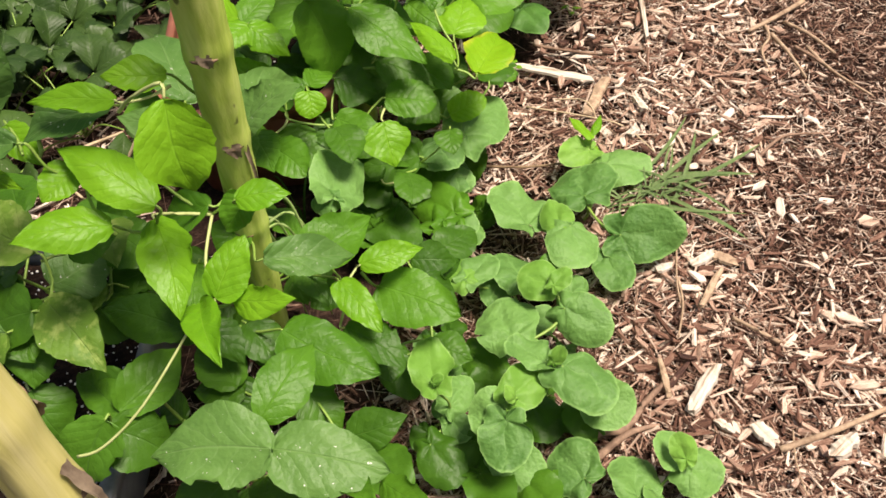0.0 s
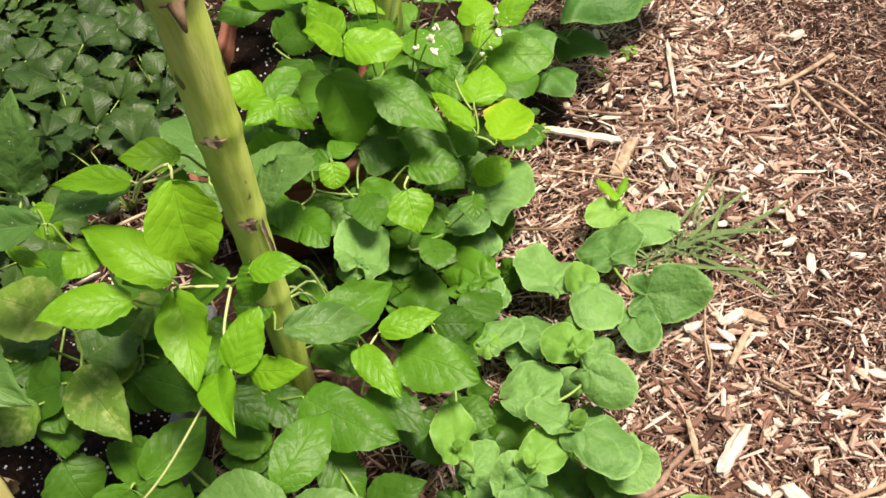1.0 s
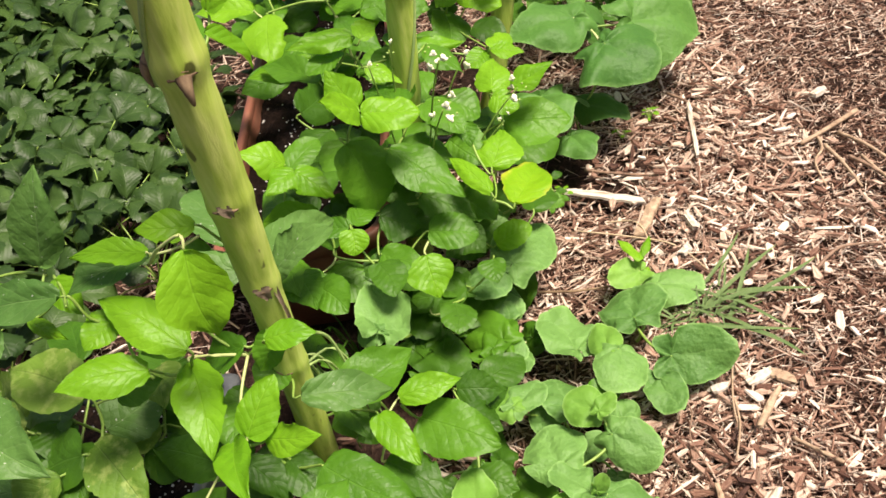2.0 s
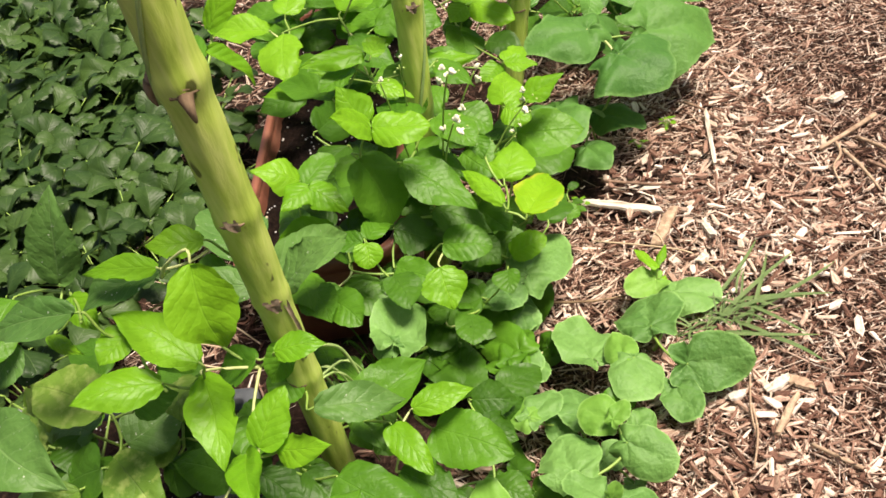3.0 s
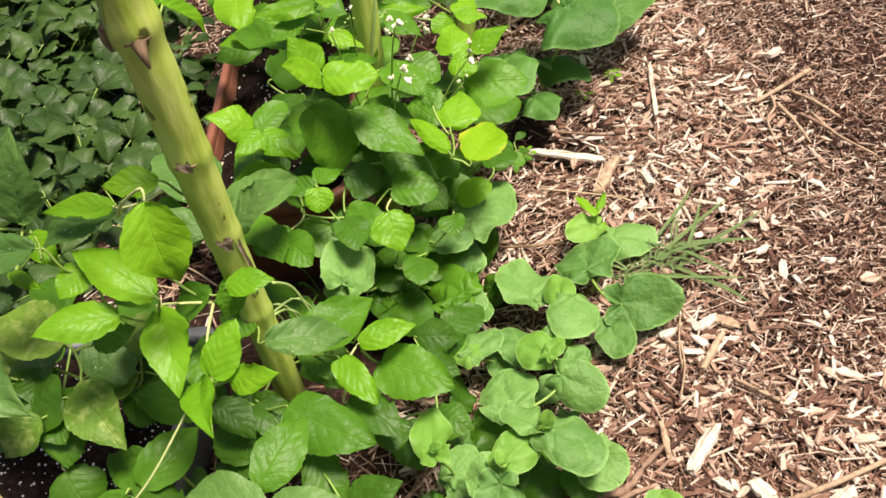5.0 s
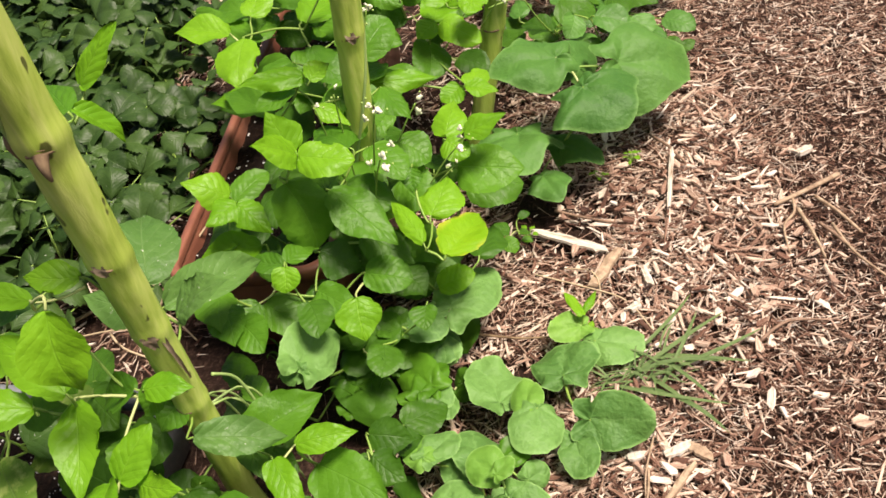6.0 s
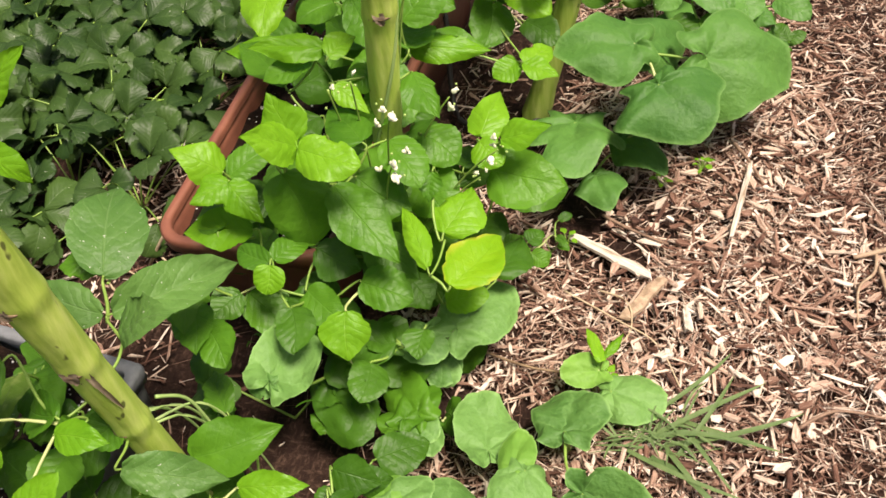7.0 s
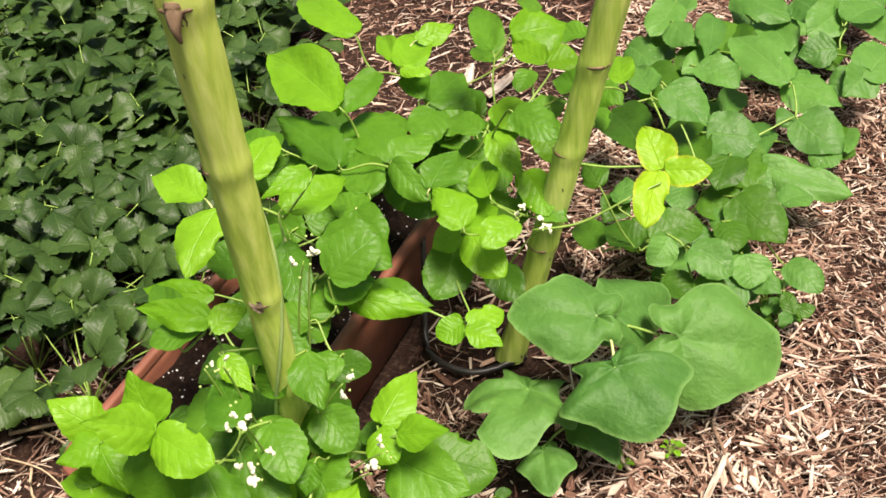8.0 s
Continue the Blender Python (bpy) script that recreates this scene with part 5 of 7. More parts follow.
leaf(b_plant, "d", "1", (-0.113, 1.275, 0.234), (-0.189, 1.258, 0.231), 0.061)
leaf(b_plant, "d", "1", (-0.089, 1.369, 0.229), (-0.046, 1.419, 0.218), 0.054)
leaf(b_plant, "d", "1", (-0.024, 1.245, 0.258), (-0.041, 1.192, 0.251), 0.051)
leaf(b_plant, "d", "1", (-0.199, 1.480, 0.234), (-0.190, 1.410, 0.224), 0.059)
leaf(b_plant, "d", "1", (-0.161, 1.421, 0.269), (-0.130, 1.483, 0.260), 0.056)
leaf(b_plant, "d", "1", (0.030, 1.156, 0.296), (0.052, 1.115, 0.286), 0.042)
leaf(b_plant, "d", "1", (-0.104, 1.335, 0.244), (-0.088, 1.281, 0.234), 0.049)
leaf(b_plant, "d", "0", (-0.056, 1.043, 0.228), (-0.045, 0.976, 0.219), 0.049)
leaf(b_plant, "d", "0", (-0.086, 0.907, 0.242), (-0.125, 0.995, 0.233), 0.048)
leaf(b_plant, "d", "0", (-0.058, 0.987, 0.217), (-0.121, 0.972, 0.214), 0.058)
leaf(b_plant, "d", "0", (-0.089, 1.170, 0.230), (-0.045, 1.265, 0.216), 0.068)
leaf(b_plant, "d", "1", (-0.073, 0.823, 0.257), (-0.059, 0.758, 0.250), 0.053)
leaf(b_plant, "d", "1", (-0.065, 0.798, 0.253), (-0.040, 0.741, 0.244), 0.049)
leaf(b_plant, "d", "0", (-0.049, 1.143, 0.210), (-0.087, 1.090, 0.206), 0.057)

s_plant = thing("squash_plant", "squash plant with broad grey-green leaves on wood chips", "plant", (0.316, 1.309, 0.000))
leaf(s_plant, "s", "s", (0.424, 1.370, 0.155), (0.546, 1.412, 0.110), 0.145, 0, -1, 0.12)
leaf(s_plant, "s", "s", (0.367, 1.284, 0.175), (0.425, 1.222, 0.155), 0.148, 0, -1, 0.12)
leaf(s_plant, "s", "s", (0.340, 1.370, 0.170), (0.382, 1.455, 0.130), 0.110, 0, -1, 0.12)
leaf(s_plant, "s", "s", (0.329, 1.336, 0.200), (0.232, 1.302, 0.215), 0.110, 0, -1, 0.12)
leaf(s_plant, "s", "s", (0.258, 1.273, 0.110), (0.265, 1.171, 0.125), 0.132, 0, -1, 0.12)
leaf(s_plant, "s", "s", (0.320, 1.279, 0.080), (0.385, 1.228, 0.080), 0.055, 0, -1, 0.12)
leaf(s_plant, "s", "s", (0.292, 1.224, 0.060), (0.316, 1.173, 0.060), 0.065, 0, -1, 0.12)

c_plant = thing("bean_plant", "bright climbing bean plant in the far end of a terracotta planter", "plant", (0.010, 1.444, 0.120), "bean plants")
leaf(c_plant, "d", "1", (-0.080, 1.511, 0.300), (0.039, 1.446, 0.300), 0.071, 0, -1, 0.12)
leaf(c_plant, "d", "1", (-0.031, 1.393, 0.320), (-0.164, 1.457, 0.330), 0.065, 0, -1, 0.12)
leaf(c_plant, "d", "1", (-0.042, 1.472, 0.300), (-0.041, 1.396, 0.280), 0.065, 0, -1, 0.12)
leaf(c_plant, "d", "2", (0.161, 1.454, 0.360), (0.216, 1.414, 0.330), 0.042, 0, -1, 0.12)
leaf(c_plant, "d", "2", (0.205, 1.519, 0.340), (0.237, 1.476, 0.310), 0.048, 0, -1, 0.12)
leaf(c_plant, "d", "2", (0.143, 1.589, 0.420), (0.206, 1.631, 0.420), 0.090, 0, -1, 0.12)
leaf(c_plant, "d", "2", (0.155, 1.349, 0.280), (0.126, 1.325, 0.270), 0.042, 0, -1, 0.12)
leaf(c_plant, "d", "2", (0.153, 1.354, 0.280), (0.154, 1.433, 0.290), 0.059, 0, -1, 0.12)
leaf(c_plant, "d", "2", (0.164, 1.355, 0.280), (0.224, 1.314, 0.260), 0.051, 0, -1, 0.12)
leaf(c_plant, "b", "1", (0.064, 1.246, 0.250), (0.152, 1.262, 0.240), 0.049, 0, -1, 0.12)
leaf(c_plant, "d", "2", (-0.058, 1.461, 0.360), (-0.219, 1.543, 0.380), 0.094, 0, -1, 0.12)
leaf(c_plant, "d", "2", (-0.086, 1.576, 0.400), (-0.210, 1.644, 0.410), 0.061)
leaf(c_plant, "d", "1", (-0.056, 1.566, 0.350), (-0.070, 1.470, 0.340), 0.044)
leaf(c_plant, "d", "1", (0.047, 1.406, 0.333), (0.075, 1.466, 0.335), 0.048)
leaf(c_plant, "d", "1", (0.045, 1.402, 0.333), (0.107, 1.369, 0.308), 0.039)
leaf(c_plant, "d", "1", (0.106, 1.379, 0.318), (0.117, 1.448, 0.330), 0.057)
leaf(c_plant, "d", "2", (-0.057, 1.623, 0.330), (-0.123, 1.699, 0.330), 0.036)
leaf(c_plant, "d", "2", (-0.037, 1.612, 0.330), (-0.068, 1.716, 0.330), 0.057)
leaf(c_plant, "d", "2", (-0.042, 1.608, 0.330), (0.005, 1.614, 0.330), 0.024)
leaf(c_plant, "d", "2", (-0.044, 1.673, 0.340), (-0.006, 1.727, 0.340), 0.039)
leaf(c_plant, "d", "1", (-0.053, 1.639, 0.300), (-0.008, 1.606, 0.290), 0.045)
leaf(c_plant, "d", "2", (0.184, 1.306, 0.334), (0.129, 1.345, 0.350), 0.056)
leaf(c_plant, "d", "2", (0.185, 1.270, 0.214), (0.158, 1.244, 0.206), 0.039)
leaf(c_plant, "d", "2", (0.195, 1.260, 0.222), (0.227, 1.297, 0.221), 0.037)
leaf(c_plant, "d", "2", (0.196, 1.257, 0.222), (0.244, 1.250, 0.210), 0.037)
leaf(c_plant, "d", "1", (0.135, 1.362, 0.242), (0.136, 1.292, 0.217), 0.064)
leaf(c_plant, "d", "0", (0.172, 1.388, 0.190), (0.223, 1.359, 0.176), 0.048)
leaf(c_plant, "d", "1", (0.209, 1.420, 0.420), (0.271, 1.398, 0.410), 0.044)
leaf(c_plant, "d", "2", (0.207, 1.444, 0.315), (0.252, 1.399, 0.290), 0.046)
leaf(c_plant, "d", "2", (0.222, 1.502, 0.440), (0.166, 1.534, 0.440), 0.036)
leaf(c_plant, "d", "2", (0.224, 1.502, 0.440), (0.260, 1.515, 0.440), 0.040)
leaf(c_plant, "d", "1", (0.121, 1.573, 0.400), (0.057, 1.664, 0.410), 0.044)
leaf(c_plant, "d", "3", (0.368, 1.484, 0.319), (0.333, 1.523, 0.350), 0.049)
leaf(c_plant, "d", "3", (0.365, 1.481, 0.319), (0.371, 1.407, 0.293), 0.044)
leaf(c_plant, "d", "3", (0.372, 1.485, 0.319), (0.427, 1.499, 0.319), 0.041)
leaf(c_plant, "d", "2", (0.317, 1.507, 0.420), (0.295, 1.567, 0.420), 0.036)
leaf(c_plant, "d", "1", (0.042, 1.561, 0.261), (0.028, 1.682, 0.260), 0.054)
leaf(c_plant, "d", "1", (0.064, 1.634, 0.250), (0.008, 1.694, 0.250), 0.039)
leaf(c_plant, "d", "1", (-0.035, 1.633, 0.240), (0.032, 1.557, 0.243), 0.053)
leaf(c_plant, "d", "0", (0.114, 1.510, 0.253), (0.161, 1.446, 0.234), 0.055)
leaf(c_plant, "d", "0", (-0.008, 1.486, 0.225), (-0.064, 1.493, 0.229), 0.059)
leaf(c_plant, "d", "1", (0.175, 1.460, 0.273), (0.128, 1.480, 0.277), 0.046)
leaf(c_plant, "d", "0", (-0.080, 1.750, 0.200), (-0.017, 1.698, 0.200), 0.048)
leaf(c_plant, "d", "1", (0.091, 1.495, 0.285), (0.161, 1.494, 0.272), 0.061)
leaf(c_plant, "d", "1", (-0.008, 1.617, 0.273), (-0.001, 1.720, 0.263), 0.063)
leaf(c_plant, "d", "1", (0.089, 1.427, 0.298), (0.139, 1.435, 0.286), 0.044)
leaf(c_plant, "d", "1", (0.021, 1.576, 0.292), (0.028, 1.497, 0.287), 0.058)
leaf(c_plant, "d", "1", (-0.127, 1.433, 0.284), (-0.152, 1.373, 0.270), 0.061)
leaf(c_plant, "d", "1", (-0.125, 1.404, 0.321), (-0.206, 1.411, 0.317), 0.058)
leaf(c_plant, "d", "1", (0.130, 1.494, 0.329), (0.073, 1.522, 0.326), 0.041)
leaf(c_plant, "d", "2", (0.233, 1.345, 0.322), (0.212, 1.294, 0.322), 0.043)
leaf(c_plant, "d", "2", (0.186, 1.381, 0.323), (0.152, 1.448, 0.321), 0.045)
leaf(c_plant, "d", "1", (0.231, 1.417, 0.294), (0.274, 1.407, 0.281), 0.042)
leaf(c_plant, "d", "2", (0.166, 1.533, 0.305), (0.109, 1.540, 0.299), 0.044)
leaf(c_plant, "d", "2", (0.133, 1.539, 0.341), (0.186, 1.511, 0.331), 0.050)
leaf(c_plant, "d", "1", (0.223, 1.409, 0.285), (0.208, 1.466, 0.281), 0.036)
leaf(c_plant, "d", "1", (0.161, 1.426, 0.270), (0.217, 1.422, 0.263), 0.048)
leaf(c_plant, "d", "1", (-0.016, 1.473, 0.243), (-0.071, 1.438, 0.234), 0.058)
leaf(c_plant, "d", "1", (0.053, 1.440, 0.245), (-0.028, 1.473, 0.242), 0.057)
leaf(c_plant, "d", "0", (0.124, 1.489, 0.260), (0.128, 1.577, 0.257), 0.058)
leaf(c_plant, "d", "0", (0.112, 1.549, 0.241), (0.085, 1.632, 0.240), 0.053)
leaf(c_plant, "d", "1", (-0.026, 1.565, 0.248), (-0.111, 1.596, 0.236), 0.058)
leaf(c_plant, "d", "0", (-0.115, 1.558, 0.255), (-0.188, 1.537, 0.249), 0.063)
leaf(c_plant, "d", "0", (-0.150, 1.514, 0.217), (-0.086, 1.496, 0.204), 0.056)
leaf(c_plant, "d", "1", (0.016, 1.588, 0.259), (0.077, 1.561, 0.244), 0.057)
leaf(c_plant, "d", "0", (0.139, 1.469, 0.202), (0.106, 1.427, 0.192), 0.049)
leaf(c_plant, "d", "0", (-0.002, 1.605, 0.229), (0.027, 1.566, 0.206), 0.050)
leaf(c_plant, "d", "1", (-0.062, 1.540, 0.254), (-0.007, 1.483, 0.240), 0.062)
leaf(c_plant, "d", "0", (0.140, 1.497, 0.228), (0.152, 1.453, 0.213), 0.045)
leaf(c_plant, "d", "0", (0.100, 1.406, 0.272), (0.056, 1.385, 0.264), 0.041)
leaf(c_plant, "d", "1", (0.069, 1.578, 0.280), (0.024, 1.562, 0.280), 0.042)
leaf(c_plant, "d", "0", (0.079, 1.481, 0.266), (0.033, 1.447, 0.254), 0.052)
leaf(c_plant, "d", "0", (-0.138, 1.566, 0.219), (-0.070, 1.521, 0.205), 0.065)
leaf(c_plant, "d", "1", (0.199, 1.731, 0.343), (0.140, 1.739, 0.333), 0.047)
leaf(c_plant, "d", "1", (0.134, 1.669, 0.254), (0.172, 1.709, 0.244), 0.044)
leaf(c_plant, "d", "1", (0.224, 1.711, 0.282), (0.266, 1.674, 0.272), 0.047)
leaf(c_plant, "d", "1", (0.015, 1.993, 0.214), (-0.041, 2.079, 0.204), 0.046)
leaf(c_plant, "d", "1", (0.215, 1.665, 0.299), (0.155, 1.693, 0.289), 0.045)
leaf(c_plant, "d", "1", (0.173, 1.571, 0.305), (0.177, 1.536, 0.293), 0.033)
leaf(c_plant, "d", "1", (0.202, 1.766, 0.201), (0.230, 1.690, 0.209), 0.046)
leaf(c_plant, "d", "1", (0.114, 1.712, 0.286), (0.111, 1.669, 0.276), 0.038)
leaf(c_plant, "d", "1", (0.027, 1.808, 0.240), (-0.038, 1.844, 0.230), 0.043)
leaf(c_plant, "d", "1", (0.224, 1.654, 0.246), (0.191, 1.618, 0.245), 0.043)

d1_plant = thing("bean_plant", "small blue-green bean plant beside the mulch path", "plant", (0.360, 1.630, 0.000), "bean plants")
leaf(d1_plant, "d", "6", (0.394, 1.551, 0.140), (0.455, 1.534, 0.120), 0.057, 0, -1, 0.12)
leaf(d1_plant, "d", "0", (0.332, 1.575, 0.120), (0.396, 1.629, 0.120), 0.064, 0, -1, 0.12)
leaf(d1_plant, "d", "0", (0.425, 1.698, 0.120), (0.509, 1.641, 0.100), 0.081, 0, -1, 0.12)
leaf(d1_plant, "d", "0", (0.381, 1.713, 0.110), (0.444, 1.688, 0.100), 0.069, 0, -1, 0.12)
leaf(d1_plant, "d", "6", (0.288, 1.840, 0.200), (0.361, 1.803, 0.170), 0.076, 0, -1, 0.12)
leaf(d1_plant, "d", "0", (0.283, 1.602, 0.080), (0.314, 1.677, 0.080), 0.060, 0, -1, 0.12)
leaf(d1_plant, "d", "6", (0.359, 1.570, 0.137), (0.344, 1.526, 0.119), 0.046)
leaf(d1_plant, "d", "0", (0.323, 1.553, 0.123), (0.261, 1.584, 0.126), 0.056)
leaf(d1_plant, "d", "0", (0.365, 1.531, 0.100), (0.422, 1.503, 0.088), 0.051)
leaf(d1_plant, "d", "0", (0.407, 1.533, 0.099), (0.463, 1.521, 0.088), 0.043)
leaf(d1_plant, "d", "0", (0.261, 1.572, 0.205), (0.225, 1.609, 0.210), 0.043)
leaf(d1_plant, "d", "6", (0.480, 1.548, 0.044), (0.447, 1.509, 0.025), 0.056)
leaf(d1_plant, "d", "6", (0.458, 1.594, 0.106), (0.478, 1.556, 0.081), 0.059)
leaf(d1_plant, "d", "0", (0.451, 1.645, 0.054), (0.412, 1.683, 0.048), 0.043)
leaf(d1_plant, "d", "6", (0.254, 1.696, 0.077), (0.245, 1.756, 0.080), 0.048)
leaf(d1_plant, "d", "0", (0.250, 1.731, 0.057), (0.233, 1.680, 0.044), 0.054)
leaf(d1_plant, "d", "0", (0.261, 1.572, 0.093), (0.215, 1.631, 0.088), 0.051)
leaf(d1_plant, "d", "6", (0.469, 1.563, 0.080), (0.427, 1.529, 0.067), 0.055)
leaf(d1_plant, "d", "6", (0.359, 1.653, 0.082), (0.407, 1.661, 0.079), 0.045)
leaf(d1_plant, "d", "6", (0.363, 1.562, 0.072), (0.369, 1.638, 0.070), 0.057)
leaf(d1_plant, "d", "0", (0.334, 1.593, 0.045), (0.381, 1.590, 0.035), 0.047)
leaf(d1_plant, "d", "0", (0.329, 1.640, 0.069), (0.331, 1.702, 0.073), 0.051)
leaf(d1_plant, "d", "6", (0.353, 1.704, 0.070), (0.306, 1.704, 0.055), 0.045)
leaf(d1_plant, "d", "6", (0.457, 1.602, 0.073), (0.414, 1.622, 0.066), 0.041)
leaf(d1_plant, "d", "6", (0.398, 1.702, 0.052), (0.449, 1.695, 0.042), 0.053)

d2_plant = thing("bean_plant", "spreading blue-green bean plant on the mulch edge", "plant", (0.464, 1.786, 0.000), "bean plants")
leaf(d2_plant, "d", "6", (0.356, 1.819, 0.140), (0.438, 1.838, 0.130), 0.092, 0, -1, 0.12)
leaf(d2_plant, "d", "6", (0.480, 1.899, 0.130), (0.555, 1.855, 0.110), 0.082, 0, -1, 0.12)
leaf(d2_plant, "d", "6", (0.437, 1.812, 0.100), (0.582, 1.801, 0.080), 0.060, 0, -1, 0.12)
leaf(d2_plant, "d", "6", (0.515, 1.619, 0.080), (0.568, 1.589, 0.070), 0.048, 0, -1, 0.12)
leaf(d2_plant, "d", "6", (0.475, 1.600, 0.080), (0.519, 1.568, 0.070), 0.046, 0, -1, 0.12)
leaf(d2_plant, "d", "6", (0.476, 1.920, 0.120), (0.450, 1.892, 0.120), 0.042)
leaf(d2_plant, "d", "6", (0.445, 2.031, 0.120), (0.541, 1.979, 0.110), 0.087)
leaf(d2_plant, "d", "6", (0.453, 1.988, 0.140), (0.337, 2.099, 0.150), 0.074)
leaf(d2_plant, "d", "6", (0.300, 2.003, 0.140), (0.377, 1.975, 0.130), 0.061)
leaf(d2_plant, "d", "0", (0.399, 1.841, 0.116), (0.442, 1.747, 0.106), 0.082)
leaf(d2_plant, "d", "0", (0.537, 1.551, 0.052), (0.521, 1.579, 0.067), 0.023)
leaf(d2_plant, "d", "0", (0.539, 1.557, 0.053), (0.564, 1.570, 0.057), 0.022)
leaf(d2_plant, "d", "6", (0.537, 1.549, 0.052), (0.523, 1.526, 0.051), 0.021)

d3_plant = thing("bean_plant", "distant low bean plant on wood chips", "plant", (0.378, 2.046, 0.000), "bean plants")
leaf(d3_plant, "d", "6", (0.572, 2.069, 0.120), (0.538, 2.012, 0.110), 0.071)
leaf(d3_plant, "d", "6", (0.561, 2.052, 0.120), (0.591, 2.158, 0.120), 0.080)
leaf(d3_plant, "d", "6", (0.228, 2.122, 0.150), (0.289, 2.064, 0.140), 0.062)
leaf(d3_plant, "d", "6", (0.293, 2.155, 0.150), (0.309, 2.029, 0.140), 0.055)
leaf(d3_plant, "d", "6", (0.216, 2.193, 0.150), (0.196, 2.089, 0.140), 0.069)
leaf(d3_plant, "d", "6", (0.312, 2.273, 0.140), (0.420, 2.211, 0.130), 0.077)
leaf(d3_plant, "d", "6", (0.421, 2.259, 0.140), (0.487, 2.207, 0.130), 0.075)
leaf(d3_plant, "d", "6", (0.498, 2.253, 0.140), (0.456, 2.162, 0.130), 0.074)
leaf(d3_plant, "d", "6", (0.515, 2.195, 0.140), (0.570, 2.266, 0.140), 0.075)
leaf(d3_plant, "d", "6", (0.539, 2.256, 0.120), (0.583, 2.185, 0.120), 0.075)
leaf(d3_plant, "d", "6", (0.368, 2.239, 0.100), (0.432, 2.150, 0.100), 0.074)
leaf(d3_plant, "d", "6", (0.316, 2.092, 0.120), (0.276, 2.008, 0.120), 0.057)
leaf(d3_plant, "d", "0", (0.208, 2.046, 0.100), (0.280, 1.952, 0.100), 0.089)
leaf(d3_plant, "d", "0", (0.445, 2.207, 0.080), (0.512, 2.143, 0.080), 0.086)
leaf(d3_plant, "d", "0", (0.282, 1.868, 0.100), (0.371, 1.759, 0.127), 0.081)
leaf(d3_plant, "d", "0", (0.180, 1.894, 0.100), (0.264, 1.773, 0.130), 0.082)
leaf(d3_plant, "d", "6", (0.400, 2.214, 0.092), (0.436, 2.139, 0.082), 0.068)
leaf(d3_plant, "d", "0", (0.249, 2.059, 0.114), (0.324, 2.069, 0.104), 0.073)
leaf(d3_plant, "d", "0", (0.578, 2.050, 0.101), (0.517, 2.104, 0.091), 0.067)
leaf(d3_plant, "d", "6", (0.156, 2.096, 0.110), (0.228, 2.054, 0.100), 0.070)
leaf(d3_plant, "d", "6", (0.408, 1.925, 0.092), (0.449, 1.821, 0.116), 0.060)
leaf(d3_plant, "d", "0", (0.552, 2.327, 0.062), (0.506, 2.431, 0.052), 0.069)
leaf(d3_plant, "d", "6", (0.540, 1.868, 0.109), (0.517, 1.830, 0.095), 0.050)
leaf(d3_plant, "d", "6", (0.332, 2.344, 0.078), (0.318, 2.258, 0.068), 0.071)
leaf(d3_plant, "d", "6", (0.474, 2.258, 0.130), (0.526, 2.290, 0.120), 0.059)
leaf(d3_plant, "d", "6", (0.416, 1.786, 0.085), (0.466, 1.764, 0.072), 0.058)
leaf(d3_plant, "d", "6", (0.354, 1.986, 0.067), (0.370, 2.071, 0.057), 0.052)
leaf(d3_plant, "d", "6", (0.315, 1.987, 0.064), (0.283, 1.875, 0.095), 0.071)
leaf(d3_plant, "d", "6", (0.484, 2.046, 0.098), (0.421, 2.066, 0.088), 0.062)
leaf(d3_plant, "d", "6", (0.279, 2.054, 0.063), (0.192, 2.077, 0.053), 0.076)
leaf(d3_plant, "d", "6", (0.244, 2.026, 0.059), (0.301, 2.039, 0.049), 0.056)
leaf(d3_plant, "d", "6", (0.334, 2.197, 0.075), (0.282, 2.129, 0.065), 0.081)
leaf(d3_plant, "d", "6", (0.431, 2.378, 0.052), (0.387, 2.316, 0.042), 0.074)
leaf(d3_plant, "d", "6", (0.273, 2.043, 0.059), (0.259, 1.979, 0.049), 0.057)
leaf(d3_plant, "d", "0", (0.177, 2.132, 0.102), (0.233, 2.130, 0.092), 0.054)
leaf(d3_plant, "d", "0", (0.435, 1.766, 0.083), (0.491, 1.822, 0.078), 0.068)
leaf(d3_plant, "d", "0", (0.525, 1.866, 0.104), (0.567, 1.972, 0.055), 0.059)
leaf(d3_plant, "d", "6", (0.240, 1.933, 0.124), (0.188, 2.024, 0.114), 0.057)
leaf(d3_plant, "d", "0", (0.424, 1.632, 0.126), (0.453, 1.586, 0.121), 0.049)
leaf(d3_plant, "d", "6", (0.340, 1.744, 0.092), (0.346, 1.689, 0.078), 0.057)
leaf(d3_plant, "d", "6", (0.549, 2.290, 0.116), (0.539, 2.413, 0.106), 0.064)
leaf(d3_plant, "d", "6", (0.438, 1.690, 0.100), (0.418, 1.634, 0.086), 0.060)
leaf(d3_plant, "d", "6", (0.561, 2.055, 0.116), (0.511, 2.033, 0.106), 0.060)
leaf(d3_plant, "d", "6", (0.219, 2.259, 0.097), (0.156, 2.353, 0.087), 0.062)
leaf(d3_plant, "d", "0", (0.207, 2.058, 0.091), (0.219, 2.157, 0.081), 0.057)
leaf(d3_plant, "d", "6", (0.524, 1.997, 0.056), (0.560, 1.890, 0.089), 0.056)
leaf(d3_plant, "d", "6", (0.487, 1.731, 0.095), (0.526, 1.770, 0.089), 0.047)
leaf(d3_plant, "d", "0", (0.357, 2.126, 0.101), (0.278, 2.214, 0.091), 0.077)
leaf(d3_plant, "d", "0", (0.404, 1.753, 0.151), (0.402, 1.689, 0.135), 0.063)
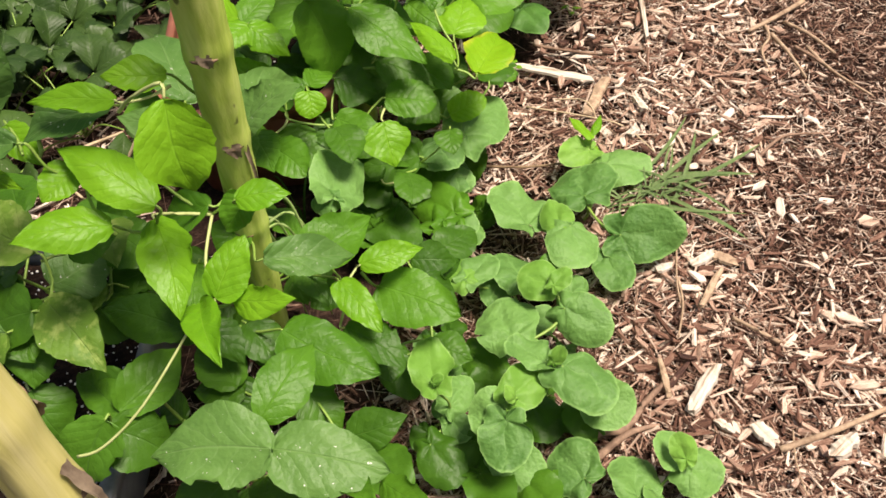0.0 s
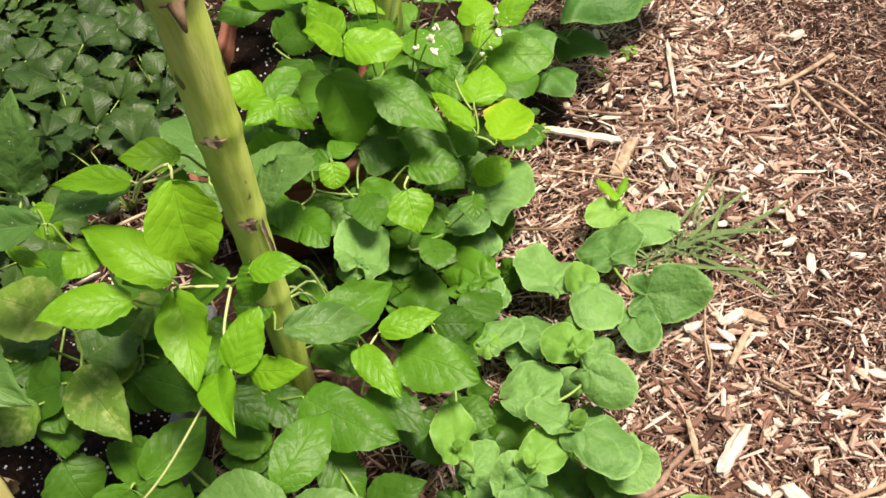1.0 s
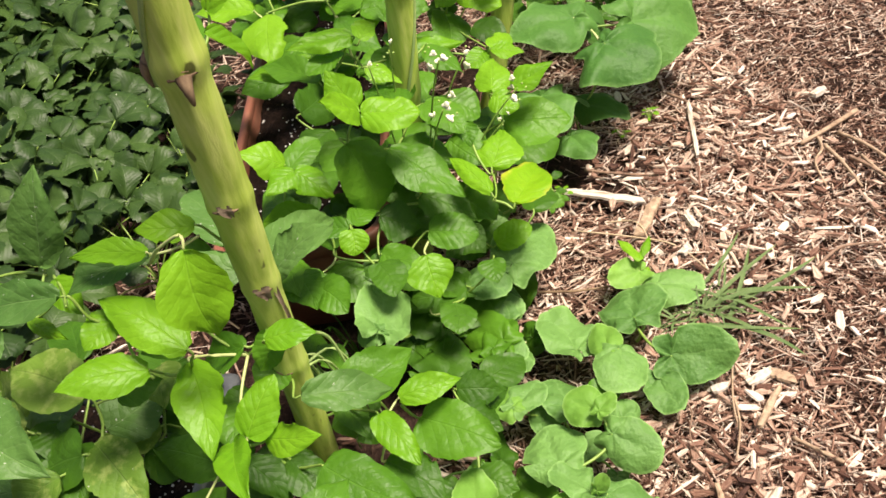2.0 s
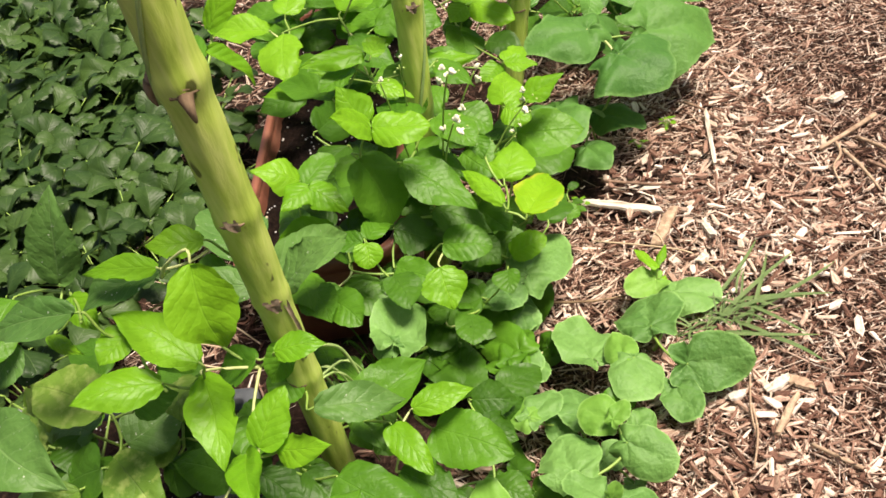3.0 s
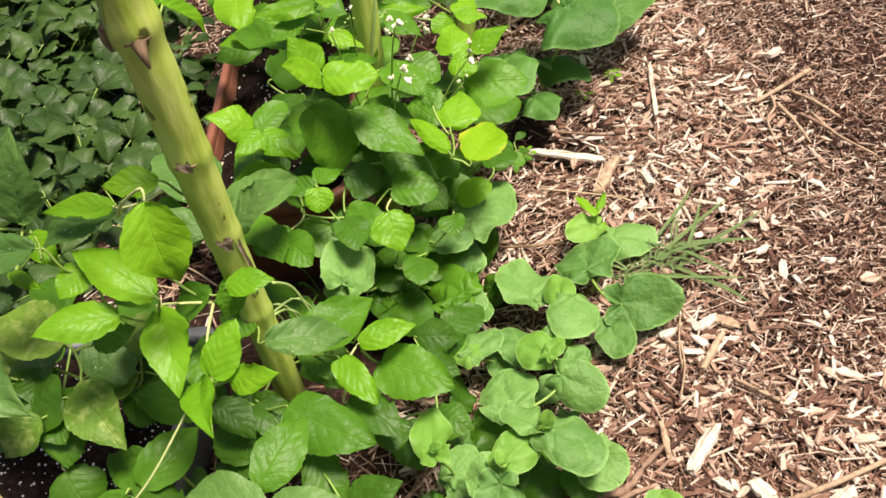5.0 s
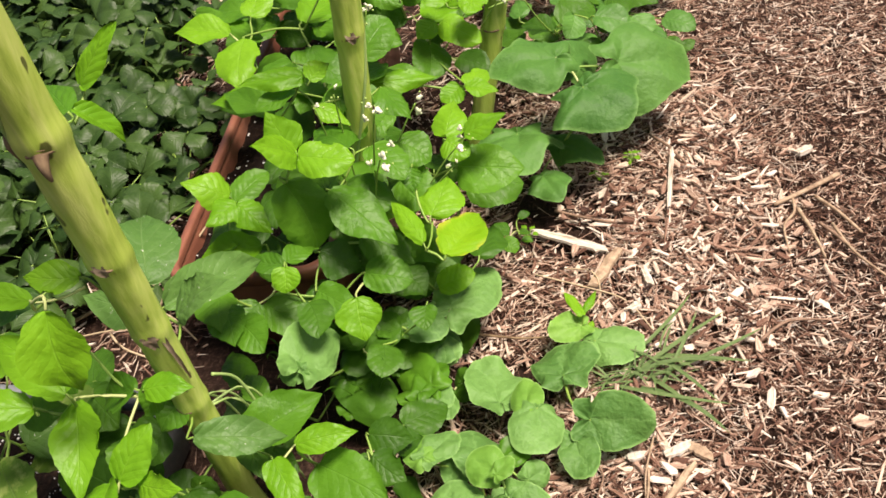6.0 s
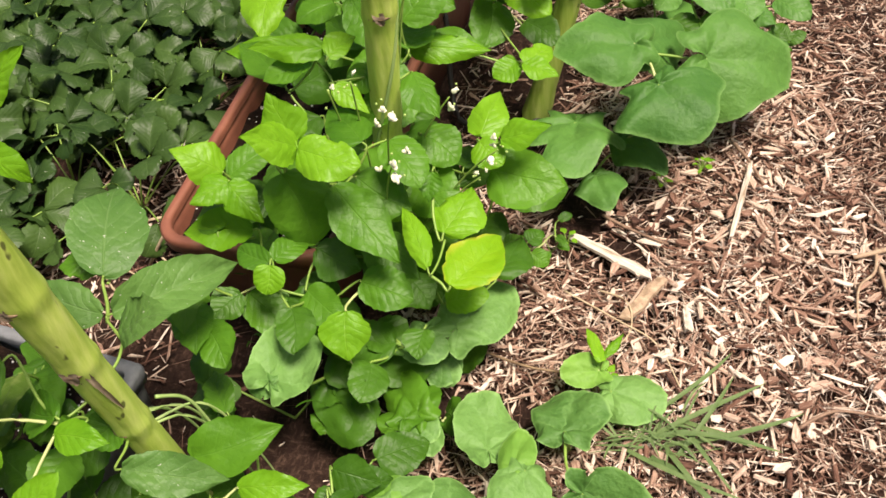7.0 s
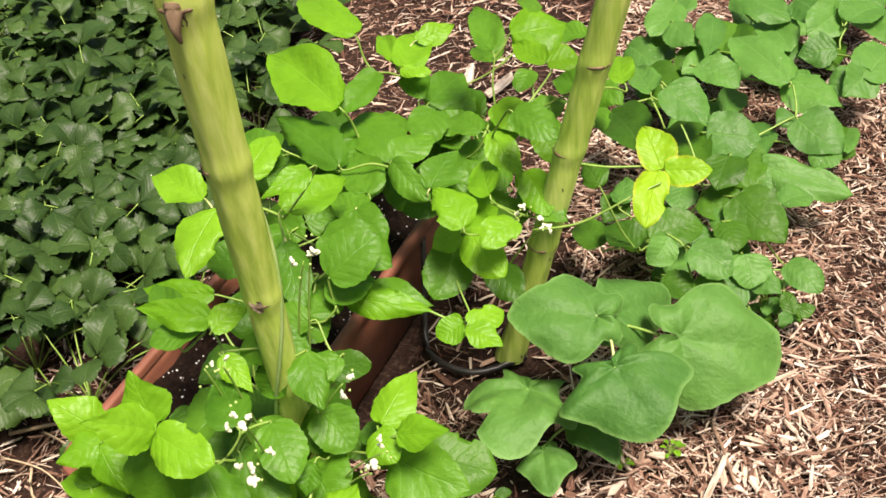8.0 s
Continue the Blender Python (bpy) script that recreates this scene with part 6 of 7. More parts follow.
leaf(d3_plant, "d", "6", (0.507, 2.158, 0.108), (0.446, 2.138, 0.098), 0.070)
leaf(d3_plant, "d", "0", (0.297, 2.133, 0.105), (0.350, 2.219, 0.095), 0.075)
leaf(d3_plant, "d", "6", (0.402, 1.814, 0.111), (0.428, 1.758, 0.096), 0.062)
leaf(d3_plant, "d", "6", (0.322, 2.016, 0.063), (0.347, 1.958, 0.053), 0.053)
leaf(d3_plant, "d", "6", (0.410, 1.883, 0.092), (0.441, 1.983, 0.041), 0.050)
leaf(d3_plant, "d", "0", (0.340, 2.325, 0.067), (0.381, 2.239, 0.057), 0.074)
leaf(d3_plant, "d", "6", (0.354, 2.074, 0.073), (0.326, 2.206, 0.063), 0.073)

# leaves may also spring from the vines that climb the stalks
def climb(base, lean):
    return [Vector((base[0] + lean[0] * z, base[1] + lean[1] * z, z)) for z in (0.15, 0.25, 0.35, 0.45, 0.55, 0.65, 0.75)]


CLIMB = {a_plant.name: climb(*FIRST), b_plant.name: climb(*SECOND), c_plant.name: climb(*THIRD)}
for tree, found in list(TREES.values()):
    grow(tree, found, CLIMB.get(tree.name, ()))

# ---- strawberry bed ----
def trefoil(seed):
    """A strawberry leaf: three wedge-shaped toothed leaflets, raised and folded along the midrib, on one stem; stem's top at the origin."""
    rng = random.Random(seed)
    verts, uvs, faces = [], [], []
    lift = rng.uniform(-6, 26)
    for turn in (-72, 0, 72):
        n, c = 16, 8
        s = rng.uniform(0.9, 1.12) * (1.0 if turn == 0 else 0.94)
        rot = Matrix.Rotation(radians(turn + rng.uniform(-12, 12)), 3, 'Z') @ Matrix.Rotation(radians(-lift + rng.uniform(-14, 14)), 3, 'Y') @ Matrix.Rotation(radians(rng.uniform(-22, 22)), 3, 'X')
        start = len(verts)
        fold, droop = rng.uniform(0.15, 0.62), rng.uniform(0.1, 0.5)
        for i in range(n + 1):
            u = i / n
            half = 0.42 * (min(1.0, u / 0.60) ** 0.72 if u < 0.60 else max(0.0, 1 - ((u - 0.60) / 0.41) ** 2.6) ** 0.5)
            for j in range(c + 1):
                v = -1 + 2 * j / c
                w = half * (1 + (0.07 if i % 2 else -0.07) * (abs(v) > 0.9) * (u > 0.35))
                crease = 0.030 * abs(v) * abs(math.cos(math.pi * 7 * (u - 0.36 * abs(v)))) ** 3
                p = Vector((0.05 + u * 0.95, v * w, fold * abs(v) * half - 0.10 * v * v - crease + 0.07 * math.sin(math.pi * u) - droop * max(0, u - 0.5) ** 2))
                verts.append(rot @ (p * s))
                uvs.append((7 * (u - 0.36 * abs(v)), abs(v)))
        for i in range(n):
            for j in range(c):
                a = start + i * (c + 1) + j
                faces.append((a, a + c + 1, a + c + 2, a + 1))
    me = blade_mesh("leaf", verts, uvs, faces)
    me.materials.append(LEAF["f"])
    for p in me.polygons:
        p.use_smooth = True
    return me


TREFOILS = [trefoil(s) for s in range(12)]


def strawberry_plant(x, y, seed, count):
    rng = random.Random(seed)
    root = thing("strawberry_plant", "dense strawberry plant with dark green toothed trifoliate leaves", "plant", (x, y, 0), "strawberry bed")
    for i in range(count):
        a = 2.4 * i + rng.uniform(-0.4, 0.4)
        d = 0.028 + 0.115 * math.sqrt((i + 0.5) / count) * rng.uniform(0.8, 1.2)
        h = 0.148 - 0.50 * d + rng.uniform(-0.045, 0.028)
        top = Vector((d * math.cos(a), d * math.sin(a), h))
        s = rng.uniform(0.046, 0.070)
        ob = new("leaf", TREFOILS[rng.randrange(12)])
        ob.parent = root
        ob.matrix_basis = Matrix.LocRotScale(top, Euler((rng.uniform(-0.55, 0.55), rng.uniform(-0.3, 0.6), a + rng.uniform(-0.9, 0.9))), (s, s, s))
        mesh_part("stem", tube([(0, 0, -0.01), (top.x * 0.5, top.y * 0.5, h * 0.7), tuple(top)], 0.0016, 0.0011, 5), STEM, root)
    return root


bed_rng = random.Random(5)
for iy in range(21):
    for ix in range(9):
        y = 0.95 + 0.105 * iy + bed_rng.uniform(-0.025, 0.025)
        edge = -0.61 if y < 1.12 else (-0.42 if y < 1.32 else (-0.395 if y < 1.52 else -0.395 - 0.42 * (y - 1.52)))
        x = edge - 0.13 * ix - (0.055 if iy % 2 else 0) + bed_rng.uniform(-0.03, 0.03)
        if x < -0.72 - 0.62 * (y - 0.97):
            continue
        strawberry_plant(x, y, 100 + 20 * iy + ix, 10)

# ---- tendrils, aerial roots and blossoms ----
stems(a_plant, PALE_STEM, 0.0014, 0.0011, (-0.207, 0.423, 0.240), (-0.181, 0.423, 0.250), (-0.138, 0.441, 0.280), (-0.086, 0.487, 0.325))
stems(a_plant, TENDRIL, 0.0020, 0.0014, (-0.034, 0.664, 0.287), (-0.024, 0.685, 0.256), (-0.018, 0.691, 0.209), (-0.014, 0.697, 0.116))
for dx, dy in ((0.0, 0.0), (0.012, 0.006), (0.022, -0.004), (0.03, 0.012)):
    stems(a_plant, TENDRIL, 0.0017, 0.0011, (-0.072 + dx * 0.4, 0.655 + dy, 0.262 - dx), (-0.058 + dx, 0.690 + dy, 0.22), (-0.052 + dx * 1.2, 0.710 + dy, 0.14), (-0.048 + dx * 1.4, 0.720 + dy, 0.02))
for at, n, foot, s in (((0.139, 0.932, 0.409), 4, (0.096, 0.988, 0.242), 1.0), ((0.131, 0.931, 0.344), 4, (0.084, 0.982, 0.197), 1.15), ((0.162, 1.049, 0.338), 2, (0.096, 1.035, 0.213), 1.0),
                       ((0.222, 1.006, 0.306), 3, (0.124, 1.011, 0.175), 1.0), ((0.081, 0.987, 0.404), 1, (0.066, 1.017, 0.244), 0.7), ((0.198, 1.007, 0.261), 2, (0.124, 1.005, 0.159), 0.8),
                       ((0.052, 0.990, 0.387), 1, (0.056, 1.007, 0.245), 0.9), ((0.110, 1.122, 0.441), 3, (0.077, 1.104, 0.269), 0.9), ((0.119, 1.095, 0.451), 1, (0.077, 1.087, 0.288), 1.0)):
    blossoms(b_plant, at, n, foot, s)
for at, n, foot, s in (((0.229, 1.371, 0.308), 3, (0.130, 1.389, 0.172), 0.9), ((0.256, 1.382, 0.289), 4, (0.170, 1.405, 0.152), 1.0)):
    blossoms(c_plant, at, n, foot, s)
# vines that wind up the stalks
for plant, base, lean, r, z0, z1, turns, begin in ((a_plant, *FIRST, 0.0212, 0.64, 1.02, 0.85, 3.4), (b_plant, *SECOND, 0.0195, 0.25, 1.05, 1.4, 4.2)):
    pts = []
    for i in range(15):
        z = z0 + (z1 - z0) * i / 14
        a = 2 * math.pi * turns * i / 14 + begin
        pts.append((base[0] + lean[0] * z + r * math.cos(a), base[1] + lean[1] * z + r * math.sin(a), z))
    stems(plant, TENDRIL, 0.0022, 0.0016, *pts)
stems(c_plant, STEM, 0.0016, 0.0012, (0.234, 1.389, 0.271), (0.289, 1.407, 0.280), (0.342, 1.436, 0.307), (0.374, 1.462, 0.317))

# ---- grass ----
g_rng = random.Random(12)


def grass_tuft(at, label, blades, rise=0.03, spread=0.004, skin=LEAF["g"]):
    root = thing("grass_tuft", label, "grass", at)
    for dx, dy, dz, w in blades:
        tip = Vector((dx, dy, dz))
        off = Vector((g_rng.uniform(-spread, spread), g_rng.uniform(-spread, spread), 0))
        side = Vector((-dy, dx, 0)).normalized()
        verts, uvs, faces = [], [], []
        bow = g_rng.uniform(-0.35, 0.35) * tip.length
        for i in range(9):
            u = i / 8
            p = off + tip * u + side * bow * u * (1 - u) + Vector((0, 0, rise * math.sin(math.pi * u) + 0.004))
            h = w * (1 - u) ** 0.6 * (0.6 + 0.8 * u)
            for v in (-1, 0, 1):
                verts.append(p + side * v * h + Vector((0, 0, 0.25 * h * abs(v))))
                uvs.append((0.5, abs(v)))
        for i in range(8):
            for j in range(2):
                a = i * 3 + j
                faces.append((a, a + 3, a + 4, a + 1))
        mesh_part("blade", blade_mesh("blade", verts, uvs, faces), skin, root)
    return root


tuft = [(0.13, 0.09, 0.012, 0.0030), (0.09, 0.10, 0.01, 0.0026), (0.135, 0.01, 0.01, 0.0034), (0.10, -0.085, 0.006, 0.0034), (0.07, -0.09, 0.006, 0.0026), (0.15, 0.06, 0.012, 0.0032), (0.12, -0.03, 0.008, 0.0030), (0.06, 0.12, 0.012, 0.0026), (0.145, -0.05, 0.008, 0.0028), (0.05, -0.06, 0.008, 0.0030)]
tuft = [(dx, dy, dz, 1.55 * w) for dx, dy, dz, w in tuft]
tuft += [(0.075 * math.cos(a) * g_rng.uniform(0.3, 1), 0.06 * math.sin(a) * g_rng.uniform(0.3, 1), g_rng.uniform(0.0, 0.014), g_rng.uniform(0.0008, 0.0024)) for a in [g_rng.uniform(-3.1, 3.1) for _ in range(48)]]
grass_tuft((0.407, 0.870, 0.000), "sprawling grey-green grass tuft lying on wood chips", tuft, 0.008, 0.035)
tuft = [(g_rng.uniform(-0.07, 0.07), g_rng.uniform(-0.06, 0.06), g_rng.uniform(0.06, 0.13), 0.0026) for _ in range(6)]
grass_tuft((0.059, 0.819, 0.000), "upright grass blades in the shade of bean leaves", tuft, skin=LEAF["0"])
tuft = [(g_rng.uniform(-0.05, 0.05), g_rng.uniform(-0.05, 0.05), g_rng.uniform(0.04, 0.10), 0.003) for _ in range(6)]
grass_tuft((-0.056, 0.883, 0.000), "thin grass blades beside a terracotta planter", tuft, skin=LEAF["0"])

# ---- small weeds ----
def sprout(at, label, size, count, tone):
    root = thing("weed_sprout", label, "weed", at)
    for i in range(count):
        a = 2.4 * i + g_rng.uniform(-0.4, 0.4)
        top = Vector((0.4 * size * math.cos(a), 0.4 * size * math.sin(a), size * g_rng.uniform(0.5, 1.1)))
        mesh_part("stem", tube([(0, 0, 0), tuple(top * 0.6), tuple(top)], 0.0009, 0.0006, 5), STEM, root)
        ob = new("leaf", blade("d", i % 10, tone))
        ob.parent = root
        s = size * g_rng.uniform(0.45, 0.75)
        ob.matrix_basis = Matrix.LocRotScale(top, Euler((g_rng.uniform(-0.3, 0.3), g_rng.uniform(-0.2, 0.4), a)), (s, s * 0.75, s))
    return root


sprout((0.244, 1.131, 0.000), "tiny three-leaved seedling beside a bleached splinter", 0.026, 3, "1")
sprout((0.264, 1.146, 0.000), "tiny seedling growing through wood chips", 0.018, 4, "2")
sprout((0.498, 1.605, 0.000), "small bushy weed at the mulch edge", 0.040, 16, "6")
sprout((0.521, 1.575, 0.000), "small green weed on wood chips", 0.030, 10, "1")
sprout((0.344, 0.927, 0.000), "small seedling beside a melon vine", 0.022, 4, "2")

# ---- hose, straw and roots ----
hose = thing("drip_hose", "thin black irrigation hose beside a terracotta planter", "hose", (0.038, 1.38, 0))
mesh_part("tube", tube([(-0.016, 0.10, 0.145), (-0.004, 0.075, 0.13), (0.004, 0.03, 0.03), (0.03, -0.01, 0.008), (0.10, -0.02, 0.006), (0.16, 0.03, 0.004)], 0.0045, 0.0045, 8), RUBBER, hose)


def twig(name, label, material, r0, r1, *pts):
    root = thing(name, label, "twig", pts[0])
    mesh_part("wood", tube([Vector(p) - root.location for p in pts], r0, r1, 6), material, root)
    return root


twig("dry_stick", "long tan stick lying on mulch", ROOT, 0.0040, 0.0022, (0.455, 0.465, 0.008), (0.521, 0.477, 0.014), (0.598, 0.502, 0.008), (0.656, 0.517, 0.006))
twig("dry_stick", "thin straight splinter lying on mulch", ROOT, 0.0018, 0.0012, (0.408, 0.712, 0.008), (0.403, 0.669, 0.011), (0.387, 0.626, 0.006))
twig("dry_stick", "curved dry twig on mulch", ROOT, 0.0026, 0.0014, (0.702, 1.113, 0.008), (0.717, 1.047, 0.012), (0.755, 0.989, 0.007))
twig("dry_stick", "thin dark twig beside a bean plant", SCAR, 0.0022, 0.0012, (0.187, 0.950, 0.010), (0.256, 0.932, 0.013), (0.325, 0.938, 0.006))
twig("dry_straw", "bent straw stalk beside a terracotta planter", DRY_STEM, 0.0030, 0.0022, (-0.463, 1.050, 0.006), (-0.391, 1.088, 0.014), (-0.328, 1.120, 0.010))
twig("dry_straw", "pale straw leaning on a planter rim", DRY_STEM, 0.0028, 0.0018, (-0.320, 1.029, 0.006), (-0.260, 1.044, 0.090), (-0.184, 1.087, 0.158))
twig("dry_straw", "thin straw lying behind a planter", DRY_STEM, 0.0022, 0.0014, (-0.391, 1.016, 0.004), (-0.352, 0.976, 0.010), (-0.290, 0.950, 0.005))


def splinter(label, a, b, w, h, material=None):
    """A split piece of wood with ragged ends, from a to b."""
    rng = random.Random(label + str(a))
    a, b = Vector(a), Vector(b)
    x = (b - a)
    n = 8
    length = x.length
    turn = math.atan2(x.y, x.x)
    verts, faces = [], []
    for i in range(n + 1):
        u = i / n
        ww = w * (0.55 + 0.45 * math.sin(math.pi * min(1, max(0, 0.12 + 0.76 * u)))) * rng.uniform(0.85, 1.1)
        off = rng.uniform(-0.08, 0.08) * w
        for y, z in ((-0.5, 0.1), (-0.42, 0.8), (0.1, 1.0), (0.46, 0.7), (0.5, 0.0)):
            verts.append((u * length + (rng.uniform(-0.4, 0.4) * w if i in (0, n) else 0), y * ww + off, h * z * rng.uniform(0.8, 1.15)))
    for i in range(n):
        for k in range(5):
            p, q = i * 5 + k, i * 5 + (k + 1) % 5
            faces.append((p, q, q + 5, p + 5))
    faces += [(4, 3, 2, 1, 0), tuple(n * 5 + k for k in range(5))]
    root = thing("wood_splinter", label, "wood chip", a)
    root.rotation_euler = (0, 0, turn)
    me = bpy.data.meshes.new("splinter")
    me.from_pydata(verts, [], faces)
    mesh_part("wood", me, material or PALE, root)
    for p in me.polygons:
        p.use_smooth = False
    return root


splinter("long bleached white wood splinter lying on mulch", (0.267, 1.161, 0.004), (0.379, 1.103, 0.006), 0.017, 0.006)
twig("dead_branch", "gnarled brown dead branch lying on mulch", BARK, 0.0075, 0.0030, (0.237, 0.494, 0.006), (0.271, 0.511, 0.012), (0.299, 0.513, 0.010), (0.326, 0.539, 0.012), (0.359, 0.569, 0.006))
twig("dead_branch", "short brown broken branch end on mulch", BARK, 0.0055, 0.0020, (0.261, 0.483, 0.006), (0.301, 0.506, 0.010), (0.338, 0.515, 0.005))
splinter("pale split wood chip on mulch", (0.375, 0.524, 0.006), (0.417, 0.577, 0.006), 0.017, 0.009)
splinter("white wood chip on mulch", (0.682, 1.277, 0.008), (0.710, 1.290, 0.006), 0.016, 0.009)
splinter("white wood chip on mulch", (0.430, 1.049, 0.008), (0.437, 1.015, 0.006), 0.012, 0.008)
splinter("crumpled white wood fragment on mulch", (0.403, 0.973, 0.006), (0.421, 0.984, 0.006), 0.014, 0.008)
splinter("pale flat wood chip on mulch", (0.432, 0.731, 0.006), (0.462, 0.744, 0.006), 0.014, 0.006)
splinter("crumpled white wood fragment on mulch", (0.507, 0.448, 0.006), (0.532, 0.466, 0.006), 0.020, 0.011)
splinter("pale wood chip on mulch", (-0.105, 2.024, 0.006), (-0.082, 2.103, 0.006), 0.022, 0.010)
splinter("pale wood chip on mulch", (-0.157, 2.047, 0.006), (-0.180, 2.122, 0.006), 0.020, 0.010)

twig("dry_straw", "bleached bent straw beside a planter corner", DRY_STEM, 0.0020, 0.0014, (-0.413, 1.069, 0.006), (-0.350, 1.056, 0.014), (-0.289, 1.028, 0.020), (-0.237, 0.982, 0.010))
twig("dry_straw", "brown dry straw on chips", ROOT, 0.0018, 0.0012, (-0.370, 1.107, 0.005), (-0.320, 1.044, 0.012), (-0.275, 1.002, 0.006))
twig("dry_straw", "long thin pale straw on chips", DRY_STEM, 0.0014, 0.0010, (-0.443, 1.013, 0.006), (-0.362, 1.011, 0.016), (-0.300, 0.993, 0.008))
twig("dry_straw", "curled pale straw on mulch", DRY_STEM, 0.0012, 0.0008, (0.317, 1.070, 0.006), (0.357, 1.048, 0.016), (0.366, 1.009, 0.010), (0.350, 0.981, 0.006))
twig("dry_straw", "thin pale stalk lying beside a melon vine", DRY_STEM, 0.0013, 0.0009, (0.273, 1.063, 0.006), (0.346, 1.020, 0.014), (0.400, 0.992, 0.010), (0.432, 0.937, 0.006))
twig("dry_root", "tangled thin reddish root on mulch", BARK, 0.0014, 0.0008, (0.341, 0.737, 0.006), (0.354, 0.700, 0.014), (0.344, 0.662, 0.010), (0.357, 0.613, 0.006))
twig("dry_stick", "short dark twig on wood chips", BARK, 0.0026, 0.0014, (0.567, 0.901, 0.006), (0.606, 0.927, 0.012), (0.659, 0.930, 0.006))
twig("dry_stick", "thin brown twig on wood chips", BARK, 0.0018, 0.0010, (0.595, 1.361, 0.006), (0.652, 1.395, 0.012), (0.700, 1.448, 0.006))

splinter("curled tan strip of bark on mulch", (0.396, 1.096, 0.007), (0.356, 1.025, 0.007), 0.018, 0.008, ROOT)
twig("dry_root", "pale wiggly dry root lying on mulch", ROOT, 0.0026, 0.0014, (0.659, 1.187, 0.007), (0.655, 1.143, 0.011), (0.636, 1.116, 0.008), (0.634, 1.062, 0.007))
twig("dry_stick", "forked pale stick lying on mulch", ROOT, 0.0030, 0.0042, (0.631, 1.167, 0.007), (0.676, 1.184, 0.013), (0.734, 1.223, 0.007))
twig("dry_stick", "straight tan stick lying on mulch", ROOT, 0.0030, 0.0022, (0.690, 1.178, 0.007), (0.714, 1.133, 0.012), (0.737, 1.090, 0.007))
twig("dry_stick", "tapering tan stick lying on mulch", ROOT, 0.0036, 0.0016, (0.662, 1.153, 0.007), (0.671, 1.099, 0.011), (0.679, 1.045, 0.007))
twig("dry_stick", "brown bark stick lying on mulch", BARK, 0.0030, 0.0018, (0.686, 1.117, 0.007), (0.704, 1.079, 0.011), (0.723, 1.041, 0.007))
splinter("narrow stick split white along one side", (0.498, 1.325, 0.007), (0.478, 1.181, 0.007), 0.008, 0.008)
twig("dry_stick", "dark broken twig on wood chips", BARK, 0.0030, 0.0018, (0.471, 1.368, 0.007), (0.493, 1.330, 0.012), (0.516, 1.288, 0.007))
twig("dry_stick", "dark straight twig beside a bean plant", BARK, 0.0026, 0.0018, (0.305, 1.202, 0.007), (0.350, 1.176, 0.010), (0.398, 1.160, 0.007))
twig("dry_stick", "short tan stick on wood chips", ROOT, 0.0022, 0.0026, (0.456, 0.643, 0.007), (0.476, 0.618, 0.012), (0.498, 0.600, 0.007))
twig("dry_straw", "thin brown straw beside melon leaves", ROOT, 0.0014, 0.0010, (0.418, 0.759, 0.007), (0.404, 0.702, 0.012), (0.401, 0.663, 0.007))
twig("dry_root", "thin forked root hair on mulch", ROOT, 0.0012, 0.0008, (0.476, 0.486, 0.007), (0.466, 0.446, 0.010), (0.466, 0.410, 0.007))
splinter("broad tan wood chip on mulch", (0.460, 0.741, 0.007), (0.483, 0.722, 0.007), 0.016, 0.005, ROOT)
splinter("broad pale wood chip on mulch", (0.438, 0.499, 0.007), (0.452, 0.472, 0.007), 0.020, 0.007)
splinter("small white wood chip on mulch", (0.400, 0.508, 0.007), (0.413, 0.494, 0.007), 0.010, 0.006)
splinter("pale short wood chip on mulch", (0.383, 0.726, 0.007), (0.406, 0.733, 0.007), 0.012, 0.006)
splinter("tan split wood chip on mulch", (0.423, 0.663, 0.007), (0.461, 0.714, 0.007), 0.009, 0.006, ROOT)
splinter("tan split wood chip on mulch", (0.357, 0.549, 0.007), (0.358, 0.595, 0.007), 0.008, 0.006, ROOT)
sprout((0.431, 1.312, 0.000), "small yellow-green weed seedling on wood chips", 0.016, 7, "2")
sprout((0.377, 1.275, 0.000), "tiny yellow-green seedling on wood chips", 0.016, 5, "2")

# ---- wood chips of the mulch ----
def chip_corners(rng, length, width, thick):
    """A split sliver: ragged, tapering to one or both ends."""
    t0, t1 = rng.uniform(0.05, 1.0), rng.uniform(0.1, 1.0)
    s, q = rng.uniform(-0.7, 0.7) * length, rng.uniform(-1.3, 1.3) * width
    a, b = -length / 2, length / 2
    return [(a, -width * t0 / 2 + q, 0), (a + s * 0.4, width * t0 / 2 + q, 0), (b, width * t1 / 2, 0), (b - s * 0.5, -width * t1 / 2, 0),
            (a, -width * t0 / 3 + q, thick * rng.uniform(0.3, 1)), (a + s * 0.4, width * t0 / 3 + q, thick * rng.uniform(0.3, 1)),
            (b, width * t1 / 3, thick * rng.uniform(0.3, 1)), (b - s * 0.5, -width * t1 / 3, thick)]


BOX = [(3, 2, 1, 0), (4, 5, 6, 7), (0, 1, 5, 4), (1, 2, 6, 5), (2, 3, 7, 6), (3, 0, 4, 7)]
HEX = [(5, 4, 3, 2, 1, 0), (6, 7, 8, 9, 10, 11)] + [(k, (k + 1) % 6, 6 + (k + 1) % 6, 6 + k) for k in range(6)]


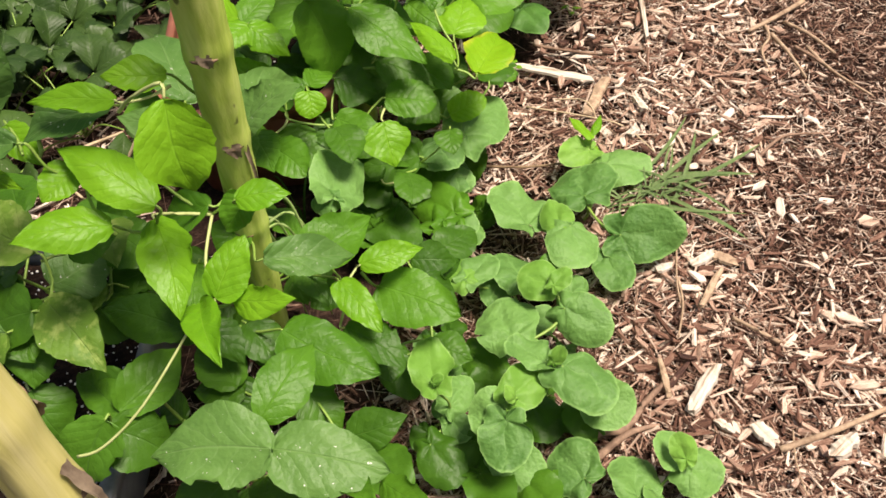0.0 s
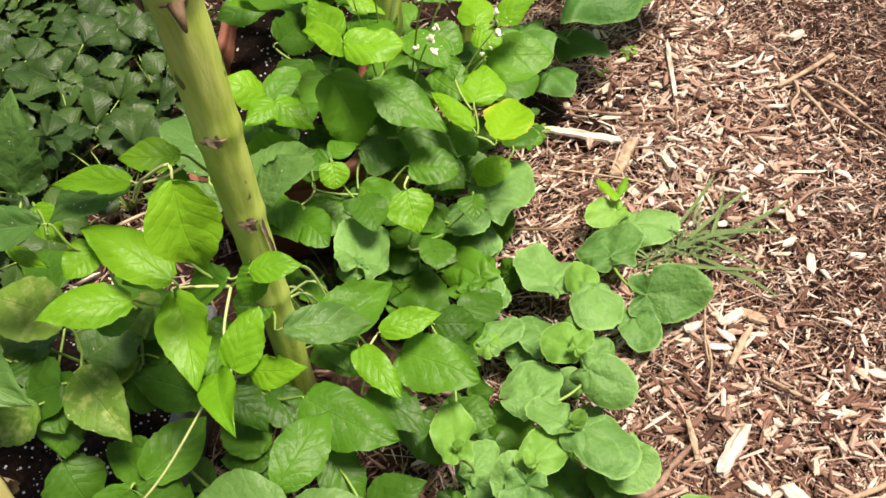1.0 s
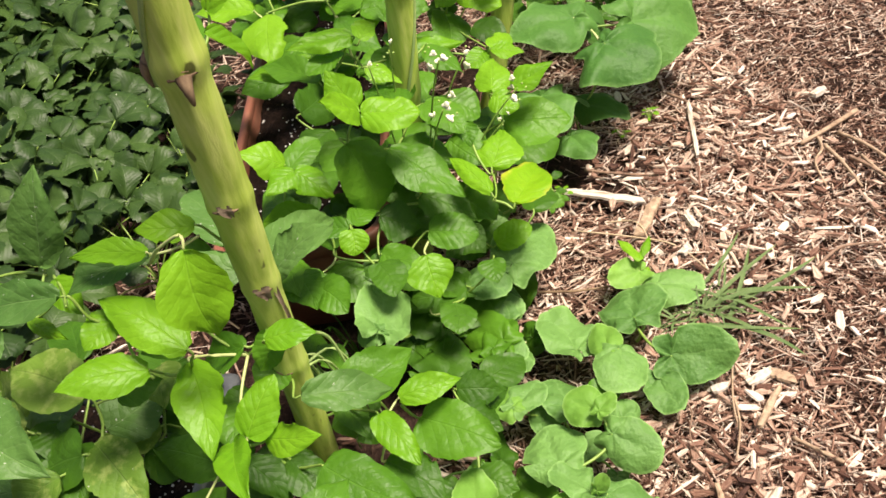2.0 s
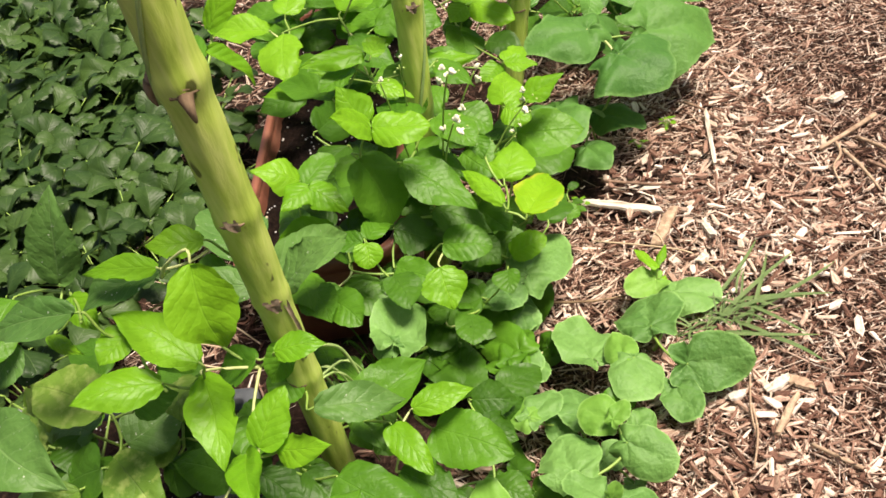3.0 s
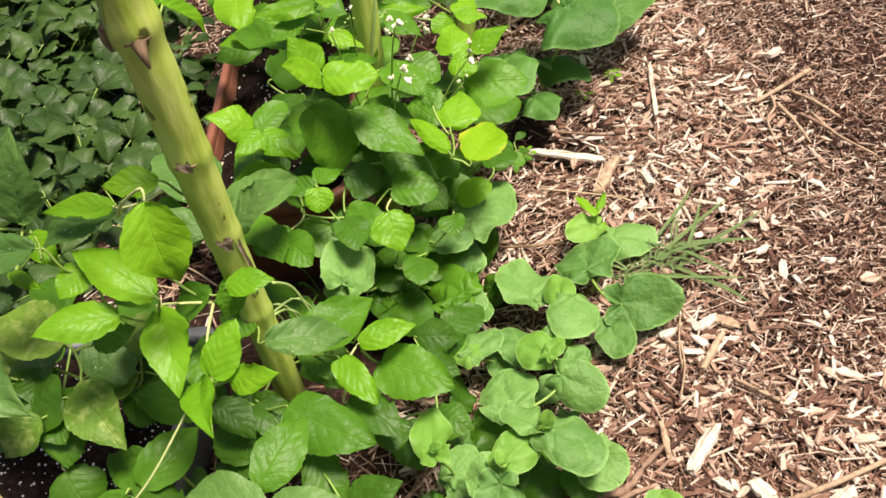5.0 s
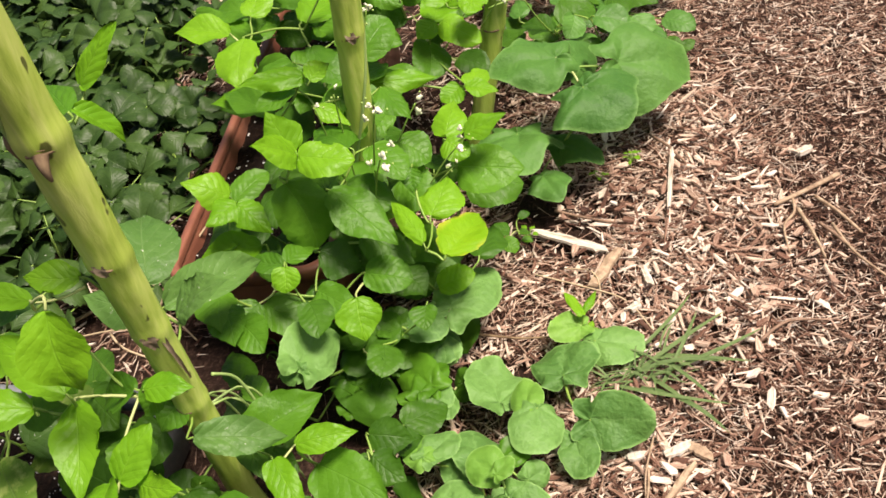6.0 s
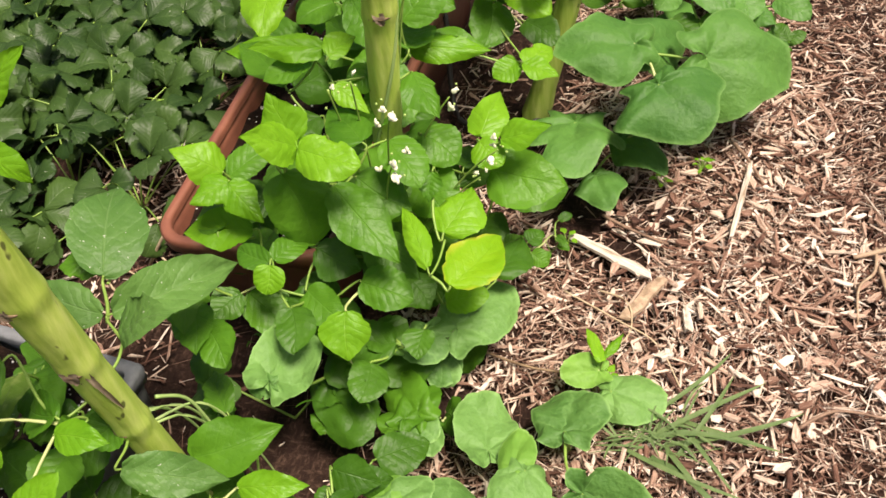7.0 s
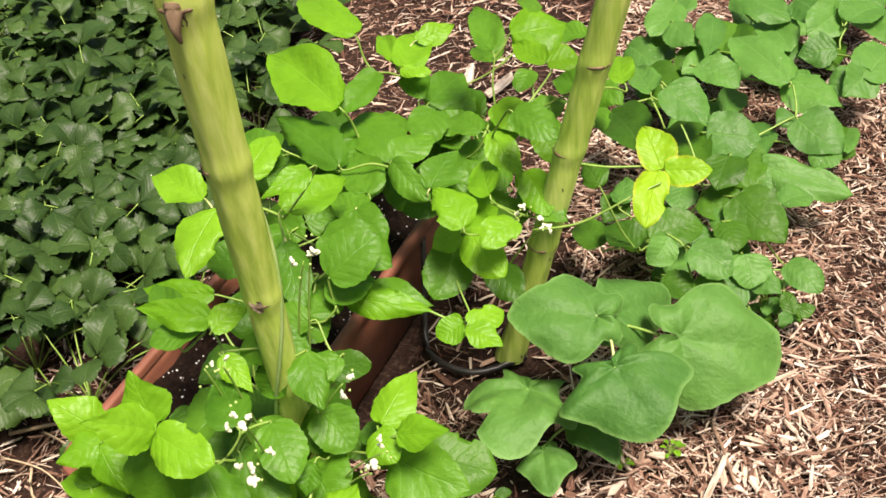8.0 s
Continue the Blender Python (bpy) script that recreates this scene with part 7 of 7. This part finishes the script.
def flake_corners(rng, length, width, thick):
    """A broken flake: an uneven six-sided outline, a little bent, its top narrower."""
    turn, bend = rng.uniform(0, 1), rng.uniform(-0.12, 0.12) * length
    low, top = [], []
    for k in range(6):
        a = math.pi / 3 * (k + turn) + rng.uniform(-0.25, 0.25)
        cx, sy = math.cos(a), math.sin(a)
        x = 0.5 * length * math.copysign(abs(cx) ** 0.6, cx) * rng.uniform(0.72, 1.1)
        y = 0.5 * width * math.copysign(abs(sy) ** 0.7, sy) * rng.uniform(0.6, 1.25)
        z = bend * (2 * x / length) ** 2
        low.append((x, y, z))
        top.append((x * 0.93, y * 0.8, z + thick * rng.uniform(0.5, 1.1)))
    return low + top


chip_rng = random.Random(77)


def chip_size(fine):
    """Length, width and thickness: crumbs, fibres, slivers, and a few broad pieces."""
    k = chip_rng.random() - 0.34 * fine
    if k < 0.22:
        return chip_rng.uniform(0.002, 0.009), chip_rng.uniform(0.001, 0.004), chip_rng.uniform(0.0006, 0.002)
    if k < 0.50:
        return chip_rng.uniform(0.010, 0.042), chip_rng.uniform(0.0005, 0.0018), chip_rng.uniform(0.0005, 0.0014)
    if k < 0.80:
        return chip_rng.uniform(0.007, 0.022), chip_rng.uniform(0.0016, 0.0052), chip_rng.uniform(0.0008, 0.002)
    if k < 0.955:
        return chip_rng.uniform(0.015, 0.036), chip_rng.uniform(0.003, 0.0068), chip_rng.uniform(0.001, 0.0026)
    return chip_rng.uniform(0.026, 0.058), chip_rng.uniform(0.004, 0.0105), chip_rng.uniform(0.0015, 0.0035)


verts, faces, grain = [], [], []
made = 0
while made < 110000:
    y = 0.25 + 2.6 * chip_rng.random() ** 1.25
    lo, hi = -0.62, 0.75 + 0.25 * y
    x = chip_rng.uniform(lo, hi) if chip_rng.random() < 0.35 else chip_rng.uniform(0.05, hi)
    if (-0.215 < x < 0.035 and 0.945 < y < 1.715) or (-0.69 < x < -0.19 - 0.13 * (0.81 - y) and 0.31 < y < 0.835):
        continue
    if x < -0.52 - 0.42 * max(0.0, y - 1.52) and y > 1.0:
        continue
    bare = 1.5 - 9 * math.hypot((x - 0.14) * 1.15, (y - 1.46) * 0.60) + 1.2 * noise.noise(Vector((x * 9, y * 9, 4)))
    bare = max(bare, 1.3 - 9 * math.hypot((x - 0.29) * 1.1, (y - 1.20) * 0.9) + 1.2 * noise.noise(Vector((x * 12, y * 12, 8))))
    bare = max(bare, 2.2 - 8 * math.hypot((x + 0.06) * 0.8, (y - 0.84) * 1.2) + 1.2 * noise.noise(Vector((x * 12, y * 12, 3))))
    if x < 0.45 and y > 0.7 and chip_rng.random() < 0.93 * min(1.0, max(0.0, bare)):
        continue
    fine = max(0.0, min(1.0, (x - 0.55) * 4 + 1.2 * noise.noise(Vector((x * 3, y * 3, 0)))))
    L, w, h = chip_size(fine)
    e = Euler((chip_rng.gauss(0, 0.4), chip_rng.gauss(0, 0.22), chip_rng.uniform(0, 6.283))).to_matrix()
    c = Vector((x, y, -0.012 + 0.016 * chip_rng.random() + 0.004 * noise.noise(Vector((x * 9, y * 9, 1)))))
    s = len(verts)
    flake = w > 0.0024 and chip_rng.random() < 0.22
    if flake:
        L, w = 1.25 * L, 0.8 * w
    shape = (flake_corners if flake else chip_corners)(chip_rng, L, w, h)
    verts += [c + e @ Vector(p) for p in shape]
    grain += [(p[0] + 0.37 * made, p[1] + 0.11 * made, p[2]) for p in shape]
    faces += [tuple(s + k for k in f) for f in (HEX if flake else BOX)]
    made += 1
me = bpy.data.meshes.new("wood_chips")
me.from_pydata(verts, [], faces)
me.attributes.new("grain", 'FLOAT_VECTOR', 'POINT').data.foreach_set("vector", np.array(grain, dtype=np.float32).ravel())
me.materials.append(CHIPS)
litter = new("wood_chips", me)
litter.parent = ground
tagged(litter, "loose shredded brown and tan wood chips", kind="stuff")

chip_meshes = []
for i in range(14):
    cm = bpy.data.meshes.new("wood_chip")
    cm.from_pydata(flake_corners(chip_rng, chip_rng.uniform(0.014, 0.036), chip_rng.uniform(0.005, 0.013), chip_rng.uniform(0.002, 0.004)), [], HEX)
    cm.materials.append(CHIP)
    chip_meshes.append(cm)
for i in range(300):
    ob = new("wood_chip", chip_meshes[i % 14])
    ob.parent = ground
    x, y = chip_rng.uniform(0.30, 0.68), chip_rng.uniform(0.42, 1.40)
    ob.location = (x, y, 0.002 + 0.004 * chip_rng.random())
    ob.rotation_euler = (chip_rng.gauss(0, 0.2), chip_rng.gauss(0, 0.13), chip_rng.uniform(0, 6.283))
